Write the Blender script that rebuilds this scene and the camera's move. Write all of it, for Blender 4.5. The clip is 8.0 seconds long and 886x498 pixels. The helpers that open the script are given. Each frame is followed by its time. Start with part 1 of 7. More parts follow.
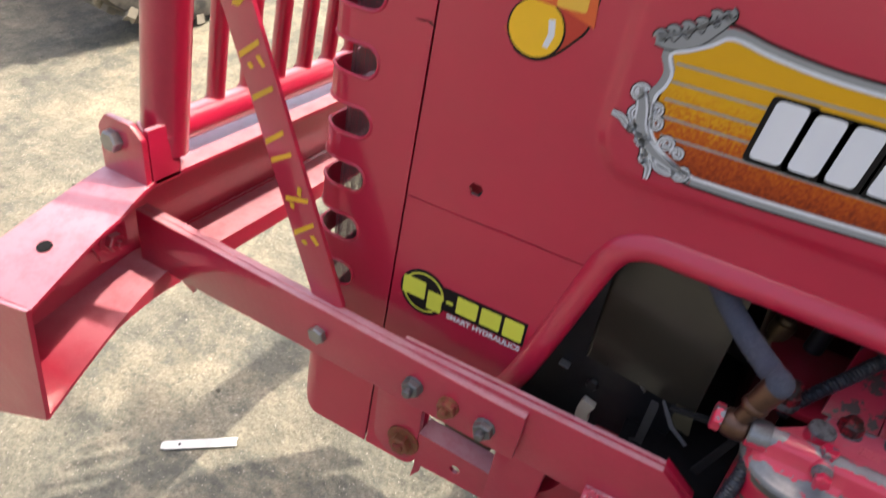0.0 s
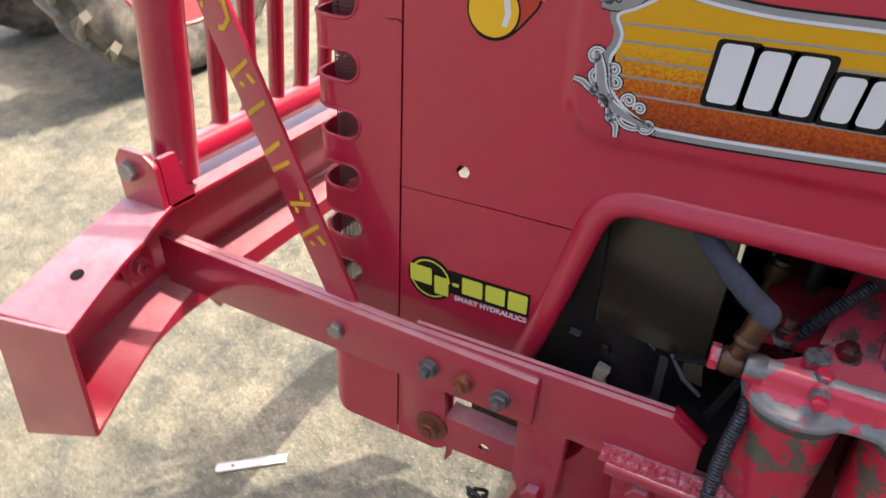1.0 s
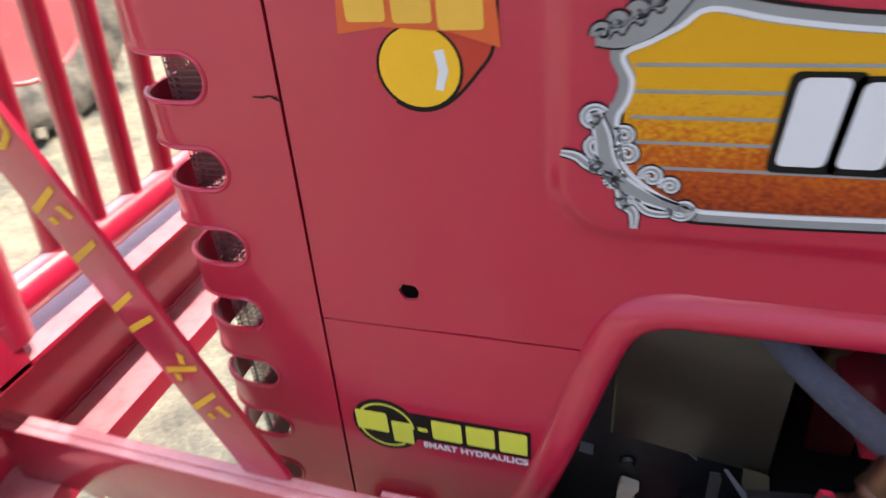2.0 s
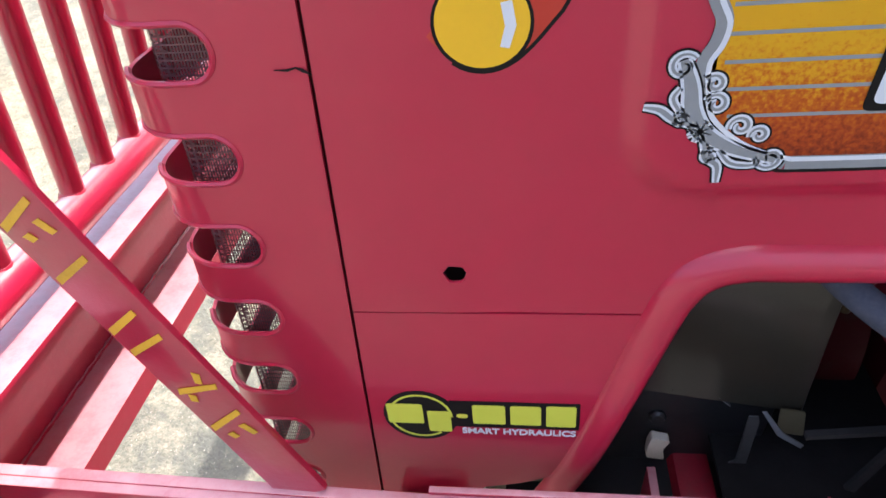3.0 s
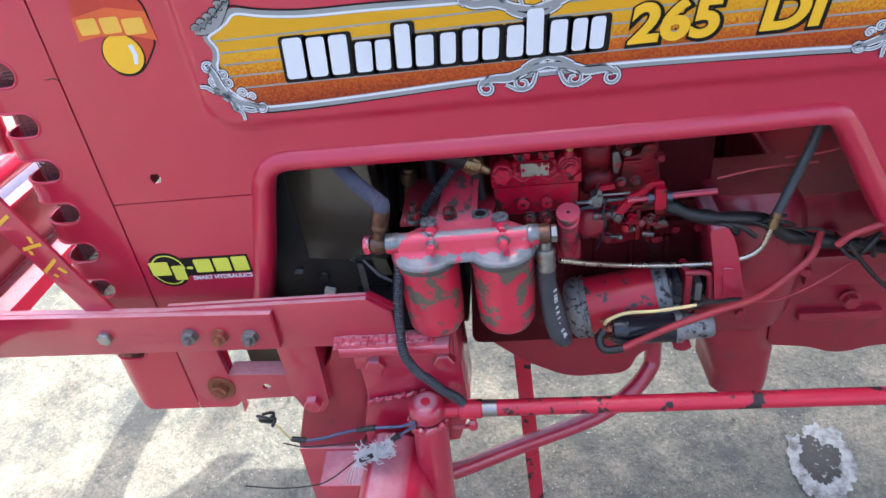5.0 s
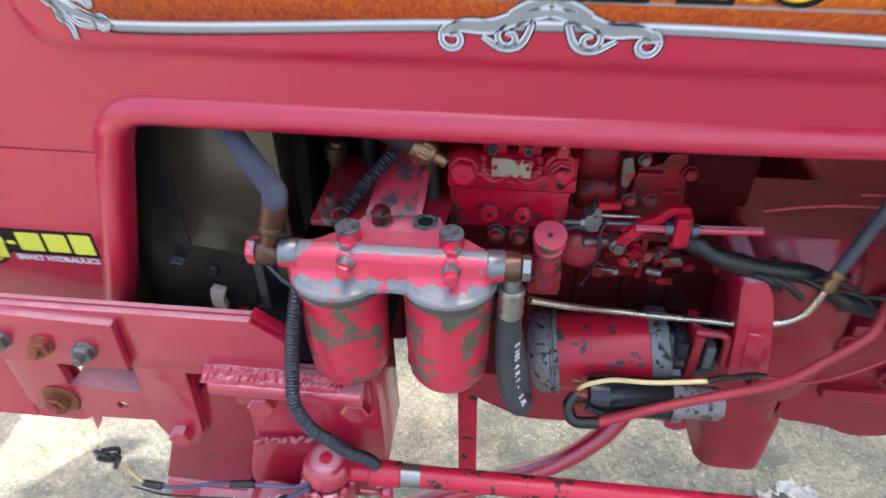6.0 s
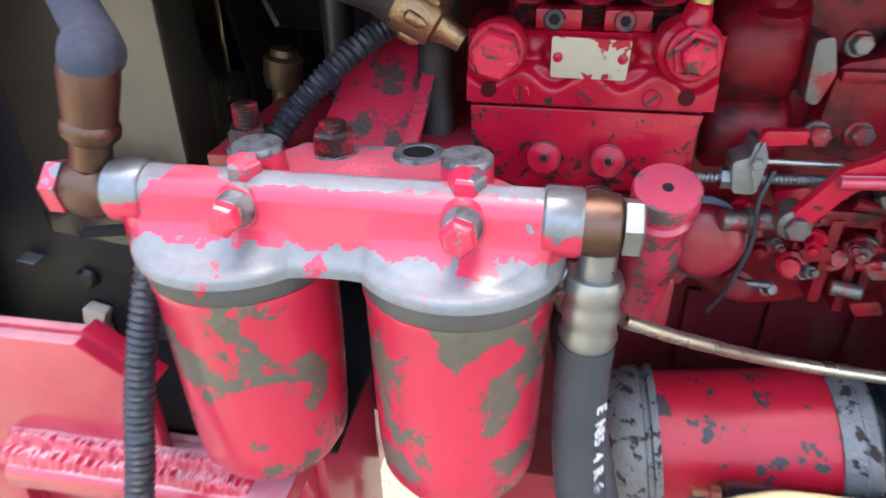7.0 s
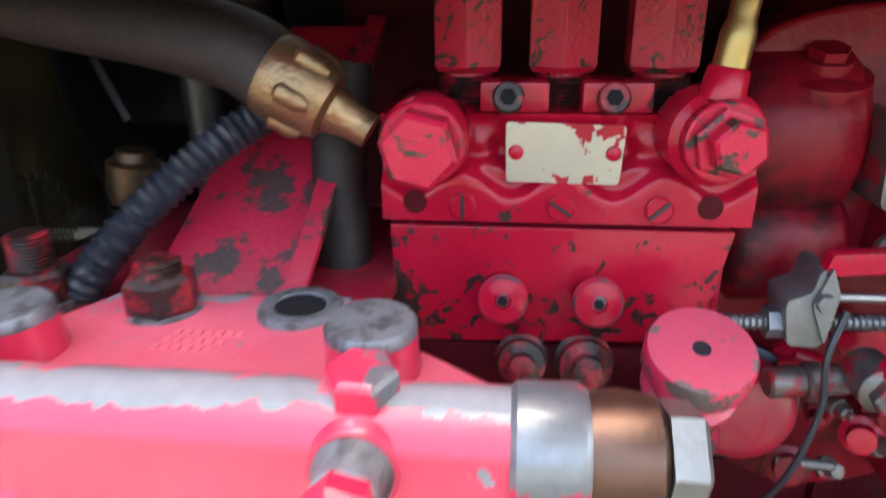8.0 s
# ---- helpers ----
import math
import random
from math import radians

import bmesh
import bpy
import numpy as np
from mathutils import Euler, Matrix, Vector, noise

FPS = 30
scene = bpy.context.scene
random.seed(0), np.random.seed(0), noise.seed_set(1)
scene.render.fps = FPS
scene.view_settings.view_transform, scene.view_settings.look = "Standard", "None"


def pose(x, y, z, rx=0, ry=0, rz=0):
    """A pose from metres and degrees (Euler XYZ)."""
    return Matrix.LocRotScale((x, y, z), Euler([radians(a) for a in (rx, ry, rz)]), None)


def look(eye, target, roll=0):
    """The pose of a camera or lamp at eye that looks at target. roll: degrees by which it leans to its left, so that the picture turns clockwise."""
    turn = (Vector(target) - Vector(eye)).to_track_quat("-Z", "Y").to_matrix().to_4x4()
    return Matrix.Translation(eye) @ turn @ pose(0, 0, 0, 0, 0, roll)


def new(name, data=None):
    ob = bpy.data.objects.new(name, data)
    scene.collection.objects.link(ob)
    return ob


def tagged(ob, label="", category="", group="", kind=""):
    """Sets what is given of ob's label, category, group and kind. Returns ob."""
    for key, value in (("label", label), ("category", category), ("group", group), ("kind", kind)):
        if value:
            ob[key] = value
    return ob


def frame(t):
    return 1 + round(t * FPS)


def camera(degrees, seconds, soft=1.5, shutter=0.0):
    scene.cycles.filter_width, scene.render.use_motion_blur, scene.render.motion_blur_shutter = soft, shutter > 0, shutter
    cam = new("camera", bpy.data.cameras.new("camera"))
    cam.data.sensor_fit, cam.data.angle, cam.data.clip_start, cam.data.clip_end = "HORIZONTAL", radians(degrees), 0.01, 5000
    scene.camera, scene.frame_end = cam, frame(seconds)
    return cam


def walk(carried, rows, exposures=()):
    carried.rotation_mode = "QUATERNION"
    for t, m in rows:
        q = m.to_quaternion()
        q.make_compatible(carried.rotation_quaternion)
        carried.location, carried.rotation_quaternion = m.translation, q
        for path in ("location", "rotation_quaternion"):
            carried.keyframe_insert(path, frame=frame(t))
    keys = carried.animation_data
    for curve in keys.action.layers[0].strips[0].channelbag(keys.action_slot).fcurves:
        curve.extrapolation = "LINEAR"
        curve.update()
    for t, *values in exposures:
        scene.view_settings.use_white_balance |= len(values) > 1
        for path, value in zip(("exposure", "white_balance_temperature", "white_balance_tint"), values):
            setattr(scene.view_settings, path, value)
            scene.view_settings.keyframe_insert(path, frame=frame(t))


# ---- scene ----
cam = camera(68.20, 8.0, shutter=0.4)
# seconds, eye in metres, turn in degrees
PATH = [
    (0.0, 0.2938, -0.5625, 1.3895, 55.82, -7.76, 29.05),
    (0.5, 0.2938, -0.5737, 1.3312, 54.11, -7.38, 30.89),
    (1.0, 0.3555, -0.5857, 1.3840, 57.15, -0.35, 28.04),
    (1.5, 0.3405, -0.4673, 1.3770, 58.56, 5.27, 24.68),
    (2.0, 0.2346, -0.3701, 1.3653, 56.39, 4.97, 16.38),
    (2.2, 0.1707, -0.3468, 1.3505, 56.48, 3.33, 11.24),
    (3.3, 0.1227, -0.3585, 1.3706, 51.47, 4.89, 5.93),
    (3.5, 0.1165, -0.4068, 1.3914, 52.36, 4.18, 6.33),
    (3.7, 0.1477, -0.4320, 1.4011, 52.87, 4.30, 5.26),
    (4.0, 0.2260, -0.4906, 1.4088, 53.33, 5.71, 2.40),
    (4.5, 0.4605, -0.6605, 1.4104, 55.17, 7.36, 4.07),
    (5.0, 0.5808, -0.7692, 1.4517, 55.14, 7.34, 4.23),
    (5.2, 0.5859, -0.7483, 1.4466, 55.33, 5.64, 4.09),
    (6.3, 0.5888, -0.4212, 1.2546, 50.71, -1.16, 8.93),
    (6.5, 0.5997, -0.3810, 1.1849, 53.54, -1.05, 10.98),
    (6.9, 0.5821, -0.3136, 1.1072, 58.87, 0.26, 10.21),
    (7.5, 0.5710, -0.2337, 1.0664, 63.87, 0.45, 8.56),
    (8.0, 0.5745, -0.1784, 1.0640, 68.47, 0.47, 5.68),
]
EXPOSURES = [(0.0, 1.8, 6950, 12), (1.0, 1.75, 6950, 12), (2.2, 2.1, 6650, 12), (3.3, 2.2, 6100, 12), (4.0, 2.05, 6000, 12), (4.5, 2.55, 5850, 9), (5.2, 2.4, 5800, 11), (6.3, 2.95, 6450, 7), (7.0, 3.45, 6500, 5), (8.0, 3.5, 6600, 4)]
walk(cam, [(t, pose(*p)) for t, *p in PATH], EXPOSURES)

# ---- world and light ----
world = bpy.data.worlds.new("sky")
scene.world = world
world.use_nodes = True
SUN_UP, SUN_FROM = 66.0, 42.0   # elevation, and the compass turn of the sun from +x towards +y, in degrees
wn = world.node_tree.nodes
sky = wn.new("ShaderNodeTexSky")
sky.sky_type = "NISHITA"
sky.sun_disc = False
sky.dust_density, sky.air_density = 9.0, 1.0
sky.sun_elevation, sky.sun_rotation = radians(SUN_UP), radians(90 - SUN_FROM)
world.node_tree.links.new(sky.outputs[0], wn["Background"].inputs[0])
wn["Background"].inputs[1].default_value = 0.15
sun = new("sun", bpy.data.lights.new("sun", "SUN"))
sun.data.energy, sun.data.angle, sun.data.color = 2.0, radians(0.8), (1.0, 0.93, 0.80)
sd = Vector((math.cos(radians(SUN_FROM)) * math.cos(radians(SUN_UP)), math.sin(radians(SUN_FROM)) * math.cos(radians(SUN_UP)), math.sin(radians(SUN_UP))))
sun.matrix_world = look(sd * 20, (0, 0, 0))


# ---- materials ----
def mat(name, base, rough=0.5, metal=0.0, second=None, scale=40.0, lo=0.45, hi=0.6, rough2=None, metal2=None, bump=0.0, bump_scale=300.0,
        tint=0.12, coat=0.0, grime=0.0, grime_col=(0.05, 0.03, 0.025), spec=0.5, detail=6.0, dist=0.0, worn=(), top_sheen=0.0):
    """A surface: base colour varied at two scales, an optional second finish in patches (chips, stains), fine relief and grime."""
    m = bpy.data.materials.new(name)
    m.use_nodes = True
    nt = m.node_tree
    n, l = nt.nodes, nt.links
    b = n["Principled BSDF"]
    tc = n.new("ShaderNodeTexCoord")
    src = tc.outputs["Object"]

    def noise_tex(sc, det=5.0, rg=0.6, d=0.0):
        t = n.new("ShaderNodeTexNoise")
        t.inputs["Scale"].default_value, t.inputs["Detail"].default_value, t.inputs["Roughness"].default_value = sc, det, rg
        t.inputs["Distortion"].default_value = d
        l.new(src, t.inputs["Vector"])
        return t.outputs["Fac"]

    def ramp(fac, a, c, x=(0, 0, 0, 1), y=(1, 1, 1, 1)):
        r = n.new("ShaderNodeValToRGB")
        r.color_ramp.elements[0].position, r.color_ramp.elements[1].position = a, c
        r.color_ramp.elements[0].color, r.color_ramp.elements[1].color = x, y
        l.new(fac, r.inputs[0])
        return r.outputs[0]

    def mix(fac, a, c, kind="MIX"):
        x = n.new("ShaderNodeMix")
        x.data_type, x.blend_type = "RGBA", kind
        for sock, v in ((x.inputs[0], fac), (x.inputs[6], a), (x.inputs[7], c)):
            if isinstance(v, bpy.types.NodeSocket):
                l.new(v, sock)
            else:
                sock.default_value = v if isinstance(v, float) else (*v, 1.0)
        return x.outputs[2]

    dark, light = tuple(c * (1 - tint) for c in base), tuple(min(1, c * (1 + tint)) for c in base)
    col = mix(ramp(noise_tex(scale * 0.18, 3.0), 0.3, 0.7), dark, light)
    fine = ramp(noise_tex(scale * 5, 4.0), 0.25, 0.75)
    col = mix(fine, col, mix(0.5, col, light))
    r_out, m_out = None, None
    if second:
        fac = noise_tex(scale, detail, 0.62, dist)
        for axis, a, c, amount in worn:      # rubbed more along an edge: from a (none) to c (full)
            sp, rg, ma = n.new("ShaderNodeSeparateXYZ"), n.new("ShaderNodeMapRange"), n.new("ShaderNodeMath")
            l.new(src, sp.inputs[0])
            l.new(sp.outputs[axis], rg.inputs[0])
            rg.inputs[1].default_value, rg.inputs[2].default_value, rg.inputs[4].default_value = a, c, amount
            ma.operation = "ADD"
            l.new(fac, ma.inputs[0])
            l.new(rg.outputs[0], ma.inputs[1])
            fac = ma.outputs[0]
        mask = ramp(fac, lo, hi)
        col = mix(mask, col, mix(fine, tuple(c * 0.75 for c in second), second))
        r_out = mix(mask, (rough,) * 3, ((rough2 if rough2 is not None else rough),) * 3)
        if metal2 is not None:
            m_out = mix(mask, (metal,) * 3, (metal2,) * 3)
    if grime:
        g = ramp(noise_tex(scale * 0.5, 8.0, 0.7), 0.55, 0.75)
        gm = n.new("ShaderNodeMath")
        gm.operation = "MULTIPLY"
        gm.inputs[1].default_value = grime
        l.new(g, gm.inputs[0])
        col = mix(gm.outputs[0], col, grime_col)
    if top_sheen:      # pale sky sheen painted into the colour of what faces upwards
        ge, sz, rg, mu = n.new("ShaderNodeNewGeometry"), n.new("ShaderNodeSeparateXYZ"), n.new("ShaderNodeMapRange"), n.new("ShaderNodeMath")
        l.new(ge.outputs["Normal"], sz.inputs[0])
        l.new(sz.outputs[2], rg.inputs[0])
        rg.inputs[1].default_value, rg.inputs[2].default_value, rg.inputs[4].default_value = 0.88, 0.99, top_sheen
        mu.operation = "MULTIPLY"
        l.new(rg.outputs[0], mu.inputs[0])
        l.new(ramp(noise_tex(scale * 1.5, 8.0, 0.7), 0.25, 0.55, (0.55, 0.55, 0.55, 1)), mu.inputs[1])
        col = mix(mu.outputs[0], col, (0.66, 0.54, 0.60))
    l.new(col, b.inputs["Base Color"])
    rv = mix(ramp(noise_tex(scale * 0.7, 6.0), 0.3, 0.7), (rough * 0.85,) * 3, (min(1, rough * 1.2),) * 3) if r_out is None else r_out
    l.new(rv, b.inputs["Roughness"])
    b.inputs["Metallic"].default_value = metal
    if m_out is not None:
        l.new(m_out, b.inputs["Metallic"])
    b.inputs["Coat Weight"].default_value, b.inputs["Coat Roughness"].default_value = coat, 0.12
    b.inputs["Specular IOR Level"].default_value = spec
    if bump:
        bp = n.new("ShaderNodeBump")
        bp.inputs["Strength"].default_value, bp.inputs["Distance"].default_value = bump, 0.002
        l.new(noise_tex(bump_scale, 5.0), bp.inputs["Height"])
        l.new(bp.outputs[0], b.inputs["Normal"])
    return m


RED = (0.43, 0.006, 0.040)
hood_red = mat("hood_paint", RED, 0.42, scale=9, tint=0.09, bump=0.4, bump_scale=7, coat=0.6, spec=0.5)
bar_red = mat("bar_paint", (0.37, 0.009, 0.040), 0.36, scale=25, tint=0.16, bump=0.20, bump_scale=120, coat=1.0, spec=0.5, top_sheen=0.45)
engine_red = mat("engine_paint", (0.25, 0.006, 0.022), 0.42, scale=45, tint=0.2, bump=0.15, bump_scale=220, grime=0.7, coat=0.4)
# greasy red with the bay's deep shade put into its base colour
shade_red = mat("shade_darkened_paint", (0.055, 0.002, 0.005), 0.6, spec=0.15, scale=30, tint=0.25, bump=0.2, bump_scale=150, grime=0.85)
pump_red = mat("pump_paint", (0.36, 0.0045, 0.024), 0.20, scale=60, tint=0.15, second=(0.045, 0.016, 0.012), lo=0.620, hi=0.640, rough2=0.55, bump=0.22, bump_scale=130, coat=0.0, spec=0.32, grime=0.45, grime_col=(0.05, 0.006, 0.008))
cover_red = mat("cover_paint", (0.36, 0.0045, 0.024), 0.20, scale=150, tint=0.15, second=(0.030, 0.012, 0.010), lo=0.630, hi=0.645, rough2=0.5, bump=0.2, bump_scale=130, spec=0.32, detail=9, dist=0.6,
                worn=((2, 0.9660, 0.9570, 0.085), (0, 0.5480, 0.5370, 0.11), (0, 0.6400, 0.6460, 0.08)))
hex_red = mat("worn_hexagon_paint", (0.40, 0.006, 0.032), 0.28, scale=130, tint=0.15, second=(0.07, 0.045, 0.035), lo=0.575, hi=0.60, rough2=0.4, metal2=0.4, bump=0.3, bump_scale=420, spec=0.4, detail=9, dist=1.2)
chip_red = mat("chipped_paint", (0.50, 0.014, 0.050), 0.32, second=(0.125, 0.112, 0.085), scale=34, lo=0.550, hi=0.560, rough2=0.55, metal2=0.15, tint=0.1, bump=0.06, bump_scale=200, coat=0.5, detail=7, dist=0.4)
WORN_GREY = (0.20, 0.21, 0.228)
head_red = mat("head_paint", (0.53, 0.026, 0.070), 0.34, second=WORN_GREY, scale=42, lo=0.628, hi=0.636, rough2=0.6, metal2=0.1, tint=0.1, bump=0.16, bump_scale=240, coat=0.45, top_sheen=0.14, detail=9, dist=0.5,
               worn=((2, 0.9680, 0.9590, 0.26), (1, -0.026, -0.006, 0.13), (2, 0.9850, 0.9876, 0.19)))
collar_red = mat("collar_paint", (0.54, 0.018, 0.064), 0.30, second=WORN_GREY, scale=70, lo=0.60, hi=0.61, rough2=0.40, metal2=0.55, tint=0.1, bump=0.1, bump_scale=240, coat=0.6, detail=8, dist=0.5,
                 worn=((2, 0.9740, 0.9790, 0.26),))
plug_grey = mat("dull_plug_metal", (0.19, 0.20, 0.215), 0.45, 0.55, second=(0.10, 0.10, 0.105), scale=120, lo=0.48, hi=0.62, rough2=0.55, tint=0.2, bump=0.2, bump_scale=500, grime=0.4)
# worn rim metal, darkened to paint in the shadow under the lid
rim_shade = mat("shaded_rim_metal", (0.075, 0.070, 0.065), 0.5, 0.4, second=(0.45, 0.012, 0.045), scale=55, lo=0.60, hi=0.61, rough2=0.35, metal2=0.0, tint=0.25, bump=0.2, bump_scale=400, grime=0.4)
screw_red = mat("screw_paint", (0.52, 0.017, 0.060), 0.33, second=WORN_GREY, scale=130, lo=0.62, hi=0.635, rough2=0.38, metal2=0.6, tint=0.1, bump=0.1, bump_scale=400, coat=0.5)
mark_pink = mat("rubbed_mark_paint", (0.60, 0.12, 0.15), 0.4, scale=90, tint=0.15)
bracket_red = mat("bracket_paint", (0.36, 0.010, 0.036), 0.34, second=(0.06, 0.035, 0.032), scale=70, lo=0.54, hi=0.58, rough2=0.5, tint=0.2, bump=0.3, bump_scale=420, coat=0.6, detail=7)
bolt_red = mat("bolt_paint", (0.52, 0.017, 0.060), 0.33, second=WORN_GREY, scale=90, lo=0.52, hi=0.55, rough2=0.38, metal2=0.6, tint=0.1, bump=0.1, bump_scale=400, coat=0.5)
knob_red = mat("knob_paint", (0.46, 0.020, 0.060), 0.36, second=(0.10, 0.07, 0.06), scale=120, lo=0.60, hi=0.62, rough2=0.5, tint=0.15, bump=0.15, bump_scale=300, coat=0.5, top_sheen=0.30,
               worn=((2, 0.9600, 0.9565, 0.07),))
oily_red = mat("oily_red_nut", (0.24, 0.010, 0.018), 0.28, second=(0.028, 0.014, 0.012), scale=110, lo=0.42, hi=0.52, rough2=0.3, tint=0.25, bump=0.6, bump_scale=260, coat=0.12, spec=0.35)
gov_red = mat("greasy_red_casting", (0.155, 0.003, 0.010), 0.36, second=(0.030, 0.008, 0.008), scale=38, lo=0.50, hi=0.64, rough2=0.45, tint=0.3, bump=0.35, bump_scale=160, coat=0.0, spec=0.25, grime=0.5, grime_col=(0.03, 0.006, 0.007))
oily_metal = mat("oily_worn_metal", (0.12, 0.115, 0.11), 0.36, 0.7, second=(0.26, 0.008, 0.018), scale=60, lo=0.5, hi=0.54, rough2=0.35, metal2=0.0, tint=0.3, bump=0.3, bump_scale=300, grime=0.6)
link_red = mat("link_paint", (0.46, 0.012, 0.04), 0.35, second=(0.025, 0.02, 0.02), scale=32, lo=0.57, hi=0.60, rough2=0.6, tint=0.12, bump=0.15, bump_scale=200)
starter_red = mat("starter_paint", (0.42, 0.010, 0.03), 0.32, second=(0.05, 0.045, 0.05), scale=75, lo=0.585, hi=0.60, rough2=0.5, tint=0.12, bump=0.12, bump_scale=260)
bare_grey = mat("bare_cast_metal", (0.30, 0.31, 0.33), 0.42, 0.55, scale=60, tint=0.2, bump=0.2, bump_scale=500, grime=0.3)
cast_alu = mat("cast_aluminium", (0.21, 0.215, 0.225), 0.5, 0.55, second=(0.04, 0.035, 0.036), scale=110, lo=0.54, hi=0.60, rough2=0.6, tint=0.35, bump=0.7, bump_scale=420, grime=0.8)
zinc = mat("zinc_steel", (0.29, 0.29, 0.285), 0.32, 0.85, scale=90, tint=0.15, bump=0.1, bump_scale=500, grime=0.35)
old_zinc = mat("dull_steel", (0.17, 0.175, 0.18), 0.42, 0.8, scale=70, tint=0.25, bump=0.25, bump_scale=500, grime=0.4)
rusty = mat("rusty_bolt", (0.22, 0.09, 0.045), 0.6, 0.5, second=(0.30, 0.05, 0.05), scale=90, lo=0.5, hi=0.6, tint=0.25, bump=0.3, bump_scale=500)
brass = mat("brass", (0.22, 0.145, 0.075), 0.30, 0.85, scale=120, tint=0.4, grime=0.9, grime_col=(0.03, 0.018, 0.012), bump=0.45, bump_scale=260)
oily_brass = mat("oily_brass", (0.085, 0.055, 0.030), 0.42, 0.7, scale=90, tint=0.35, grime=0.6, bump=0.3, bump_scale=300)
copper = mat("oxidised_copper", (0.11, 0.062, 0.045), 0.36, 0.85, scale=110, tint=0.3, grime=0.45, bump=0.1, bump_scale=500)
pipe_gold = mat("passivated_pipe", (0.36, 0.27, 0.11), 0.30, 0.85, scale=80, tint=0.12, grime=0.2)
rod_steel = mat("rod_steel", (0.46, 0.43, 0.36), 0.28, 0.9, scale=80, tint=0.12, grime=0.2)
rubber = mat("hose_rubber", (0.030, 0.034, 0.042), 0.5, scale=160, tint=0.25, bump=0.25, bump_scale=900, grime=0.3, grime_col=(0.10, 0.09, 0.08))
braid = mat("woven_hose", (0.048, 0.057, 0.090), 0.75, second=(0.080, 0.090, 0.130), scale=260, lo=0.45, hi=0.65, tint=0.25, bump=0.9, bump_scale=1400)
conduit_mat = mat("conduit_plastic", (0.016, 0.019, 0.028), 0.38, scale=120, tint=0.25, grime=0.25, grime_col=(0.09, 0.08, 0.07))
oily_hose = mat("oily_hose", (0.012, 0.007, 0.006), 0.6, scale=120, tint=0.4, bump=0.4, bump_scale=500, grime=0.5, grime_col=(0.035, 0.016, 0.013))
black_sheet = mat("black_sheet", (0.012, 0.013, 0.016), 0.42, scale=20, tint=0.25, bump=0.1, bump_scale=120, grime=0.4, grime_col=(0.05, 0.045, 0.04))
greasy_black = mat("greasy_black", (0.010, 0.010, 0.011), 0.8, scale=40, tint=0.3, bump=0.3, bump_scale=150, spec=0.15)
shroud_mat = mat("shroud_plastic", (0.026, 0.023, 0.017), 0.32, spec=0.55, coat=0.4, scale=30, tint=0.2, bump=0.05, bump_scale=200, grime=0.3)
fin_mat = mat("radiator_fins", (0.10, 0.085, 0.05), 0.5, 0.3, scale=60, tint=0.25, grime=0.5)
wire_mesh_mat = mat("mesh_wire", (0.13, 0.055, 0.065), 0.45, 0.3, scale=80, tint=0.3)
black_paint = mat("black_enamel", (0.010, 0.011, 0.016), 0.22, scale=40, tint=0.3, grime=0.4, grime_col=(0.06, 0.03, 0.03))
tape = mat("wire_tape", (0.008, 0.008, 0.009), 0.35, scale=90, tint=0.3, bump=0.5, bump_scale=300)
white_vinyl = mat("white_vinyl", (0.64, 0.66, 0.71), 0.32, scale=40, tint=0.04)
silver_vinyl = mat("silver_vinyl", (0.25, 0.26, 0.27), 0.35, scale=60, tint=0.12)
black_vinyl = mat("black_vinyl", (0.010, 0.009, 0.009), 0.4, scale=60, tint=0.2, spec=0.15)
lime_vinyl = mat("lime_vinyl", (0.60, 0.62, 0.07), 0.38, scale=60, tint=0.06)
yellow_vinyl = mat("yellow_vinyl", (0.80, 0.46, 0.012), 0.34, scale=50, tint=0.06)
gold_vinyl = mat("gold_vinyl", (0.72, 0.42, 0.05), 0.34, scale=50, tint=0.08)
orange_vinyl = mat("orange_vinyl", (0.62, 0.10, 0.02), 0.35, scale=50, tint=0.1)
scarlet_vinyl = mat("scarlet_vinyl", (0.45, 0.03, 0.015), 0.35, scale=50, tint=0.1)
yellow_brush = mat("brushed_yellow", (0.62, 0.34, 0.02), 0.5, scale=120, tint=0.25, bump=0.3, bump_scale=400)
worn_white = mat("name_plate", (0.38, 0.36, 0.29), 0.36, 0.4, second=(0.33, 0.005, 0.018), scale=85, lo=0.635, hi=0.645, rough2=0.4, tint=0.12, detail=8, worn=((0, 0.586, 0.600, 0.10), (2, 1.004, 1.012, 0.05)))
tyre_rubber = mat("tyre_rubber", (0.050, 0.050, 0.050), 0.8, second=(0.30, 0.27, 0.23), scale=8, lo=0.40, hi=0.72, tint=0.2, bump=0.4, bump_scale=60)
tyre_mud = mat("dusty_tyre", (0.27, 0.25, 0.21), 0.85, scale=12, tint=0.3, bump=0.5, bump_scale=70)
rim_red = mat("rim_paint", (0.52, 0.10, 0.12), 0.45, scale=14, tint=0.2, grime=0.6, grime_col=(0.42, 0.30, 0.27))
dirty_white = mat("dirty_white", (0.62, 0.60, 0.53), 0.45, scale=60, tint=0.1, grime=0.3, grime_col=(0.2, 0.16, 0.12))
blue_wire = mat("blue_wire", (0.045, 0.06, 0.12), 0.45, scale=80, tint=0.2)
cream_wire = mat("cream_wire", (0.60, 0.47, 0.22), 0.45, scale=80, tint=0.15)
red_cable = mat("red_cable", (0.30, 0.022, 0.032), 0.45, scale=60, tint=0.15, grime=0.3)
cloth = mat("cotton_waste", (0.55, 0.56, 0.58), 0.95, scale=120, tint=0.25, bump=1.0, bump_scale=900)
strip_metal = mat("scrap_strip", (0.50, 0.51, 0.50), 0.45, 0.3, scale=40, tint=0.15)


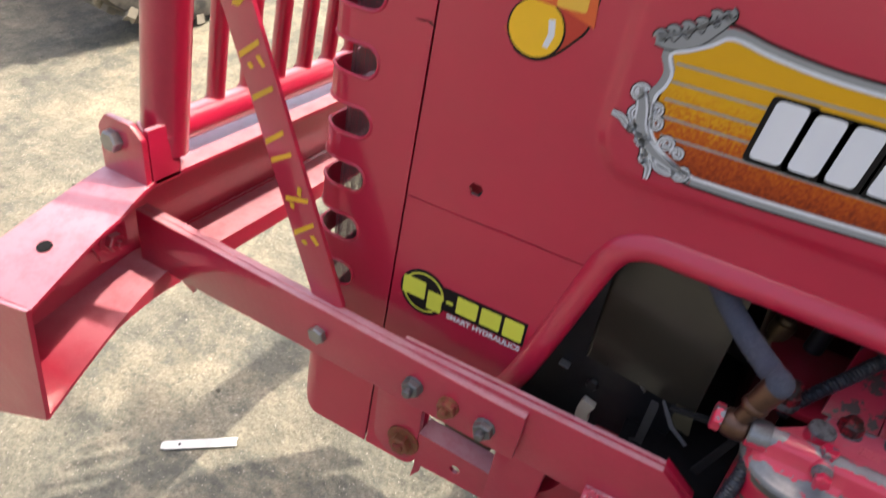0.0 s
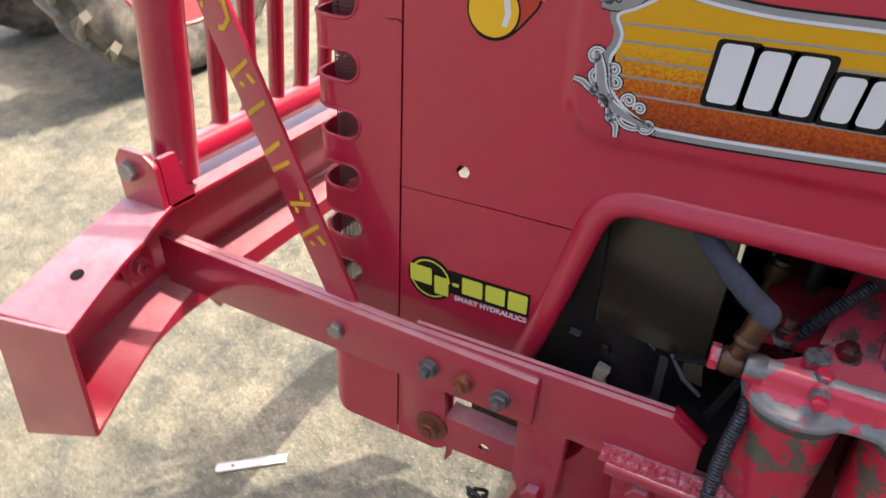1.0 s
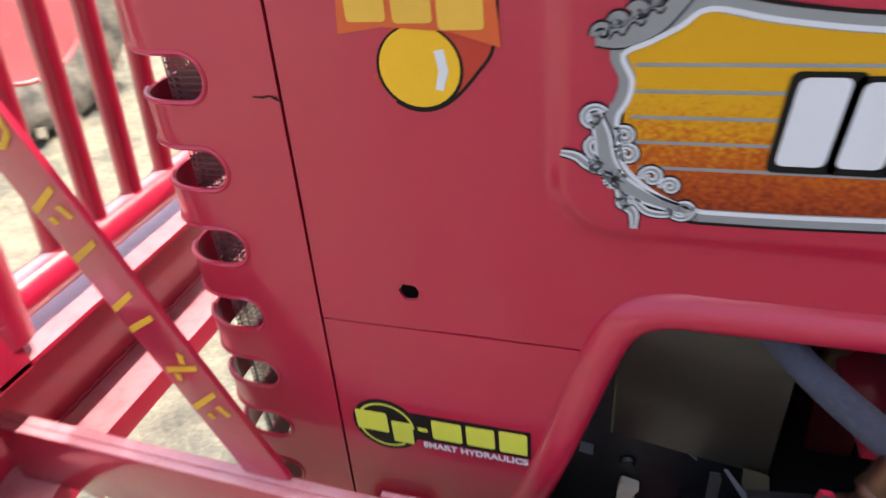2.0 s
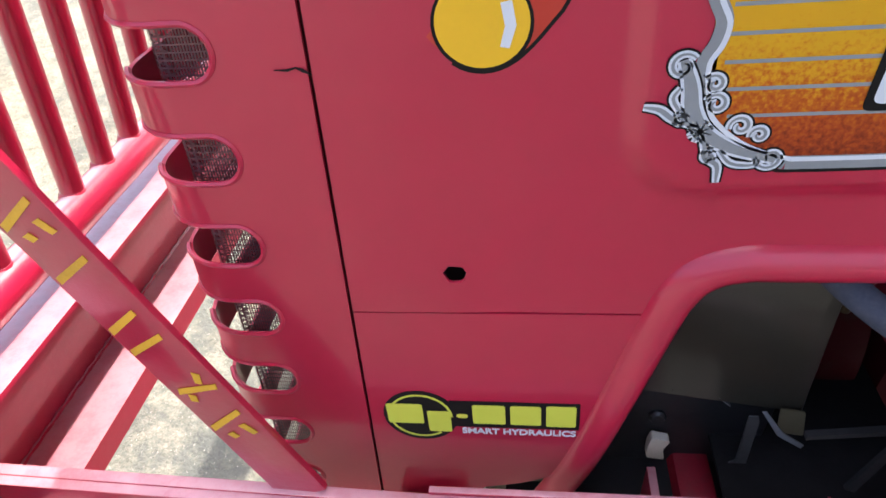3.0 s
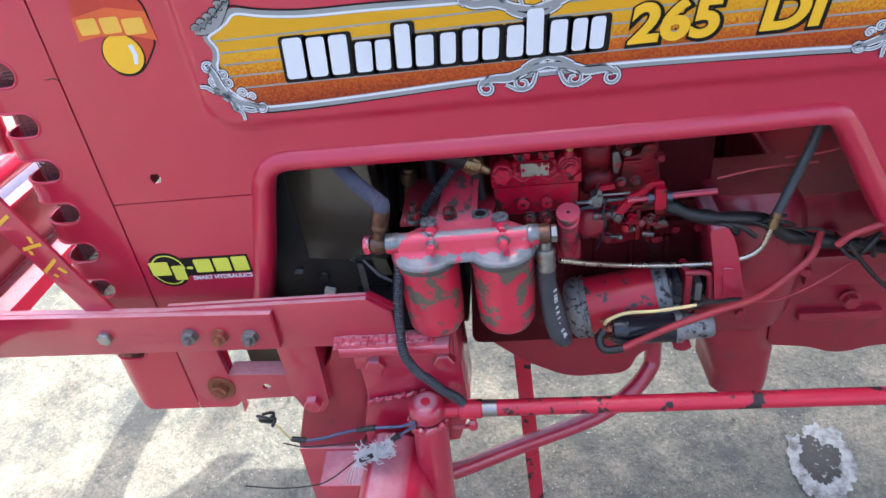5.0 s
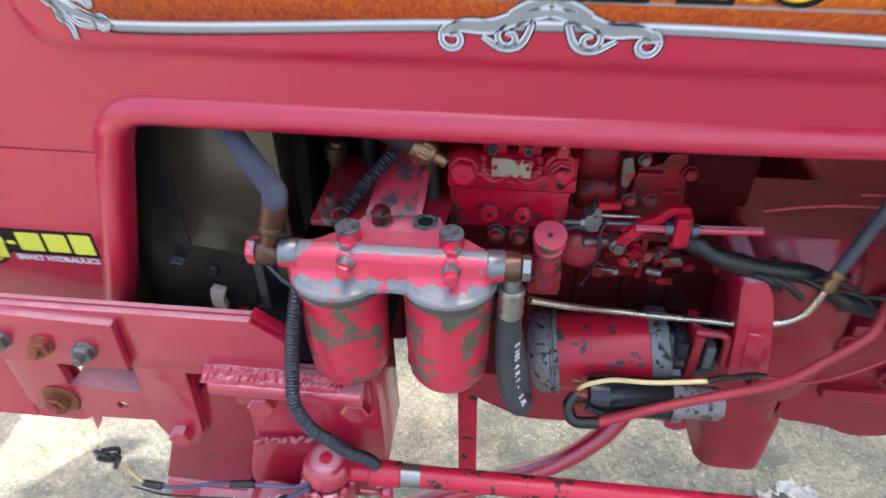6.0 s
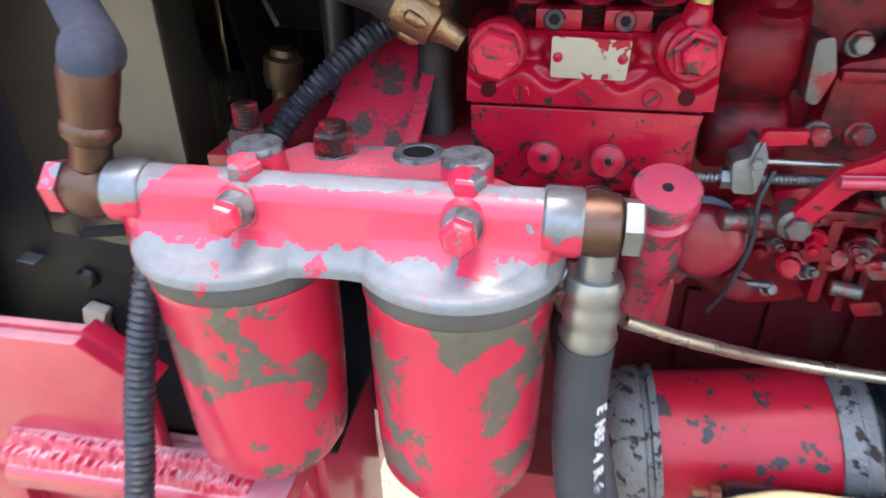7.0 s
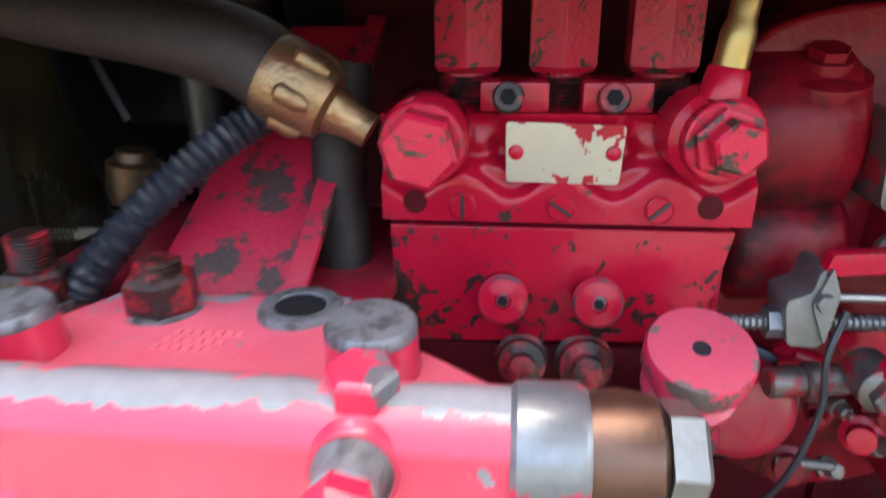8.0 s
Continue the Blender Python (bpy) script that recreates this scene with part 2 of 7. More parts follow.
def banner_material():
    """The printed label: yellow to burnt orange from top to bottom in speckled bands, with thin grey rules."""
    m = bpy.data.materials.new("printed_banner")
    m.use_nodes = True
    n, l = m.node_tree.nodes, m.node_tree.links
    b = n["Principled BSDF"]
    tc, sep = n.new("ShaderNodeTexCoord"), n.new("ShaderNodeSeparateXYZ")
    l.new(tc.outputs["Object"], sep.inputs[0])
    sp = n.new("ShaderNodeTexNoise")
    sp.inputs["Scale"].default_value, sp.inputs["Detail"].default_value = 430.0, 1.0
    l.new(tc.outputs["Object"], sp.inputs["Vector"])
    add = n.new("ShaderNodeMath")
    add.operation = "MULTIPLY_ADD"
    l.new(sp.outputs["Fac"], add.inputs[0])
    add.inputs[1].default_value = 0.064
    l.new(sep.outputs["Z"], add.inputs[2])
    rng = n.new("ShaderNodeMapRange")
    rng.inputs[1].default_value, rng.inputs[2].default_value = 1.186, 1.306
    l.new(add.outputs[0], rng.inputs[0])
    r = n.new("ShaderNodeValToRGB")
    e = r.color_ramp.elements
    e[0].position, e[0].color = 0.0, (0.17, 0.022, 0.008, 1)
    e[1].position, e[1].color = 1.0, (0.64, 0.34, 0.011, 1)
    for p, c in ((0.20, (0.36, 0.055, 0.010, 1)), (0.36, (0.48, 0.115, 0.009, 1)), (0.50, (0.60, 0.26, 0.010, 1)), (0.62, (0.64, 0.33, 0.011, 1))):
        x = e.new(p)
        x.color = c
    l.new(rng.outputs[0], r.inputs[0])
    l.new(r.outputs[0], b.inputs["Base Color"])
    b.inputs["Roughness"].default_value, b.inputs["Specular IOR Level"].default_value = 0.34, 0.25
    return m


banner_mat = banner_material()


def ground_material():
    m = bpy.data.materials.new("dusty_concrete")
    m.use_nodes = True
    n, l = m.node_tree.nodes, m.node_tree.links
    b = n["Principled BSDF"]
    tc = n.new("ShaderNodeTexCoord")

    def nz(sc, det, rg=0.6):
        t = n.new("ShaderNodeTexNoise")
        t.inputs["Scale"].default_value, t.inputs["Detail"].default_value, t.inputs["Roughness"].default_value = sc, det, rg
        l.new(tc.outputs["Object"], t.inputs["Vector"])
        return t.outputs["Fac"]

    def rp(f, stops):
        r = n.new("ShaderNodeValToRGB")
        e = r.color_ramp.elements
        e[0].position, e[0].color = stops[0][0], (*stops[0][1], 1)
        e[1].position, e[1].color = stops[-1][0], (*stops[-1][1], 1)
        for p, c in stops[1:-1]:
            e.new(p).color = (*c, 1)
        l.new(f, r.inputs[0])
        return r.outputs[0]

    def mixc(f, a, c, kind="MIX"):
        x = n.new("ShaderNodeMix")
        x.data_type, x.blend_type = "RGBA", kind
        if isinstance(f, float):
            x.inputs[0].default_value = f
        else:
            l.new(f, x.inputs[0])
        l.new(a, x.inputs[6])
        l.new(c, x.inputs[7])
        return x.outputs[2]
    big = rp(nz(1.9, 7, 0.62), [(0.38, (0.098, 0.104, 0.090)), (0.48, (0.180, 0.174, 0.138)), (0.60, (0.290, 0.262, 0.192))])
    mid = rp(nz(11, 10, 0.72), [(0.34, (0.090, 0.092, 0.078)), (0.5, (0.195, 0.186, 0.148)), (0.66, (0.315, 0.288, 0.222))])
    fine = rp(nz(90, 8, 0.75), [(0.32, (0.50, 0.51, 0.50)), (0.50, (0.94, 0.94, 0.93)), (0.68, (1.25, 1.25, 1.20))])
    col = mixc(1.0, mixc(0.55, big, mid), fine, "MULTIPLY")
    stain = rp(nz(3.4, 10, 0.76), [(0.50, (0, 0, 0)), (0.60, (0.80, 0.80, 0.80))])
    grit = rp(nz(150, 3, 0.6), [(0.655, (0, 0, 0)), (0.69, (0.8, 0.8, 0.8))])
    dk, pale = n.new("ShaderNodeRGB"), n.new("ShaderNodeRGB")
    dk.outputs[0].default_value = (0.085, 0.092, 0.082, 1)
    pale.outputs[0].default_value = (0.52, 0.49, 0.42, 1)
    col = mixc(stain, col, dk.outputs[0])
    col = mixc(grit, col, pale.outputs[0])
    # faint wandering cracks
    vo, wob, va = n.new("ShaderNodeTexVoronoi"), n.new("ShaderNodeTexNoise"), n.new("ShaderNodeVectorMath")
    wob.inputs["Scale"].default_value, wob.inputs["Detail"].default_value = 5.0, 6.0
    l.new(tc.outputs["Object"], wob.inputs["Vector"])
    va.operation = "MULTIPLY_ADD"
    l.new(wob.outputs["Color"], va.inputs[0])
    va.inputs[1].default_value = (0.35, 0.35, 0.35)
    l.new(tc.outputs["Object"], va.inputs[2])
    vo.feature, vo.inputs["Scale"].default_value = "DISTANCE_TO_EDGE", 1.7
    l.new(va.outputs[0], vo.inputs["Vector"])
    crack = rp(vo.outputs["Distance"], [(0.0, (0.55, 0.55, 0.55)), (0.007, (0, 0, 0))])
    col = mixc(crack, col, dk.outputs[0])
    l.new(col, b.inputs["Base Color"])
    b.inputs["Roughness"].default_value = 0.85
    bp = n.new("ShaderNodeBump")
    bp.inputs["Strength"].default_value, bp.inputs["Distance"].default_value = 0.9, 0.034
    l.new(nz(13, 10, 0.68), bp.inputs["Height"])
    l.new(bp.outputs[0], b.inputs["Normal"])
    return m


ground_mat = ground_material()


# ---- mesh helpers ----
V = Vector


def finish(bm, name, material, smooth=True, angle=40):
    me = bpy.data.meshes.new(name)
    bmesh.ops.recalc_face_normals(bm, faces=bm.faces)
    if smooth:
        lim = radians(angle)
        for e in bm.edges:
            e.smooth = len(e.link_faces) == 2 and e.calc_face_angle(0) < lim
        for f in bm.faces:
            f.smooth = True
    bm.to_mesh(me)
    bm.free()
    for m in (material if isinstance(material, (list, tuple)) else [material]):
        me.materials.append(m)
    return me


def part(name, bm, material, parent=None, label="", smooth=True, angle=40):
    """Links a bmesh as one mesh object under a thing or under a part."""
    me = finish(bm, name, material, smooth, angle) if isinstance(bm, bmesh.types.BMesh) else bm
    ob = new(name, me)
    if parent is not None:
        ob.parent = parent
        ob.matrix_parent_inverse = Matrix.Translation(parent.get("base", (0, 0, 0))).inverted()
    if label:
        ob["label"] = label
    return ob


def thing(name, base, label, category, group="", kind=""):
    ob = new(name)
    ob.empty_display_size = 0.1
    ob.location = base
    ob["base"] = base
    return tagged(ob, label, category, group, kind)


def frame_of(d, up=(0, 0, 1)):
    """A turn whose z axis is d."""
    z = V(d).normalized()
    x = V(up).cross(z)
    if x.length < 1e-4:
        x = V((1, 0, 0)).cross(z)
        if x.length < 1e-4:
            x = V((0, 1, 0))
    x.normalize()
    y = z.cross(x)
    return Matrix((x, y, z)).transposed()


def lathe(bm, prof, p, d, n=24, up=(0, 0, 1), mi=0, square=0):
    """Turns a profile of (along, radius) round the axis d through p. square: 6 gives a hexagon."""
    m = frame_of(d, up)
    k = square or n
    rings = []
    for a, r in prof:
        ring = []
        for i in range(k):
            t = 2 * math.pi * i / k
            ring.append(bm.verts.new(V(p) + m @ V((r * math.cos(t), r * math.sin(t), a))))
        rings.append(ring)
    for a, b in zip(rings, rings[1:]):
        for i in range(k):
            f = bm.faces.new((a[i], a[(i + 1) % k], b[(i + 1) % k], b[i]))
            f.material_index = mi
    for ring in (rings[0], rings[-1]):
        f = bm.faces.new(ring)
        f.material_index = mi
    return bm


def cyl(bm, p, q, r, r2=None, n=20, bev=0.0, square=0, mi=0):
    p, q = V(p), V(q)
    h = (q - p).length
    r2 = r if r2 is None else r2
    prof = [(0, r - bev), (bev, r), (h - bev, r2), (h, r2 - bev)] if bev else [(0, r), (h, r2)]
    return lathe(bm, prof, p, q - p, n, mi=mi, square=square)


def smooth_path(pts, k=8):
    pts = [V(p) for p in pts]
    if len(pts) < 3:
        return pts
    out = []
    ext = [2 * pts[0] - pts[1], *pts, 2 * pts[-1] - pts[-2]]
    for i in range(1, len(ext) - 2):
        a, b, c, d = ext[i - 1:i + 3]
        for j in range(k):
            t = j / k
            out.append(0.5 * ((2 * b) + (c - a) * t + (2 * a - 5 * b + 4 * c - d) * t * t + (3 * b - a - 3 * c + d) * t ** 3))
    out.append(pts[-1])
    return out


def tube(bm, pts, r, n=12, k=8, ridge=0.0, pitch=0.004, mi=0, cap=True):
    """A hose or pipe along a smooth path; ridge and pitch make it corrugated."""
    path = smooth_path(pts, k)
    if ridge:
        fine, acc = [], 0.0
        for a, b in zip(path, path[1:]):
            m = max(1, int((b - a).length / (pitch / 4)))
            fine += [a.lerp(b, j / m) for j in range(m)]
        path = fine + [path[-1]]
    rings, x_last = [], None
    s = 0.0
    for i, p in enumerate(path):
        d = (path[min(i + 1, len(path) - 1)] - path[max(i - 1, 0)]).normalized()
        x = (x_last - d * x_last.dot(d)) if x_last is not None else frame_of(d).col[0]
        x = V(x).normalized()
        y = d.cross(x)
        x_last = x
        if i:
            s += (p - path[i - 1]).length
        rr = r(s) if callable(r) else r
        if ridge:
            rr = rr + ridge * math.cos(2 * math.pi * s / pitch)
        rings.append([bm.verts.new(p + rr * (math.cos(2 * math.pi * j / n) * x + math.sin(2 * math.pi * j / n) * y)) for j in range(n)])
    for a, b in zip(rings, rings[1:]):
        for j in range(n):
            f = bm.faces.new((a[j], a[(j + 1) % n], b[(j + 1) % n], b[j]))
            f.material_index = mi
    if cap:
        bm.faces.new(rings[0])
        bm.faces.new(rings[-1])
    return bm


def box(bm, lo, hi, bev=0.0, m=None, mi=0):
    """A box between two corners, with rounded edges, turned by m about the origin."""
    lo, hi = V(lo), V(hi)
    t = bmesh.new()
    bmesh.ops.create_cube(t, size=1.0)
    for v in t.verts:
        v.co = V([(lo[i] + hi[i]) / 2 + v.co[i] * (hi[i] - lo[i]) for i in range(3)])
    return absorb(bm, t, bev, m, mi)


def absorb(bm, t, bev=0.0, m=None, mi=0, seg=2):
    if bev:
        bmesh.ops.bevel(t, geom=t.edges[:], offset=bev, segments=seg, profile=0.6, affect="EDGES", clamp_overlap=True)
    if m is not None:
        bmesh.ops.transform(t, matrix=m, verts=t.verts)
    vs = {v: bm.verts.new(v.co) for v in t.verts}
    for f in t.faces:
        g = bm.faces.new([vs[v] for v in f.verts])
        g.material_index = mi
    t.free()
    return bm


def prism(bm, poly, a, b, plane="xz", bev=0.0, m=None, mi=0, seg=2):
    """A plate: the outline poly in a plane, from a to b across it."""
    t = bmesh.new()

    def at(u, w, c):
        return {"xz": (u, c, w), "xy": (u, w, c), "yz": (c, u, w)}[plane]
    lo = [t.verts.new(at(u, w, a)) for u, w in poly]
    hi = [t.verts.new(at(u, w, b)) for u, w in poly]
    t.faces.new(lo)
    t.faces.new(hi[::-1])
    k = len(poly)
    for i in range(k):
        t.faces.new((lo[i], lo[(i + 1) % k], hi[(i + 1) % k], hi[i]))
    bmesh.ops.recalc_face_normals(t, faces=t.faces)
    return absorb(bm, t, bev, m, mi, seg)


def rounded(poly, r, k=5):
    """Rounds the corners of an outline; r is one radius or one for each corner."""
    out = []
    n = len(poly)
    for i in range(n):
        a, b, c = V(poly[i - 1]), V(poly[i]), V(poly[(i + 1) % n])
        rr = r[i] if isinstance(r, (list, tuple)) else r
        u, w = a - b, c - b
        d = min(rr, u.length * 0.49, w.length * 0.49)
        p, q = b + u.normalized() * d, b + w.normalized() * d
        for j in range(k + 1):
            t = j / k
            out.append(tuple((1 - t) ** 2 * p + 2 * t * (1 - t) * b + t * t * q))
    return out


def hexbolt(bm, p, d, af, h, washer=0.0, shank=0.0, up=(0, 0, 1), dome=0.0):
    """A hexagon head with a chamfer, on a washer; p is where it meets the surface."""
    d = V(d).normalized()
    p = V(p)
    z = 0.0
    if washer:
        lathe(bm, [(-0.001, washer), (0.002, washer), (0.0026, washer * 0.94)], p, d, 24, up)
        z = 0.0024
    r = af / 1.732
    lathe(bm, [(z, r), (z + h * 0.85, r), (z + h, r * 0.86)], p, d, 6, up, square=6)
    if dome:
        lathe(bm, [(z + h - 0.0005, dome), (z + h + 0.0025, dome), (z + h + 0.004, dome * 0.7)], p, d, 16, up)
    if shank:
        lathe(bm, [(z + h - 0.0005, shank), (z + h + shank * 1.3, shank), (z + h + shank * 1.5, shank * 0.8)], p, d, 16, up)
    return bm


def flat(bm, poly, y, thick=0.0004, mi=0):
    """A thin decal on the side panel."""
    return prism(bm, poly, y - thick, y, "xz", mi=mi)


# ---- ground ----
def build_ground():
    bm = bmesh.new()
    xs = sorted({*np.round(np.arange(-2.0, 2.01, 0.05), 3), *np.round(np.arange(-8, 8.1, 0.5), 3), -60, -30, -15, 15, 30, 60})
    ys = sorted({*np.round(np.arange(-1.2, 2.01, 0.05), 3), *np.round(np.arange(-8, 8.1, 0.5), 3), -60, -30, -15, 15, 30, 60})
    grid = [[bm.verts.new((x, y, 0.006 * noise.noise(V((x * 2.3, y * 2.3, 0))) + 0.003 * noise.noise(V((x * 9, y * 9, 3))) + GROUND_SLOPE * max(-3, min(y, 5)) - 0.055)) for y in ys] for x in xs]
    for i in range(len(xs) - 1):
        for j in range(len(ys) - 1):
            bm.faces.new((grid[i][j], grid[i + 1][j], grid[i + 1][j + 1], grid[i][j + 1]))
    ob = part("ground", bm, ground_mat)
    return tagged(ob, "dusty worn pale concrete yard with earth and stains", "ground", kind="structure")


def ground_z(x, y):
    return 0.006 * noise.noise(V((x * 2.3, y * 2.3, 0))) + 0.003 * noise.noise(V((x * 9, y * 9, 3))) + GROUND_SLOPE * max(-3, min(y, 5)) - 0.055


GROUND_SLOPE = 0.13
build_ground()

tractor = thing("tractor", (0.6, 0.25, 0.0), "red farm tractor with open engine side and bolted front guard", "tractor")

PANEL_Y = -0.010        # outer face of the bonnet's side
CY = 0.27               # middle plane of the tractor


def lean(z):
    """How far the nose's upright lines stand back or forward at a height."""
    return 0.047 * (z - 1.12)


# ---- bonnet ----
def opening_low(x):
    """Lower edge of the upper side panel along the tractor."""
    if x < 0.232:
        return 1.0347
    if x < 0.262:
        t = (x - 0.232) / 0.030
        return 1.0347 + 0.0428 * math.sqrt(max(0, 1 - (1 - t) ** 2))
    if x < 0.940:
        return 1.0775
    if x < 0.962:
        t = (x - 0.940) / 0.022
        return 1.0775 - 0.010 * t * t
    return max(0.80, 1.0675 - (x - 0.962) * 1.50)


def emboss(x, z):
    """The label's field stands out of the side by some millimetres, with a soft rounded edge."""
    r = 0.04
    dx, dz = x - 0.183, z - 1.137
    d = min(dx, dz)
    if dx < r and dz < r:
        d = r - math.hypot(r - dx, r - dz)
    t = max(0.0, min(1.0, (d + 0.008) / 0.016))
    return 0.0065 * t * t * (3 - 2 * t)


def build_bonnet():
    bm = bmesh.new()
    xs = list(np.arange(0.0, 0.16, 0.008)) + list(np.arange(0.16, 0.275, 0.003)) + list(np.arange(0.275, 0.93, 0.015)) + list(np.arange(0.93, 1.02, 0.006)) + list(np.arange(1.02, 1.45, 0.04))
    hx, hz, hr = 0.0755, 1.0705, 0.0082
    rows = 46
    top = 1.36
    cols = []
    for x in xs:
        lo = opening_low(x)
        zs = [lo + (1.19 - lo) * i / 30 for i in range(31)] + [1.19 + (top - 1.19) * i / 14 for i in range(1, 15)]
        col = []
        for z in zs:
            dent = 0.0008 * noise.noise(V((x * 9, z * 9, 1.0))) + 0.0015 * math.exp(-((x - 0.115) ** 2 + (z - 1.055) ** 2) / 0.0006)
            col.append(bm.verts.new((x + (lean(z) if x < 0.02 else lean(z) * max(0, 1 - (x - 0.02) / 0.1)) + 0.0012, PANEL_Y - emboss(x, z) + dent, z)))
        # shoulder and top of the bonnet
        for a in range(1, 9):
            t = a / 8 * math.pi / 2
            col.append(bm.verts.new((col[44].co.x, PANEL_Y - emboss(x, top) + 0.07 * (1 - math.cos(t)), top + 0.07 * math.sin(t))))
        col.append(bm.verts.new((col[44].co.x, CY, top + 0.085)))
        cols.append(col)
    for a, b in zip(cols, cols[1:]):
        for i in range(len(a) - 1):
            bm.faces.new((a[i], b[i], b[i + 1], a[i + 1]))
    dead = [f for f in bm.faces if math.hypot(f.calc_center_median().x - hx, f.calc_center_median().z - hz) < hr * 0.95]
    bmesh.ops.delete(bm, geom=dead, context="FACES")
    for e in bm.edges:
        if e.is_boundary:
            for v in e.verts:
                d = math.hypot(v.co.x - hx, v.co.z - hz)
                if d < hr * 1.7:
                    v.co.x, v.co.z = hx + (v.co.x - hx) / d * hr, hz + (v.co.z - hz) / d * hr
    ob = part("bonnet_side_panel", bm, hood_red, tractor, "glossy red bonnet side with raised field and drilled hole", angle=50)
    so = ob.modifiers.new("thickness", "SOLIDIFY")
    so.thickness, so.offset = 0.0025, -1
    # far side in shade-darkened red, and the closed back of the engine bay
    bm = bmesh.new()
    y2 = 2 * CY - PANEL_Y
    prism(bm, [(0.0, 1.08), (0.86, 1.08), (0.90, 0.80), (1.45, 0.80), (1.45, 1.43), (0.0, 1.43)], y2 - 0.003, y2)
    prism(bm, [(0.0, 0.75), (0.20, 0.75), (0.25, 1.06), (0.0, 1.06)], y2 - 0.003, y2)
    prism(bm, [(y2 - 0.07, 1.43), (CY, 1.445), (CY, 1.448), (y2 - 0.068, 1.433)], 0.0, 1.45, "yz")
    part("bonnet_far_side", bm, shade_red, tractor)
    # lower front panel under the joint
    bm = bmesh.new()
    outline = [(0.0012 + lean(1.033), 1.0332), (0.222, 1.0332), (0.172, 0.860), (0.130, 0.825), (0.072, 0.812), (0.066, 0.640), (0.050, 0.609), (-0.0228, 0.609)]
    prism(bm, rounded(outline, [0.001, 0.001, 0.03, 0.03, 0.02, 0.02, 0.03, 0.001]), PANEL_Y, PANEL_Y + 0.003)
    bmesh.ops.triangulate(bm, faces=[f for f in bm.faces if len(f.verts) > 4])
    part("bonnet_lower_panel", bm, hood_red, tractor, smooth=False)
    # dark strips added behind the joints to block light through the gaps
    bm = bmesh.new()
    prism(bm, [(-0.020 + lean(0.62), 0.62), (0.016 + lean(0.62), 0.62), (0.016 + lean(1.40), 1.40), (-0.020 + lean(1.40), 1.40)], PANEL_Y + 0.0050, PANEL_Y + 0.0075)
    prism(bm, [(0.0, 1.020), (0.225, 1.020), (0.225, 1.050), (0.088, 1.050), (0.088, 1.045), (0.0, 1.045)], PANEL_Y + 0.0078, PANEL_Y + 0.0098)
    part("joint_light_block", bm, shade_red, tractor, smooth=False)


def build_rail():
    """The rolled edge round the engine opening."""
    path = [(0.140, 0.790), (0.171, 0.862), (0.196, 0.945), (0.2185, 1.026), (0.2275, 1.052), (0.2400, 1.0685), (0.262, 1.0770), (0.30, 1.0775), (0.45, 1.0765), (0.60, 1.0765), (0.75, 1.0770),
            (0.90, 1.0795), (0.938, 1.0805), (0.957, 1.0730), (0.972, 1.052), (1.000, 1.004), (1.035, 0.944), (1.11, 0.82)]
    pts = [V((x, PANEL_Y, z)) for x, z in path]
    pts = smooth_path(pts, 6)
    prof = [(0.0175, 0.0008), (0.0125, -0.0042), (0.005, -0.0085), (0.0, -0.0095), (-0.005, -0.0085), (-0.0095, -0.0050), (-0.0118, 0.001), (-0.0122, 0.010), (-0.0122, 0.020), (-0.0098, 0.020), (-0.0095, 0.004), (0.0175, 0.0035)]
    bm = bmesh.new()
    rings = []
    for i, p in enumerate(pts):
        d = (pts[min(i + 1, len(pts) - 1)] - pts[max(i - 1, 0)]).normalized()
        nrm = V((-d.z, 0, d.x))      # outwards, away from the opening
        rings.append([bm.verts.new(p + nrm * u + V((0, w, 0))) for u, w in prof])
    for a, b in zip(rings, rings[1:]):
        for j in range(len(prof)):
            bm.faces.new((a[j], a[(j + 1) % len(prof)], b[(j + 1) % len(prof)], b[j]))
    part("opening_rim", bm, hood_red, tractor, "rolled red rim round the engine opening", angle=60)


SLOTS = [1.2325, 1.1635, 1.095, 1.0265, 0.957, 0.888, 0.8195, 0.751]


def nose_profile():
    """Plan of the nose: back edge, flat side, round corner, front. Gives (length, x, y)."""
    pts = [(-0.0014, PANEL_Y)]
    for x in np.arange(-0.010, -0.0881, -0.002):
        pts.append((float(x), PANEL_Y))
    cx, cy, r = -0.088, PANEL_Y + 0.042, 0.042
    for i in range(1, 13):
        t = i / 12 * math.pi / 2
        pts.append((cx - r * math.sin(t), cy - r * math.cos(t)))
    for y in np.linspace(cy + 0.03, 2 * CY - cy, 12):
        pts.append((cx - r, float(y)))
    for i in range(1, 9):
        t = i / 8 * math.pi / 2
        pts.append((cx - r * math.cos(t), 2 * CY - cy + r * math.sin(t)))
    pts.append((-0.004, 2 * CY - PANEL_Y))
    return pts


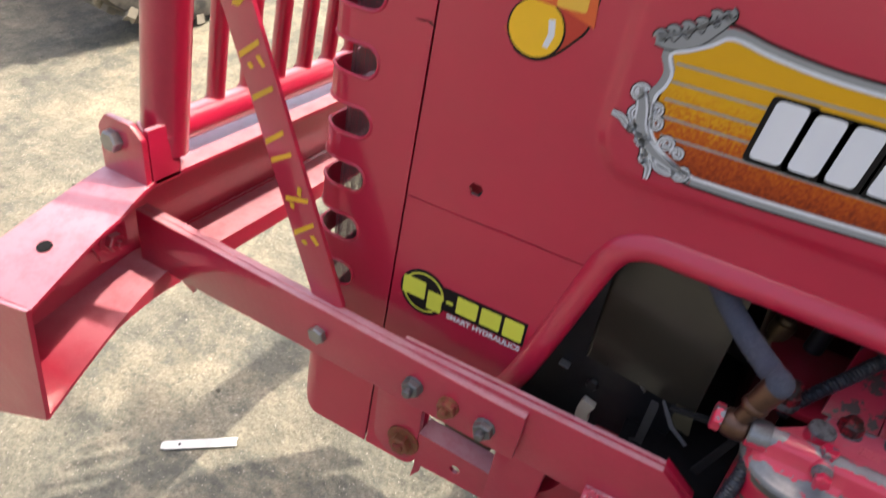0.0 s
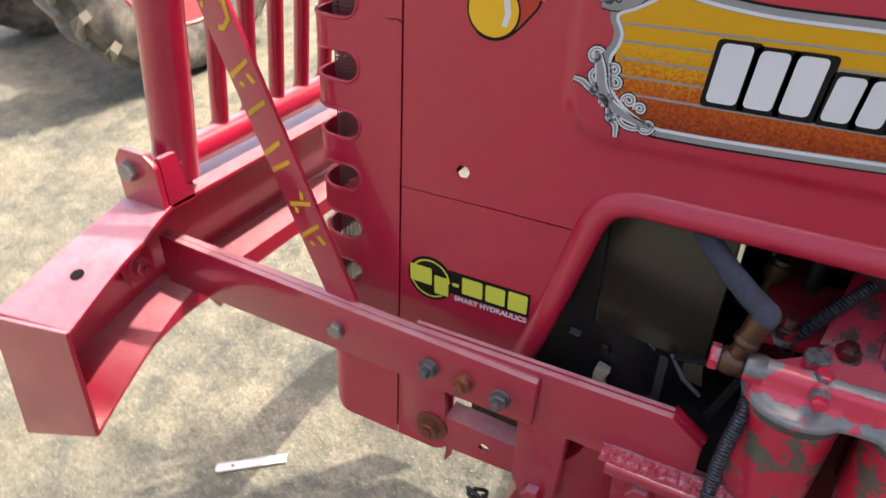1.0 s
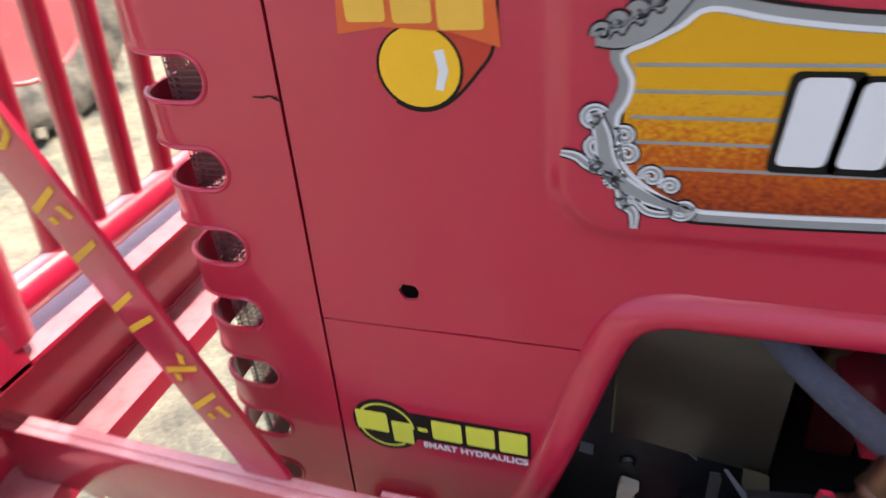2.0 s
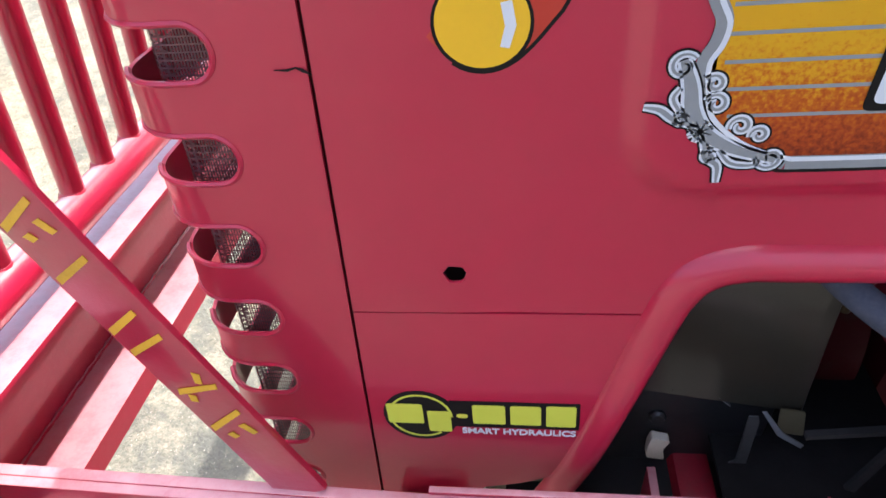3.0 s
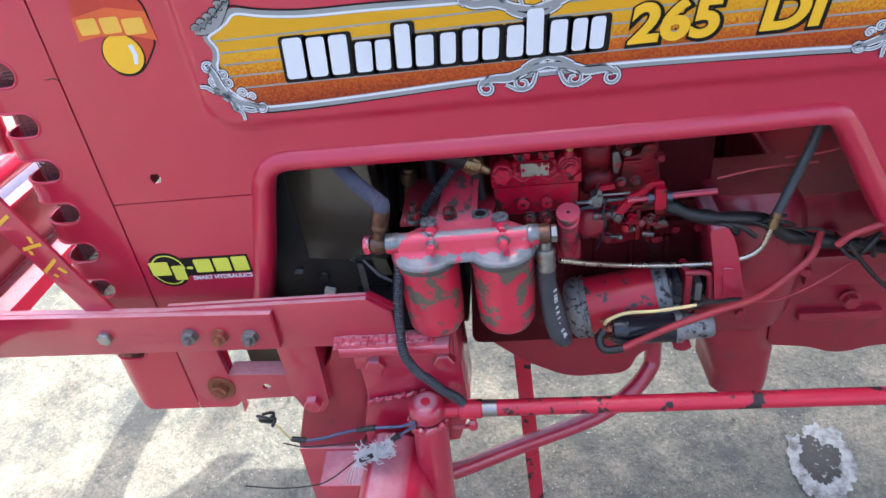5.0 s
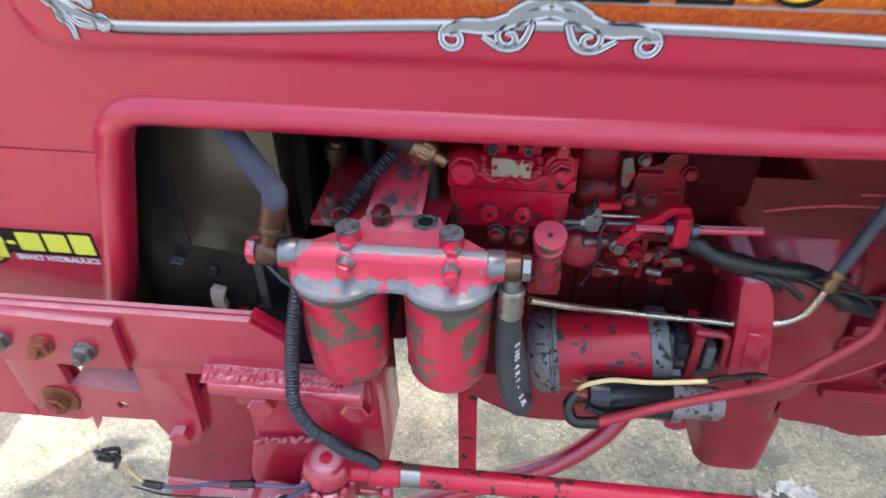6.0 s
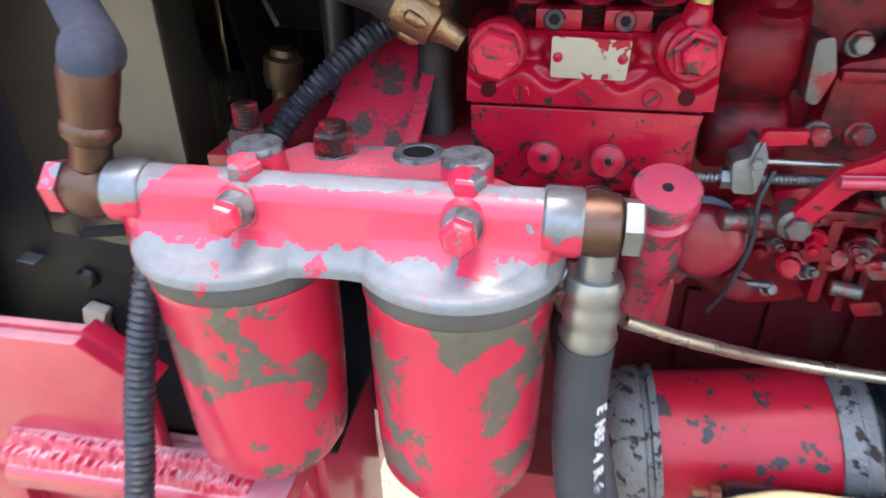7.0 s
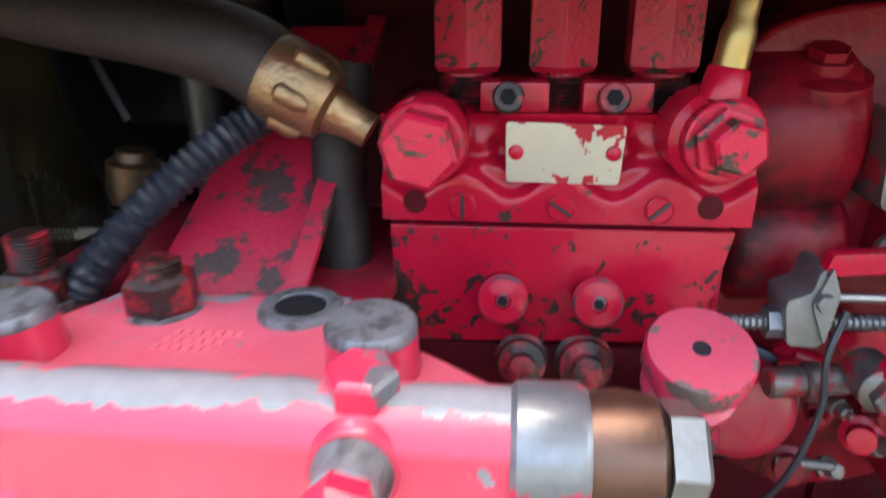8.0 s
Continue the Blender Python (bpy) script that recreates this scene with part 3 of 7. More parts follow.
def build_nose():
    prof = nose_profile()
    bm = bmesh.new()
    r = 0.0175
    xc = -0.0725         # centre of the slots' round ends
    cols = []
    for k, (x, y) in enumerate(prof):
        if x >= xc:
            t = (x - xc) / r
            h = r * math.sqrt(max(0.0, 1 - t * t)) if t < 1 else 0.0
        else:
            h = r
        if y > 2 * CY - 0.02:
            h = 0.0
        drop = max(0.0, (-x - 0.088) / 0.042)
        zs = [0.609 + 0.030 * drop ** 2]
        for c in SLOTS[::-1]:
            zs += [c - h, c + h]
        zs.append(1.36)
        col = []
        for z in zs:
            s = 1.0 - max(0.0, (z - 1.25)) * 0.25
            col.append(bm.verts.new((x * s + lean(z), y, z)))
        top = col[-1].co
        for a in range(1, 7):
            t = a / 6 * math.pi / 2
            rr = 0.07 * (1 - math.cos(t))
            col.append(bm.verts.new((top.x + (rr if y > 0.03 else rr * 0.8), top.y + (rr if y < 0.05 else (-rr if y > 2 * CY - 0.05 else 0)), 1.36 + 0.07 * math.sin(t))))
        cols.append((col, h))
    for (a, ha), (b, hb) in zip(cols, cols[1:]):
        for i in range(len(a) - 1):
            slot = i % 2 == 1 and i < 2 * len(SLOTS)
            if slot and (ha > 1e-6 or hb > 1e-6):
                continue
            if slot:
                continue
            bm.faces.new((a[i], b[i], b[i + 1], a[i + 1]))
    bmesh.ops.remove_doubles(bm, verts=bm.verts, dist=1e-5)
    ob = part("nose_cowl", bm, hood_red, tractor, "red nose cowl with rows of round-ended louvre slots", angle=50)
    so = ob.modifiers.new("thickness", "SOLIDIFY")
    so.thickness, so.offset = 0.003, -1
    # rolled lips round the slots' ends
    for c in SLOTS:
        bm = bmesh.new()
        pts = []
        for i in range(0, 19):
            t = -math.pi / 2 + math.pi * i / 18
            pts.append(V((xc + r * math.cos(t) + lean(c + r * math.sin(t)), PANEL_Y + 0.0005, c + r * math.sin(t))))
        pre = [V((-0.088 - 0.042 * math.sin(a) + lean(c - r), PANEL_Y + 0.0425 - 0.042 * math.cos(a), c - r)) for a in (1.2, 0.9, 0.6, 0.3, 0.0)]
        post = [V((p.x - lean(c - r) + lean(c + r), p.y, c + r)) for p in pre[::-1]]
        tube(bm, pre + pts + post, 0.0021, 6, 2)
        part("slot_lip", bm, hood_red, ob)
    # wire mesh behind the slots
    bm = bmesh.new()
    inner = []
    for x, y in prof[8:]:
        if y < 0.33:
            inner.append((max(x, -0.118) if y > 0.03 else x, y + (0.016 if y < 0.03 else 0.0)))
    inner = [(x + 0.012 if x < -0.1 else x, y) for x, y in inner]
    w = 0.00055
    for z in np.arange(0.70, 1.31, 0.0048):
        prev = None
        for x, y in inner:
            q = [bm.verts.new((x + lean(z), y, z - w)), bm.verts.new((x + lean(z), y, z + w))]
            if prev:
                bm.faces.new((prev[0], q[0], q[1], prev[1]))
            prev = q
    dist, last = 0.0, None
    for (x, y), (x2, y2) in zip(inner, inner[1:]):
        seg = math.hypot(x2 - x, y2 - y)
        n = max(1, int(round(seg / 0.0042)))
        for i in range(n):
            px, py = x + (x2 - x) * i / n, y + (y2 - y) * i / n
            ux, uy = (x2 - x) / seg * w, (y2 - y) / seg * w
            a, b = 0.70, 1.31
            bm.faces.new([bm.verts.new(c) for c in ((px - ux + lean(a), py - uy + 0.0003, a), (px + ux + lean(a), py + uy + 0.0003, a), (px + ux + lean(b), py + uy + 0.0003, b), (px - ux + lean(b), py - uy + 0.0003, b))])
    g = part("grille_mesh", bm, wire_mesh_mat, tractor, "fine woven wire mesh behind the louvres", smooth=False)
    tagged(g, kind="stuff")


def build_paint_crack():
    bm = bmesh.new()
    band(bm, [(-0.016, 1.2212), (-0.008, 1.2208), (-0.003, 1.2222), (0.001, 1.2204), (0.006, 1.2176)], [0.0006, 0.0016, 0.0011, 0.0024, 0.0006], PANEL_Y, 0.0006)
    part("paint_crack", bm, black_vinyl, tractor, smooth=False)


build_bonnet()
build_rail()
build_nose()


# ---- front guard ----
LEAN = V((0.10, 0.05, 1.0))


def bumper_top(y):
    """Height of the bumper's top along it: flat, and bent down towards its end."""
    if y > -0.085:
        return 0.963
    t = (-0.085 - y) / 0.205
    return 0.963 - 0.055 * t ** 1.2


def build_bumper():
    """A channel open to the rear; its end droops, flares and is closed by a plate."""
    bm = bmesh.new()
    t = 0.005
    ys = [-0.284, -0.27, -0.25, -0.23, -0.21, -0.19, -0.17, -0.15, -0.13, -0.11, -0.085, -0.05, 0.0, 0.15, 0.27, 0.4, 0.54, 0.60, 0.64, 0.68, 0.72, 0.76, 0.80, 0.824]
    prev = None

    def blend(k, a, b):
        return a + (b - a) * max(0.0, min(1.0, k))
    for y in ys:
        yy = y if y < CY else 2 * CY - y
        zt = bumper_top(yy)
        k = (-0.085 - yy) / 0.199
        k = max(0.0, k)
        xr, xf = blend(k, -0.312, -0.272), blend(k, -0.388, -0.380)
        cx, cz = blend(k, -0.391, -0.405), 0.814 - 0.060 * k
        dx, dz = blend(k, -0.318, -0.295), 0.821 - 0.083 * k ** 1.35
        ex, ez = xf + t, max(dz + 0.002, 0.823 - 0.040 * k)
        fx = xf + t
        dent = 0.004 * math.exp(-((yy + 0.15) / 0.02) ** 2)
        lip = 0.024 * (1 - min(1.0, k * 2.2))
        sec = [(xr, zt - dent), (xf, zt), (cx, cz), (dx - 0.002, dz - t - lip), (dx + 0.003, dz - t - lip), (dx + 0.003, dz), (ex, ez), (fx, max(ez + 0.004, zt - t - 0.004)), (xr, zt - t - dent)]
        sk = 0.018 * min(1.0, k)
        ring = [bm.verts.new((x, y + (-sk if y < CY else sk) * max(0.0, min(1.0, (xr - x) / 0.10)), z)) for x, z in sec]
        if prev:
            for i in range(len(sec)):
                bm.faces.new((prev[i], prev[(i + 1) % len(sec)], ring[(i + 1) % len(sec)], ring[i]))
        else:
            bm.faces.new(ring)
        prev = ring
    bm.faces.new(prev[::-1])
    ob = part("bumper_channel", bm, bar_red, tractor, "folded red steel bumper channel with drooping ends", angle=30)
    # end plate
    bm = bmesh.new()
    pts = [(-0.2705, -0.285, 0.911), (-0.380, -0.303, 0.906), (-0.428, -0.303, 0.686), (-0.2925, -0.285, 0.733)]
    vs = [bm.verts.new(p) for p in pts] + [bm.verts.new(V(p) + V((-0.001, -0.005, 0))) for p in pts]
    for f in ((0, 1, 2, 3), (7, 6, 5, 4), (0, 4, 5, 1), (1, 5, 6, 2), (2, 6, 7, 3), (3, 7, 4, 0)):
        bm.faces.new([vs[i] for i in f])
    part("end_plate", bm, bar_red, ob, smooth=False)
    # flat black disc painted as the dark inside of a drain hole
    bm = bmesh.new()
    lathe(bm, [(-0.003, 0.0084), (0.0022, 0.0084)], (-0.330, -0.224, bumper_top(-0.224) + 0.0012), (0.0, -0.3, 1.0), 20)
    part("drain_hole_dark", bm, greasy_black, ob)
    # weld seam in the lower fold
    bm = bmesh.new()
    tube(bm, [(-0.381, -0.04 + 0.62 * i / 60, 0.8235 + 0.0006 * math.sin(i * 2.3)) for i in range(61)], lambda s: 0.0026 + 0.0005 * math.sin(s * 300), 6, 2)
    part("fold_seam", bm, bar_red, ob)
    # gusset plate with bolt inside the channel
    bm = bmesh.new()
    prism(bm, [(-0.152, 0.948), (-0.098, 0.952), (-0.098, 0.840), (-0.140, 0.846), (-0.150, 0.880)], -0.372, -0.364, "yz", bev=0.001)
    gs = part("gusset_plate", bm, bar_red, ob, smooth=False)
    for y, z, a in ((-0.122, 0.872, 0.022), (-0.108, 0.945, 0.012)):
        bm = bmesh.new()
        hexbolt(bm, (-0.364, y, z), (1, 0, 0), a, a * 0.5, a * 0.8, shank=a * 0.25)
        part("hex_bolt", bm, bar_red, gs, smooth=False)
    return ob


def build_guard():
    base = V((-0.338, -0.045, 0.985))
    up = LEAN.normalized()
    bm = bmesh.new()
    cyl(bm, base, base + up * 0.62, 0.0285, n=28)
    post = part("guard_post", bm, bar_red, tractor, "thick round red guard post")
    me = None
    bm = bmesh.new()
    cyl(bm, (-0.352, -0.035, 1.0), (-0.352, 0.60, 1.0), 0.0215, n=24)
    part("guard_lower_tube", bm, bar_red, tractor, "horizontal round red guard tube")
    for i in range(9):
        y = 0.060 + 0.0625 * i
        p = V((-0.355, y, 1.012))
        if me is None:
            bm = bmesh.new()
            cyl(bm, (0, 0, 0), up * 0.6, 0.0125, n=16)
            lathe(bm, [(0.0, 0.0165), (0.004, 0.0155), (0.010, 0.0128)], (0, 0, 0), up, 16)
            me = finish(bm, "guard_bar", bar_red)
        b = part("guard_bar", me, bar_red, tractor)
        b.location = p
    # bracket with bolt
    bm = bmesh.new()
    prism(bm, rounded([(-0.386, 0.955), (-0.312, 0.955), (-0.312, 1.020), (-0.330, 1.036), (-0.372, 1.036), (-0.386, 1.018)], 0.003, 2), -0.098, -0.090, bev=0.001)
    prism(bm, [(-0.088, 0.955), (-0.045, 0.955), (-0.045, 1.03), (-0.088, 1.03)], -0.320, -0.312, "yz", bev=0.001)
    br = part("guard_bracket", bm, bar_red, tractor, "welded red angle bracket of the guard")
    bm = bmesh.new()
    hexbolt(bm, (-0.358, -0.098, 1.008), (0, -1, 0), 0.024, 0.012)
    part("hex_bolt", bm, zinc, br, "bright zinc hexagon bolt", smooth=False)
    bm = bmesh.new()
    tube(bm, [base + V((0.026 * math.cos(a), 0.026 * math.sin(a), 0.03 + 0.003 * math.sin(5 * a))) for a in np.linspace(0, 6.28, 18)], 0.005, 6, 2)
    part("weld_bead", bm, bar_red, post)


STRAP_A, STRAP_D = V((-0.057, -0.066, 0.884)), V((-0.400, 0.035, 0.910)).normalized()


def build_strap():
    side = V((0, 1, 0)).cross(STRAP_D).normalized()          # across the strap
    nrm = STRAP_D.cross(side).normalized()
    if nrm.y > 0:
        nrm = -nrm
    m = Matrix((side, STRAP_D, nrm)).transposed().to_4x4()
    m.translation = STRAP_A
    bm = bmesh.new()
    box(bm, (-0.0215, 0.0, -0.003), (0.0215, 0.70, 0.003), 0.0008, m)
    strap = part("guard_strap", bm, bar_red, tractor, "slanting flat red strap with hand-painted yellow letters", angle=30)
    if side.x < 0:
        sgn = -1
    else:
        sgn = 1

    def stroke(u, a, u2, a2, w=0.0056):
        """A brush stroke on the strap: u across, a along from the foot."""
        p, q = V((u * sgn, a, 0.0034)), V((u2 * sgn, a2, 0.0034))
        d = (q - p).normalized()
        s = V((-d.y, d.x, 0)) * w * 0.5
        vs = [bm.verts.new(m @ (c + V((0, 0, h)))) for h in (0.0, 0.0005) for c in (p - s - d * w * 0.3, p + s * 1.1, q + s + d * w * 0.2, q - s * 0.8)]
        for f in ((0, 1, 2, 3), (7, 6, 5, 4), (0, 4, 5, 1), (1, 5, 6, 2), (2, 6, 7, 3), (3, 7, 4, 0)):
            bm.faces.new([vs[i] for i in f])
    # D E L U X E, read down the strap; (across, along) strokes from each letter's head
    letters = {
        "D": [(-0.016, 0, -0.012, 0.001), (0.002, 0.004, 0.012, 0.004), (0.012, 0.004, 0.017, -0.008), (0.017, -0.008, 0.014, -0.024), (0.014, -0.024, 0.002, -0.030), (0.002, -0.030, -0.004, -0.027)],
        "E": [(-0.017, -0.004, 0.014, 0.004), (-0.008, -0.014, -0.006, -0.019), (0.007, -0.009, 0.011, -0.020)],
        "L": [(-0.017, -0.003, 0.014, 0.003)],
        "U": [(-0.018, -0.003, 0.010, 0.004), (-0.018, -0.024, 0.012, -0.020)],
        "X": [(-0.014, 0.0, 0.016, -0.006), (0.010, 0.010, 0.006, 0.002), (-0.008, -0.007, -0.010, -0.012)],
    }
    for ch, a in (("D", 0.374), ("E", 0.300), ("L", 0.254), ("U", 0.206), ("X", 0.138), ("E", 0.100)):
        bm = bmesh.new()
        for u, v, u2, v2 in letters[ch]:
            stroke(u, a + v, u2, a + v2)
        part("painted_letter", bm, yellow_brush, strap, "hand-brushed yellow letter", smooth=False)


build_bumper()
build_guard()
build_strap()


# ---- side beam and brackets ----
def build_beam():
    bm = bmesh.new()
    # outer bar, falling slightly to the rear
    prism(bm, [(-0.362, 0.9015), (0.206, 0.8785), (0.204, 0.8115), (-0.362, 0.8195)], -0.083, -0.0735, bev=0.0015)
    prism(bm, [(-0.362, 0.9018), (0.206, 0.8788), (0.206, 0.8728), (-0.362, 0.8958)], -0.0735, -0.063, bev=0.0012)
    prism(bm, [(-0.300, 0.822), (-0.262, 0.821), (-0.270, 0.806)], -0.081, -0.076)
    beam = part("side_beam", bm, bar_red, tractor, "red steel side beam bolted to the chassis", angle=30)
    for i, (x, z, m, w) in enumerate(((-0.060, 0.851, zinc, 0), (0.074, 0.8465, old_zinc, 0.0125), (0.120, 0.8430, rusty, 0.013), (0.166, 0.8395, old_zinc, 0.0125))):
        bm = bmesh.new()
        hexbolt(bm, (x, -0.083, z), (0, -1, 0), 0.0205, 0.0085, w, up=(0.3, 0, 1), shank=0.0055 if i else 0)
        part("hex_bolt", bm, m, beam, ("bright zinc hexagon bolt", "dull grey nut on a washer", "rusty round-headed bolt", "dull grey nut on a washer")[i], smooth=False)
    # inner plate
    bm = bmesh.new()
    prism(bm, [(0.045, 0.886), (0.346, 0.888), (0.379, 0.862), (0.380, 0.808), (0.270, 0.802), (0.045, 0.812)], -0.0725, -0.064, bev=0.0015)
    prism(bm, [(0.045, 0.8885), (0.346, 0.8905), (0.346, 0.8845), (0.045, 0.8825)], -0.064, -0.058, bev=0.001)
    prism(bm, [(0.346, 0.8905), (0.382, 0.862), (0.379, 0.858), (0.346, 0.8845)], -0.064, -0.052, bev=0.001)
    part("chassis_plate", bm, bar_red, tractor, "red chassis side plate with chamfered end", angle=30)
    # hanging bracket leg
    bm = bmesh.new()
    prism(bm, rounded([(0.176, 0.815), (0.240, 0.815), (0.236, 0.716), (0.232, 0.650), (0.216, 0.626), (0.186, 0.634), (0.174, 0.670)], 0.006, 3), -0.044, -0.035, bev=0.001)
    prism(bm, [(0.232, 0.812), (0.240, 0.812), (0.234, 0.648), (0.226, 0.648)], -0.035, 0.02, bev=0.001)
    leg = part("bracket_leg", bm, bar_red, tractor, angle=30)
    bm = bmesh.new()
    hexbolt(bm, (0.206, -0.044, 0.652), (0, -1, 0), 0.026, 0.013)
    part("hex_bolt", bm, bar_red, leg, "red-painted hexagon bolt", smooth=False)
    # pivot plate under the beam with the big bolt
    bm = bmesh.new()
    prism(bm, rounded([(0.000, 0.81), (0.066, 0.81), (0.068, 0.70), (0.062, 0.650), (0.030, 0.640), (0.000, 0.66)], 0.02, 4), -0.031, -0.020, bev=0.0015)
    pv = part("pivot_plate", bm, bar_red, tractor, angle=30)
    bm = bmesh.new()
    hexbolt(bm, (0.047, -0.031, 0.681), (0, -1, 0), 0.026, 0.013, 0.024, dome=0.008)
    part("pivot_bolt", bm, rusty, pv, "large rusty brass-coloured bolt and washer", smooth=False)
    # cross plate with a drilled hole between the plates
    bm = bmesh.new()
    arc = [(0.1265 + 0.0075 * math.cos(math.pi * k / 10), 0.0068 * math.sin(math.pi * k / 10)) for k in range(11)]
    prism(bm, [(0.068, 0.708), (0.180, 0.703), (0.180, 0.677)] + [(x, 0.677 + z) for x, z in arc] + [(0.068, 0.677)], -0.030, -0.024)
    prism(bm, [(0.068, 0.677)] + [(x, 0.677 - z) for x, z in arc[::-1]] + [(0.180, 0.677), (0.182, 0.657), (0.172, 0.657), (0.171, 0.652), (0.068, 0.648)], -0.030, -0.024)
    prism(bm, [(0.068, 0.708), (0.180, 0.703), (0.180, 0.699), (0.068, 0.704)], -0.024, 0.002)
    part("cross_plate", bm, bar_red, tractor, "red cross plate with a drilled hole", angle=30)
    # the torn sheet edge below the plate
    bm = bmesh.new()
    prism(bm, [(0.066, 0.66), (0.078, 0.70), (0.072, 0.62), (0.060, 0.600)], -0.018, -0.015)
    part("sheet_tab", bm, bar_red, tractor, smooth=False)


build_beam()


# ---- decals on the bonnet ----
def ring_poly(cx, cz, rx, rz, n=28, a0=0.0, a1=2 * math.pi):
    return [(cx + rx * math.cos(a0 + (a1 - a0) * i / n), cz + rz * math.sin(a0 + (a1 - a0) * i / n)) for i in range(n)]


def band(bm, pts, w, y, thick=0.0004):
    """A flat ribbon of width w (a number, or one for each point) along a line on the panel."""
    pts = [V((*p,)) for p in pts]
    a, b = [], []
    for i, p in enumerate(pts):
        d = (pts[min(i + 1, len(pts) - 1)] - pts[max(i - 1, 0)]).normalized()
        nn = V((-d.y, d.x))
        ww = (w[i] if isinstance(w, list) else w) / 2
        a.append(p + nn * ww)
        b.append(p - nn * ww)
    for i in range(len(pts) - 1):
        q = [bm.verts.new((c.x, y - thick, c.y)) for c in (a[i], a[i + 1], b[i + 1], b[i])]
        bm.faces.new(q)


def curl(cx, cz, r, turns, a0, sgn=1, n=26):
    """A scroll that winds in."""
    return [(cx + r * (1 - 0.8 * i / n) * math.cos(a0 + sgn * 2 * math.pi * turns * i / n), cz + r * (1 - 0.8 * i / n) * math.sin(a0 + sgn * 2 * math.pi * turns * i / n)) for i in range(n + 1)]


def smooth2(pts, k=6):
    return [(p.x, p.y) for p in smooth_path([V((x, z, 0)) for x, z in pts], k)]


LABEL_Y = PANEL_Y - 0.0068


def build_label():
    """The large printed label: speckled yellow-orange field, silver frame, scrolls, white blocks and yellow numerals."""
    low = [(0.268, 1.158), (0.32, 1.1585), (0.40, 1.1615), (0.50, 1.1665), (0.60, 1.170), (0.70, 1.1705), (0.80, 1.1685), (0.90, 1.1655), (0.955, 1.164)]
    top = [(0.96, 1.262), (0.90, 1.256), (0.80, 1.254), (0.70, 1.256), (0.60, 1.259), (0.50, 1.262), (0.42, 1.265), (0.34, 1.2665), (0.290, 1.272), (0.258, 1.278)]
    left = [(0.244, 1.269), (0.230, 1.261), (0.217, 1.254), (0.2225, 1.240), (0.221, 1.228), (0.216, 1.217), (0.218, 1.200), (0.222, 1.186), (0.236, 1.172), (0.252, 1.163)]
    right = [(0.975, 1.172), (0.992, 1.195), (0.986, 1.215), (0.988, 1.235), (0.978, 1.252)]
    outline = low + right + top + left
    bm = bmesh.new()
    f = bm.faces.new([bm.verts.new((x, LABEL_Y - 0.0004, z)) for x, z in outline])
    bmesh.ops.triangulate(bm, faces=[f], ngon_method="EAR_CLIP")
    label = part("side_label", bm, banner_mat, tractor, "printed side label, yellow to orange, with silver scroll frame", smooth=False)
    bm = bmesh.new()
    closed = smooth2(outline + outline[:1], 4)
    band(bm, closed, 0.0085, LABEL_Y, 0.0006)
    part("label_border", bm, silver_vinyl, label, "silver border of the label", smooth=False)
    bm = bmesh.new()
    band(bm, [(0.6 + (x - 0.6) * 0.993, 1.212 + (z - 1.212) * 0.957) for x, z in closed], 0.0028, LABEL_Y, 0.0009)
    part("label_border_line", bm, white_vinyl, label, smooth=False)
    bm = bmesh.new()
    cxm, czm = 0.6, 1.212
    band(bm, [(cxm + (x - cxm) * 1.008, czm + (z - czm) * 1.10) for x, z in closed], 0.0022, LABEL_Y, 0.0003)
    part("label_edge_line", bm, black_vinyl, label, smooth=False)
    for z in (1.247, 1.2325, 1.2178, 1.203, 1.1875):
        bm = bmesh.new()
        band(bm, [(0.226 + (0.006 if z < 1.19 else 0), z), (0.6, z + 0.001), (0.985, z - 0.001)], 0.0021, LABEL_Y, 0.00055)
        part("label_rule", bm, silver_vinyl, label, smooth=False)

    # scrollwork at the corners and in the middle
    def scrolls(list_of, name, rim=white_vinyl):
        bm = bmesh.new()
        for pts, w in list_of:
            ws = [w * 0.72 * (0.35 + 0.65 * math.sin(math.pi * min(1, i / (len(pts) - 1) * 0.9 + 0.08))) for i in range(len(pts))]
            band(bm, pts, [x + 0.0048 for x in ws], LABEL_Y, 0.0007)
        part(name + "_outline", bm, black_vinyl, label, smooth=False)
        bm = bmesh.new()
        for pts, w in list_of:
            ws = [w * 0.72 * (0.35 + 0.65 * math.sin(math.pi * min(1, i / (len(pts) - 1) * 0.9 + 0.08))) for i in range(len(pts))]
            band(bm, pts, [x + 0.0025 for x in ws], LABEL_Y, 0.0009)
        part(name + "_edge", bm, rim, label, smooth=False)
        bm = bmesh.new()
        for pts, w in list_of:
            ws = [w * 0.62 * (0.35 + 0.65 * math.sin(math.pi * min(1, i / (len(pts) - 1) * 0.9 + 0.08))) for i in range(len(pts))]
            band(bm, pts, ws, LABEL_Y, 0.0011)
        part(name, bm, silver_vinyl, label, "silver scroll ornament", smooth=False)

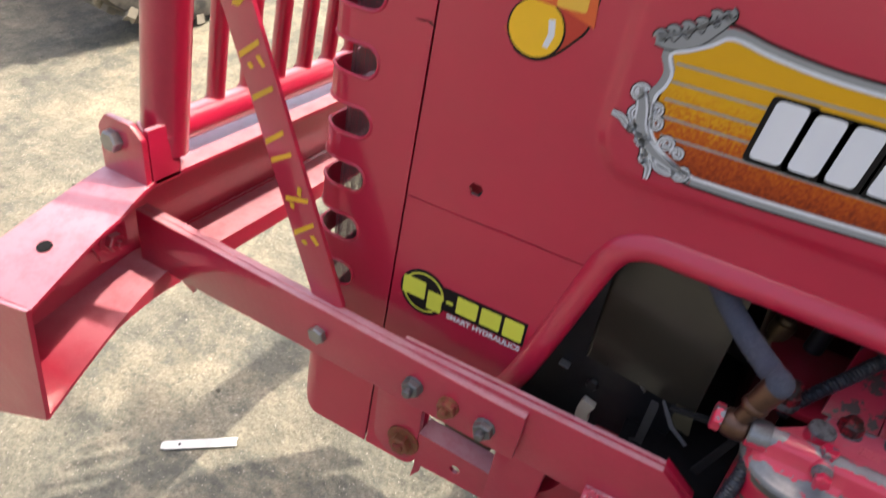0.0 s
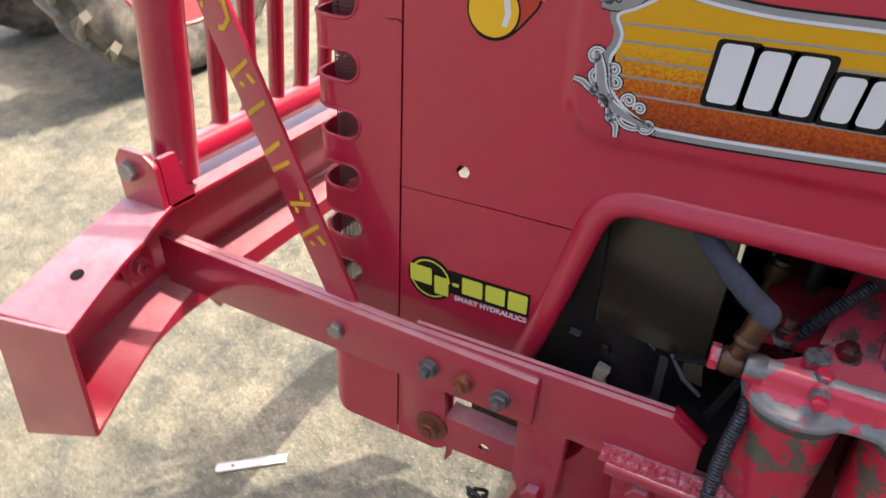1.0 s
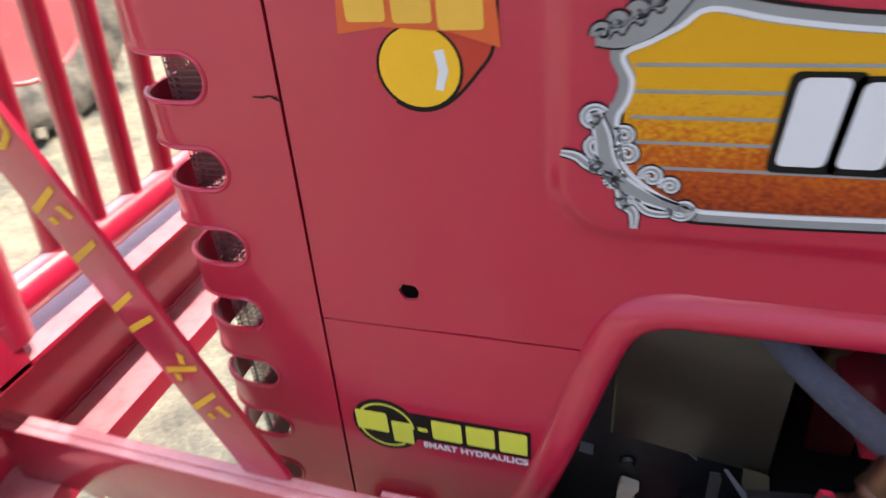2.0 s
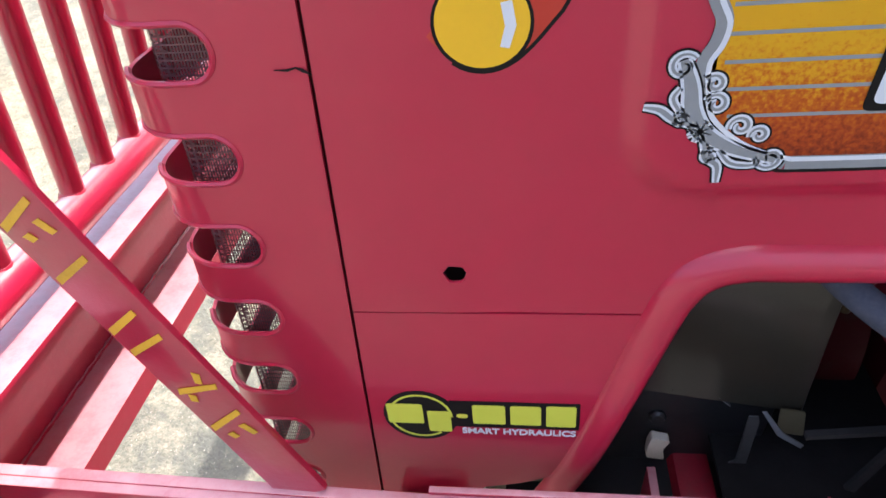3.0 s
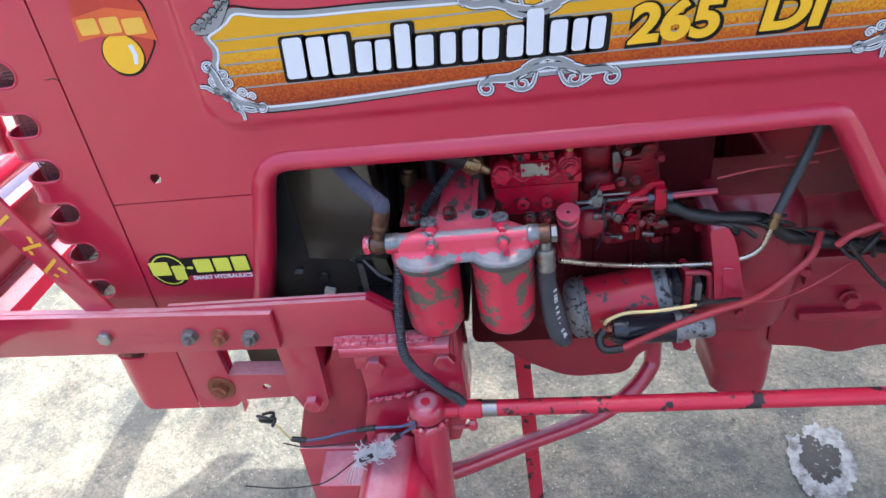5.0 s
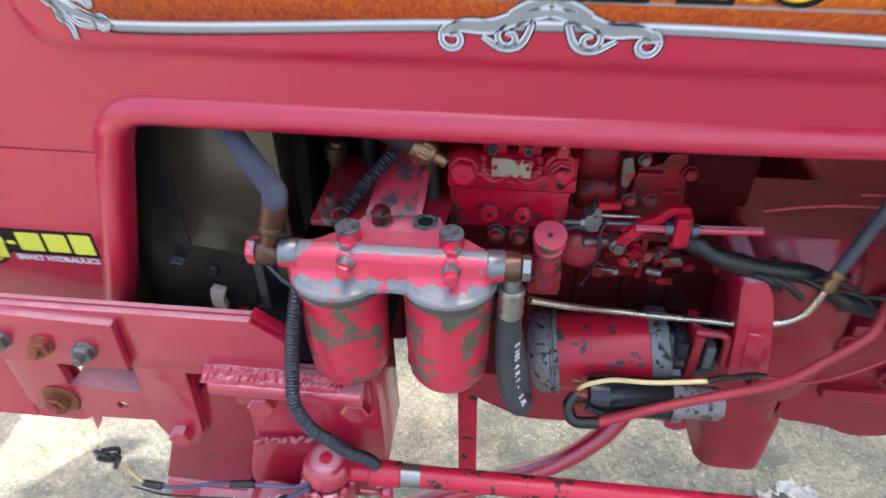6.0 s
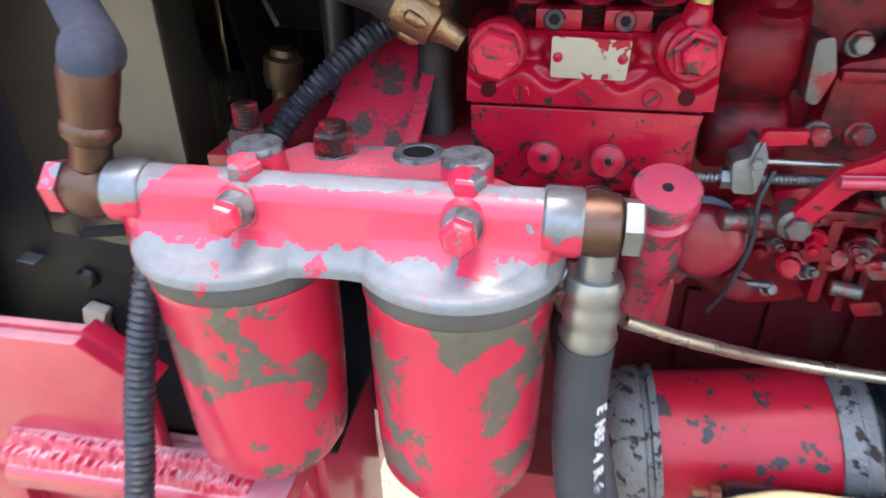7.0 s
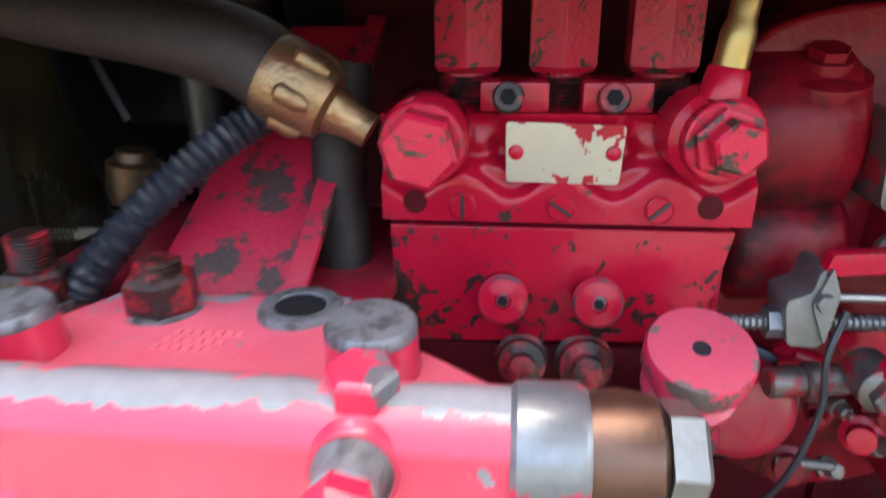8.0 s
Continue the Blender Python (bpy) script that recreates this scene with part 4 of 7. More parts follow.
    def corner(flip, dx, dz):
        """Leafy scroll round a lower corner, with two flying tails and a small star."""
        def at(pts):
            return [(dx + flip * px, dz + pz) for px, pz in pts]
        out = [(at(smooth2([(0.206, 1.220), (0.211, 1.206), (0.214, 1.191), (0.222, 1.178), (0.238, 1.168), (0.262, 1.160)], 6)), 0.0125)]
        for cx, cz, r, a0, sg in ((0.2060, 1.2165, 0.0075, 0.6, 1), (0.2230, 1.2065, 0.0052, 2.6, -1), (0.2255, 1.1950, 0.0062, 2.8, -1), (0.2400, 1.1815, 0.0062, 3.4, -1),
                                  (0.2505, 1.1760, 0.0050, 3.4, -1), (0.2590, 1.1615, 0.0075, 3.0, 1), (0.2085, 1.1865, 0.0042, 0.4, 1), (0.2265, 1.1635, 0.0042, 1.2, 1)):
            out.append((at(curl(cx, cz, r, 1.15, a0, sg)), 0.0028))
        out.append((at(smooth2([(0.218, 1.182), (0.205, 1.1865), (0.197, 1.1925), (0.188, 1.1945)], 5)), 0.0046))
        out.append((at(smooth2([(0.221, 1.177), (0.2255, 1.163), (0.2315, 1.157), (0.2325, 1.146)], 5)), 0.0046))
        out.append((at(smooth2([(0.206, 1.205), (0.203, 1.199), (0.207, 1.192), (0.213, 1.188)], 5)), 0.0030))
        out.append((at(smooth2([(0.231, 1.167), (0.238, 1.159), (0.247, 1.157), (0.254, 1.158)], 5)), 0.0030))
        for k in range(4):
            c, s = math.cos(0.4 + k * 0.8), math.sin(0.4 + k * 0.8)
            out.append((at([(0.2195 - 0.007 * c, 1.179 - 0.007 * s), (0.2195, 1.179), (0.2195 + 0.007 * c, 1.179 + 0.007 * s)]), 0.0020))
        return out
    scrolls(corner(1, 0.0, 0.0), "corner_scroll")
    scrolls(corner(-1, 1.212, 0.004), "corner_scroll")
    # grey crest on the upper corner
    crest = [(smooth2([(0.205, 1.2615), (0.218, 1.2625), (0.232, 1.269), (0.242, 1.278), (0.252, 1.288)], 6), 0.0165)]
    for cx, cz, r, a0 in ((0.2085, 1.2635, 0.0048, 3.4), (0.2165, 1.2690, 0.0045, 3.0), (0.2260, 1.2735, 0.0050, 2.8), (0.2350, 1.2790, 0.0045, 2.9), (0.2430, 1.2860, 0.0048, 2.6), (0.2510, 1.2900, 0.0045, 1.4)):
        crest.append((curl(cx, cz, r, 1.1, a0, -1), 0.0026))
    scrolls(crest, "crest_scroll", silver_vinyl)
    bm = bmesh.new()
    for k in range(5):
        x, z = 0.212 + 0.0088 * k, 1.2625 + 0.0042 * k + 0.0006 * k * k
        band(bm, smooth2([(x, z - 0.002), (x + 0.003, z + 0.002), (x + 0.007, z), (x + 0.009, z + 0.003)], 4), 0.0011, LABEL_Y, 0.0013)
    part("crest_line", bm, black_vinyl, label, smooth=False)

    def mid(x, z, s):
        out = []
        for k in (-1, 1):
            out += [([(x + k * u, z + s * w) for u, w in smooth2([(0.0, 0.014), (0.022, 0.010), (0.044, 0.002), (0.066, 0.002), (0.080, -0.004)], 5)], 0.013),
                    ([(x + k * u, z + s * w) for u, w in curl(0.072, -0.008, 0.011, 1.1, 1.2, -1)], 0.004),
                    ([(x + k * u, z + s * w) for u, w in curl(0.030, -0.006, 0.010, 1.1, 1.4, -1)], 0.004),
                    ([(x + k * u, z + s * w) for u, w in smooth2([(0.012, 0.008), (0.020, -0.010), (0.034, -0.014), (0.050, -0.006)], 5)], 0.005),
                    ([(x + k * u, z + s * w) for u, w in smooth2([(0.0, 0.022), (0.016, 0.018), (0.03, 0.012)], 5)], 0.008)]
        return out
    scrolls(mid(0.613, 1.166, 1), "middle_scroll")
    scrolls(mid(0.600, 1.258, -1), "middle_scroll")

    # white lettering blocks, plain shapes only: (x from, x to, height, cuts from below, cuts from above)
    bars = [(0.302, 0.326, 0.049), (0.331, 0.353, 0.047), (0.358, 0.380, 0.047), (0.388, 0.408, 0.036), (0.412, 0.430, 0.036), (0.437, 0.455, 0.051), (0.460, 0.481, 0.036), (0.489, 0.507, 0.036),
            (0.515, 0.533, 0.037), (0.538, 0.557, 0.036), (0.566, 0.585, 0.036), (0.589, 0.608, 0.052), (0.615, 0.634, 0.037), (0.640, 0.656, 0.036), (0.660, 0.676, 0.036)]
    z0 = 1.1925
    for x0, x1, h in bars:
        for grow, mt, th, nm in ((0.0042, black_vinyl, 0.0010, "bar_shadow"), (0.0, white_vinyl, 0.0014, "white_bar")):
            bm = bmesh.new()
            k = 0.004
            pp = rounded([(x0 - grow, z0 - grow), (x1 + grow * 1.5, z0 - grow), (x1 + grow * 1.5 + k, z0 + h + grow * 0.7), (x0 - grow + k, z0 + h + grow * 0.7)], 0.0048, 4)
            f = bm.faces.new([bm.verts.new((x, LABEL_Y - th, z)) for x, z in pp])
            part(nm, bm, mt, label, "" if grow else "plain white rounded bar", smooth=False)
    # numerals
    text_on_panel("265", 0.703, 1.1955, 0.058, yellow_vinyl, LABEL_Y - 0.0016, label, "yellow numerals 265", slant=0.15, widen=1.12, shadow=True)
    text_on_panel("DI", 0.842, 1.1955, 0.058, yellow_vinyl, LABEL_Y - 0.0016, label, "yellow letters DI", slant=0.15, widen=1.15, shadow=True)


def text_mesh(txt, size, material, extrude=0.0002, widen=1.0, slant=0.0, bold=0.0):
    cu = bpy.data.curves.new("letters", "FONT")
    cu.body, cu.size, cu.extrude, cu.shear, cu.offset = txt, size, extrude, slant, bold
    ob = new("letters_source", cu)
    me = bpy.data.meshes.new_from_object(ob.evaluated_get(bpy.context.evaluated_depsgraph_get()))
    bpy.data.objects.remove(ob)
    for v in me.vertices:
        v.co.x *= widen
    me.materials.clear()
    me.materials.append(material)
    return me


def text_on_panel(txt, x, z, size, material, y, parent, label, slant=0.0, widen=1.0, shadow=False, bold=0.0022):
    if shadow:
        me = text_mesh(txt, size, black_vinyl, widen=widen, slant=slant, bold=bold + 0.0032)
        ob = part("letter_shadow", me, None, parent)
        ob.matrix_basis = Matrix.Translation((x + 0.0012, y + 0.0005, z - 0.0012)) @ Matrix.Rotation(radians(90), 4, "X")
    me = text_mesh(txt, size, material, widen=widen, slant=slant, bold=bold)
    ob = part("lettering", me, None, parent, label)
    ob.matrix_basis = Matrix.Translation((x, y, z)) @ Matrix.Rotation(radians(90), 4, "X")
    return ob


def build_small_stickers():
    y = PANEL_Y
    # round-headed black strip sticker with lime blocks
    bm = bmesh.new()
    flat(bm, ring_poly(0.0345, 0.9155, 0.0315, 0.0315, 40), y, 0.0004)
    flat(bm, [(0.060, 0.903), (0.1655, 0.903), (0.1655, 0.936), (0.060, 0.936)], y, 0.0005)
    st = part("hydraulics_sticker", bm, black_vinyl, tractor, "black sticker with round head, lime blocks and small white words", smooth=False)
    bm = bmesh.new()
    band(bm, ring_poly(0.0345, 0.9155, 0.0262, 0.0262, 48)[:42], 0.0022, y, 0.0007)
    part("sticker_ring", bm, lime_vinyl, st, smooth=False)
    blocks = [(0.0065, 0.0370, 0.906, 0.931), (0.0405, 0.0600, 0.896, 0.923), (0.0650, 0.0745, 0.915, 0.920), (0.0785, 0.1055, 0.908, 0.932), (0.1095, 0.1345, 0.908, 0.932), (0.1385, 0.1625, 0.907, 0.933)]
    for x0, x1, z0, z1 in blocks:
        bm = bmesh.new()
        poly = rounded([(x0, z0), (x1, z0), (x1, z1), (x0, z1)], 0.0022, 3)
        f = bm.faces.new([bm.verts.new((px, y - 0.0009, pz)) for px, pz in poly])
        bmesh.ops.triangulate(bm, faces=[f], ngon_method="EAR_CLIP")
        part("lime_block", bm, lime_vinyl, st, "plain lime-yellow sticker block", smooth=False)
    ob = text_on_panel("SMART HYDRAULICS", 0.0685, 0.8950, 0.0098, white_vinyl, y - 0.0008, st, "small white words SMART HYDRAULICS", widen=1.03, bold=0.0003)
    # shield-shaped oil sticker
    cx = 0.103
    bm = bmesh.new()
    shield = [(cx - 0.047, 1.262), (cx - 0.048, 1.296), (cx - 0.030, 1.318), (cx, 1.326), (cx + 0.030, 1.318), (cx + 0.048, 1.296), (cx + 0.047, 1.256), (cx + 0.036, 1.238), (cx + 0.018, 1.220), (cx, 1.214), (cx - 0.018, 1.220), (cx - 0.037, 1.242)]
    flat(bm, smooth2(shield + shield[:1], 4)[:-1], y, 0.0003)
    sh = part("oil_sticker", bm, black_vinyl, tractor, "shield-shaped orange sticker with a yellow drop", smooth=False)
    bm = bmesh.new()
    flat(bm, [(cx + (px - cx) * 0.955, 1.27 + (pz - 1.27) * 0.955) for px, pz in smooth2(shield + shield[:1], 4)[:-1]], y, 0.0005)
    part("sticker_field", bm, scarlet_vinyl, sh, smooth=False)
    bm = bmesh.new()
    flat(bm, ring_poly(cx, 1.2415, 0.0272, 0.0262, 32), y, 0.0007)
    part("drop_outline", bm, black_vinyl, sh, smooth=False)
    bm = bmesh.new()
    flat(bm, ring_poly(cx, 1.2420, 0.0252, 0.0245, 32), y, 0.0009)
    part("yellow_drop", bm, yellow_vinyl, sh, "round yellow drop", smooth=False)
    bm = bmesh.new()
    flat(bm, [(cx + 0.010, 1.252), (cx + 0.016, 1.253), (cx + 0.018, 1.240), (cx + 0.014, 1.228), (cx + 0.009, 1.229), (cx + 0.012, 1.240)], y, 0.0011)
    part("drop_shine", bm, white_vinyl, sh, smooth=False)
    bm = bmesh.new()
    bandp = [(cx - 0.049, 1.262), (cx - 0.046, 1.290), (cx, 1.298), (cx + 0.047, 1.288), (cx + 0.050, 1.254), (cx + 0.02, 1.263), (cx - 0.02, 1.266)]
    flat(bm, bandp, y, 0.0012)
    part("orange_band", bm, orange_vinyl, sh, smooth=False)
    for x0, x1, dz in ((-0.042, -0.017, 0.001), (-0.013, 0.011, 0.0), (0.014, 0.041, -0.004)):
        bm = bmesh.new()
        poly = rounded([(cx + x0, 1.268 + dz), (cx + x1, 1.268 + dz), (cx + x1, 1.287 + dz), (cx + x0, 1.287 + dz)], 0.003, 3)
        f = bm.faces.new([bm.verts.new((px, y - 0.0016, pz)) for px, pz in poly])
        bmesh.ops.triangulate(bm, faces=[f], ngon_method="EAR_CLIP")
        part("gold_block", bm, gold_vinyl, sh, "plain gold sticker block", smooth=False)


build_label()
build_paint_crack()
build_small_stickers()


# ---- fuel filter ----
FX = (0.4400, 0.5415)      # middles of the two bowls
FY = -0.054
LIP_Z = 0.954
TUBE_Y, TUBE_Z = -0.066, 0.9755      # axis of the cross tube
BOLT_X = (0.4530, 0.5460)


def soft_max(a, b, k):
    return 0.5 * (a + b + math.sqrt((a - b) ** 2 + k * k))


def head_front(x):
    """Front edge of the lid: two round lobes and a waist."""
    best = FY
    for c in FX:
        d = 0.047 ** 2 - (x - c) ** 2
        if d > 0:
            best = min(best, FY - math.sqrt(d))
    if FX[0] < x < FX[1]:
        best = min(best, -0.0835 - 6.0 * (x - 0.4945) ** 2)
    return best


def head_back(x):
    return float(np.interp(x, (0.397, 0.415, 0.436, 0.447, 0.456, 0.500, 0.528, 0.536, 0.556, 0.576, 0.592), (-0.050, -0.046, -0.030, -0.018, -0.002, 0.001, 0.000, -0.020, -0.031, -0.046, -0.052)))


def head_height(x, y):
    """Top of the cast lid: a sloping flange that runs up to the tube, the tube itself, a flat deck behind, and bosses."""
    d = max(0.0, y - head_front(x))
    k = max(0.0, TUBE_Y - 0.0100 - y)
    z = LIP_Z + 0.0012 + 0.06 * d + 0.0165 * math.exp(-k / 0.0075) * min(1.0, d / 0.008)
    w = 0.0122 ** 2 - (y - TUBE_Y) ** 2
    if w > 0:
        z = soft_max(z, TUBE_Z + math.sqrt(w), 0.0045)
    if y > TUBE_Y:
        z = soft_max(z, 0.9765 - 0.05 * (y - TUBE_Y), 0.0025)
    return z


PLUG_X, PLUG_Y = (0.4475, 0.5425), -0.0395


def build_filter():
    bm = bmesh.new()
    under = LIP_Z - 0.0042
    cols = []
    for x in np.linspace(FX[0] - 0.0468, FX[1] + 0.0468, 172):
        x = float(x)
        f, b = head_front(x), head_back(x)
        y1 = max(f + 0.001, -0.0790)
        y2 = max(y1 + 0.001, -0.0510)
        b = max(b, y2 + 0.001)
        ys = [f + (y1 - f) * i / 18 for i in range(18)] + [y1 + (y2 - y1) * i / 40 for i in range(40)] + [y2 + (b - y2) * i / 16 for i in range(17)]
        top = []
        for y in ys:
            edge = max(0.0, min(1.0, (y - f) / 0.0016, (b - y) / 0.0020))
            top.append(bm.verts.new((x, y, head_height(x, y) - 0.0016 * (1 - math.sqrt(1 - (1 - edge) ** 2)))))
        cols.append((bm.verts.new((x, f + 0.0004, under)), top, bm.verts.new((x, b - 0.0006, under))))
    for a, b in zip(cols, cols[1:]):
        bm.faces.new((a[0], b[0], b[1][0], a[1][0]))
        for i in range(len(a[1]) - 1):
            bm.faces.new((a[1][i], b[1][i], b[1][i + 1], a[1][i + 1]))
        bm.faces.new((a[1][-1], b[1][-1], b[2], a[2]))
        bm.faces.new((a[2], b[2], b[0], a[0]))
    for c in (cols[0], cols[-1]):
        bm.faces.new([c[0], *c[1], c[2]])
    head = part("fuel_filter", bm, head_red, tractor, "twin fuel filter head, red paint chipped to grey metal", angle=50)
    for c in FX:
        bm = bmesh.new()
        lathe(bm, [(0, 0.0424), (0.0010, 0.0436), (0.0070, 0.0436), (0.0080, 0.0430), (0.0112, 0.0430)], (c, FY, LIP_Z - 0.0150), (0, 0, 1), 48)
        part("filter_rim", bm, rim_shade, head, "worn metal rim, darkened as the shadow under the lid")
        bm = bmesh.new()
        prof = [(0.0, 0.012), (0.003, 0.026), (0.009, 0.0345), (0.018, 0.0392), (0.032, 0.0404), (0.06, 0.0412), (0.118, 0.0424), (0.1205, 0.0434), (0.1235, 0.0434)]
        lathe(bm, prof, (c, FY, LIP_Z - 0.138), (0, 0, 1), 56)
        part("filter_bowl", bm, chip_red, head, "filter bowl, red paint flaked to brown-grey metal", angle=50)
        bm = bmesh.new()
        lathe(bm, [(0, 0.006), (0.012, 0.009)], (c, FY, LIP_Z - 0.148), (0, 0, 1), 12)
        part("drain_plug", bm, chip_red, head)
    # collars at the ends of the cross tube
    for x, w in ((0.3915, 0.0175), (0.5765, 0.0155)):
        bm = bmesh.new()
        lathe(bm, [(0, 0.0128), (0.0012, 0.0140), (w - 0.0015, 0.0142), (w, 0.0130)], (x, TUBE_Y, TUBE_Z), (1, 0, 0), 36)
        part("tube_collar", bm, collar_red, head, "collar with half its red paint gone")
    # round plugs, lid bolts with washers, bleed screws
    for c, bx in zip(PLUG_X, BOLT_X):
        bm = bmesh.new()
        lathe(bm, [(-0.004, 0.0135), (0.001, 0.0124), (0.004, 0.0119), (0.0130, 0.0114)], (c, PLUG_Y, 0.9740), (0, -0.04, 1), 36)
        part("plug_boss", bm, head_red, head)
        bm = bmesh.new()
        lathe(bm, [(0, 0.0114), (0.0026, 0.0114), (0.0036, 0.0106), (0.0038, 0.0060)], (c, PLUG_Y - 0.0005, 0.9868), (0, -0.04, 1), 36)
        part("core_plug", bm, plug_grey, head, "round dull grey plug")
        d = V((0.02, -0.10, 1))
        p = V((bx, TUBE_Y + 0.0005, 0.9835))
        bm = bmesh.new()
        lathe(bm, [(0, 0.0080), (0.0003, 0.0086), (0.0024, 0.0086), (0.0028, 0.0080)], p, d, 30)
        part("washer", bm, zinc, head, "bright washer")
        bm = bmesh.new()
        r = 0.0136 / 1.732
        lathe(bm, [(0.0027, r * 0.97), (0.0034, r), (0.0088, r), (0.0100, r * 0.90), (0.0103, r * 0.80)], p, d, 6, up=(1, 0.55, 0), square=6)
        part("hex_bolt", bm, bolt_red, head, "hexagon bolt, red paint worn off its edges", smooth=False)
        bm = bmesh.new()
        lathe(bm, [(-0.012, 0.0112), (-0.004, 0.0108), (-0.0006, 0.0106), (0.0003, 0.0098)], p, d, 32)
        part("bolt_seat", bm, head_red, head)
        bm = bmesh.new()
        q, e = V((bx, TUBE_Y - 0.006, TUBE_Z + 0.0005)), V((0.02, -0.95, 0.10))
        lathe(bm, [(-0.006, 0.0104), (0.0045, 0.0102), (0.0065, 0.0090)], q, e, 30)
        part("screw_boss", bm, head_red, head)
        bm = bmesh.new()
        lathe(bm, [(0, 0.0084), (0.008, 0.0082), (0.0095, 0.0070), (0.0150, 0.0068), (0.0155, 0.0062)], q, e, 24)
        part("screw_seat", bm, plug_grey, head, "worn grey screw seat")
        bm = bmesh.new()
        r = 0.0126 / 1.732
        lathe(bm, [(0.0150, r * 0.95), (0.0156, r), (0.0205, r), (0.0222, r * 0.84), (0.0226, r * 0.6)], q, e, 6, up=(0.3, 0, 1), square=6)
        part("bleed_screw", bm, screw_red, head, "red bleed screw", smooth=False)
    # rear eye with an open hole, its inner shade drawn by a black disc
    bm = bmesh.new()
    lathe(bm, [(0, 0.0128), (0.0045, 0.0128), (0.0058, 0.0120), (0.0058, 0.0082), (0.0050, 0.0075), (-0.004, 0.0073)], (0.5150, -0.0105, 0.9730), (0, 0, 1), 32)
    part("flange_eye", bm, plug_grey, head, "bare grey mounting eye with open hole")
    bm = bmesh.new()
    lathe(bm, [(0, 0.0076), (0.0004, 0.0076)], (0.5150, -0.0105, 0.9779), (0, 0, 1), 24)
    part("eye_hole_dark", bm, greasy_black, head)
    # nuts on studs
    for x, y, z, th in ((0.4730, -0.0110, 0.9745, 0.003), (0.4215, 0.004, 0.9680, 0.011)):
        bm = bmesh.new()
        lathe(bm, [(-0.004, 0.0118), (0.0008, 0.0125), (0.0022, 0.0122)], (x, y, z), (0, 0, 1), 30)
        wa = part("washer", bm, plug_grey, head, "oily washer")
        bm = bmesh.new()
        r = 0.0185 / 1.732
        lathe(bm, [(0.002, r * 0.97), (0.003, r), (0.0115, r), (0.0130, r * 0.88), (0.0138, r * 0.70)], (x, y, z), (0, 0, 1), 6, up=(1, 0.3, 0), square=6)
        part("stud_nut", bm, oily_red, head, "oily dark red nut on a stud", smooth=False)
        bm = bmesh.new()
        prof = [(0.012, 0.0066)]
        for k in range(int(th / 0.0013) + 1):
            prof += [(0.0135 + 0.0013 * k, 0.0060), (0.0141 + 0.0013 * k, 0.0068)]
        prof += [(prof[-1][0] + 0.0008, 0.0055)]
        lathe(bm, prof, (x, y, z), (0, 0, 1), 20)
        part("stud_end", bm, oily_red, head)
    # worn cast marks on the deck, too rubbed to read
    for j, (x0, n) in enumerate(((0.4835, 7), (0.4825, 6), (0.4810, 6))):
        for i in range(n):
            bm = bmesh.new()
            x, y = x0 + 0.0030 * i, -0.0255 - 0.0042 * j
            box(bm, (x, y - 0.0011, 0.9742), (x + 0.0021, y + 0.0011, head_height(x, y) + 0.0006), 0.0002)
            part("cast_mark", bm, mark_pink, head, smooth=False)
    # bracket arm from the engine to the filter
    bm = bmesh.new()
    prism(bm, [(0.400, -0.004), (0.530, -0.004), (0.545, 0.12), (0.400, 0.12)], 0.960, 0.9675, "xy", bev=0.001)
    part("filter_bracket", bm, engine_red, head, angle=30)
    bm = bmesh.new()
    vs = [(0.452, 0.008, 0.966), (0.501, 0.008, 0.966), (0.513, 0.118, 1.050), (0.478, 0.118, 1.050)]
    a = [bm.verts.new(p) for p in vs]
    b = [bm.verts.new(V(p) + V((0, 0.004, -0.004))) for p in vs]
    for f in ((a[0], a[1], a[2], a[3]), (b[3], b[2], b[1], b[0]), *[(a[i], b[i], b[(i + 1) % 4], a[(i + 1) % 4]) for i in range(4)]):
        bm.faces.new(f)
    rim = [V((0.501, 0.006, 0.965)), V((0.513, 0.118, 1.052))]
    box(bm, (0, 0, 0), (0.004, 0.008, (rim[1] - rim[0]).length), 0.001, Matrix.Translation(rim[0]) @ frame_of(rim[1] - rim[0], (1, 0, 0)).to_4x4())
    part("slanted_bracket", bm, bracket_red, tractor, "slanted bracket plate with flaked red paint", smooth=False)
    return head


fuel_filter = build_filter()


# ---- hoses at the filter ----
def crimp(bm, p, q, r, rings=3):
    """A swaged hose end with rounded ribs."""
    h = (V(q) - V(p)).length
    prof = [(0, r * 0.92)]
    for i in range(rings):
        a = h * i / rings
        prof += [(a + h / rings * 0.15, r * 0.98), (a + h / rings * 0.5, r * 1.08), (a + h / rings * 0.85, r * 0.98)]
    prof.append((h, r * 0.94))
    return lathe(bm, prof, p, V(q) - V(p), 22)


def build_hoses():
    # left union and woven blue hose
    bm = bmesh.new()
    lathe(bm, [(0, 0.0095), (0.003, 0.0125), (0.012, 0.0140), (0.020, 0.0125), (0.023, 0.0095)], (0.401, -0.0535, 0.9705), (-1, 0, 0), 22)
    un = part("banjo_union", bm, copper, tractor, "oily dark copper banjo union")
    bm = bmesh.new()
    hexbolt(bm, (0.378, -0.0535, 0.9705), (-1, 0, 0), 0.022, 0.0085, up=(0, 0.3, 1))
    part("union_bolt", bm, bolt_red, un, "banjo bolt with most of its red paint gone", smooth=False)
    bm = bmesh.new()
    d = V((0.0062, 0.0005, 0.024)).normalized()
    p = V((0.3915, -0.0545, 0.982))
    lathe(bm, [(0, 0.0085), (0.012, 0.0082)], p, d, 18)
    part("union_neck", bm, copper, un)
    bm = bmesh.new()
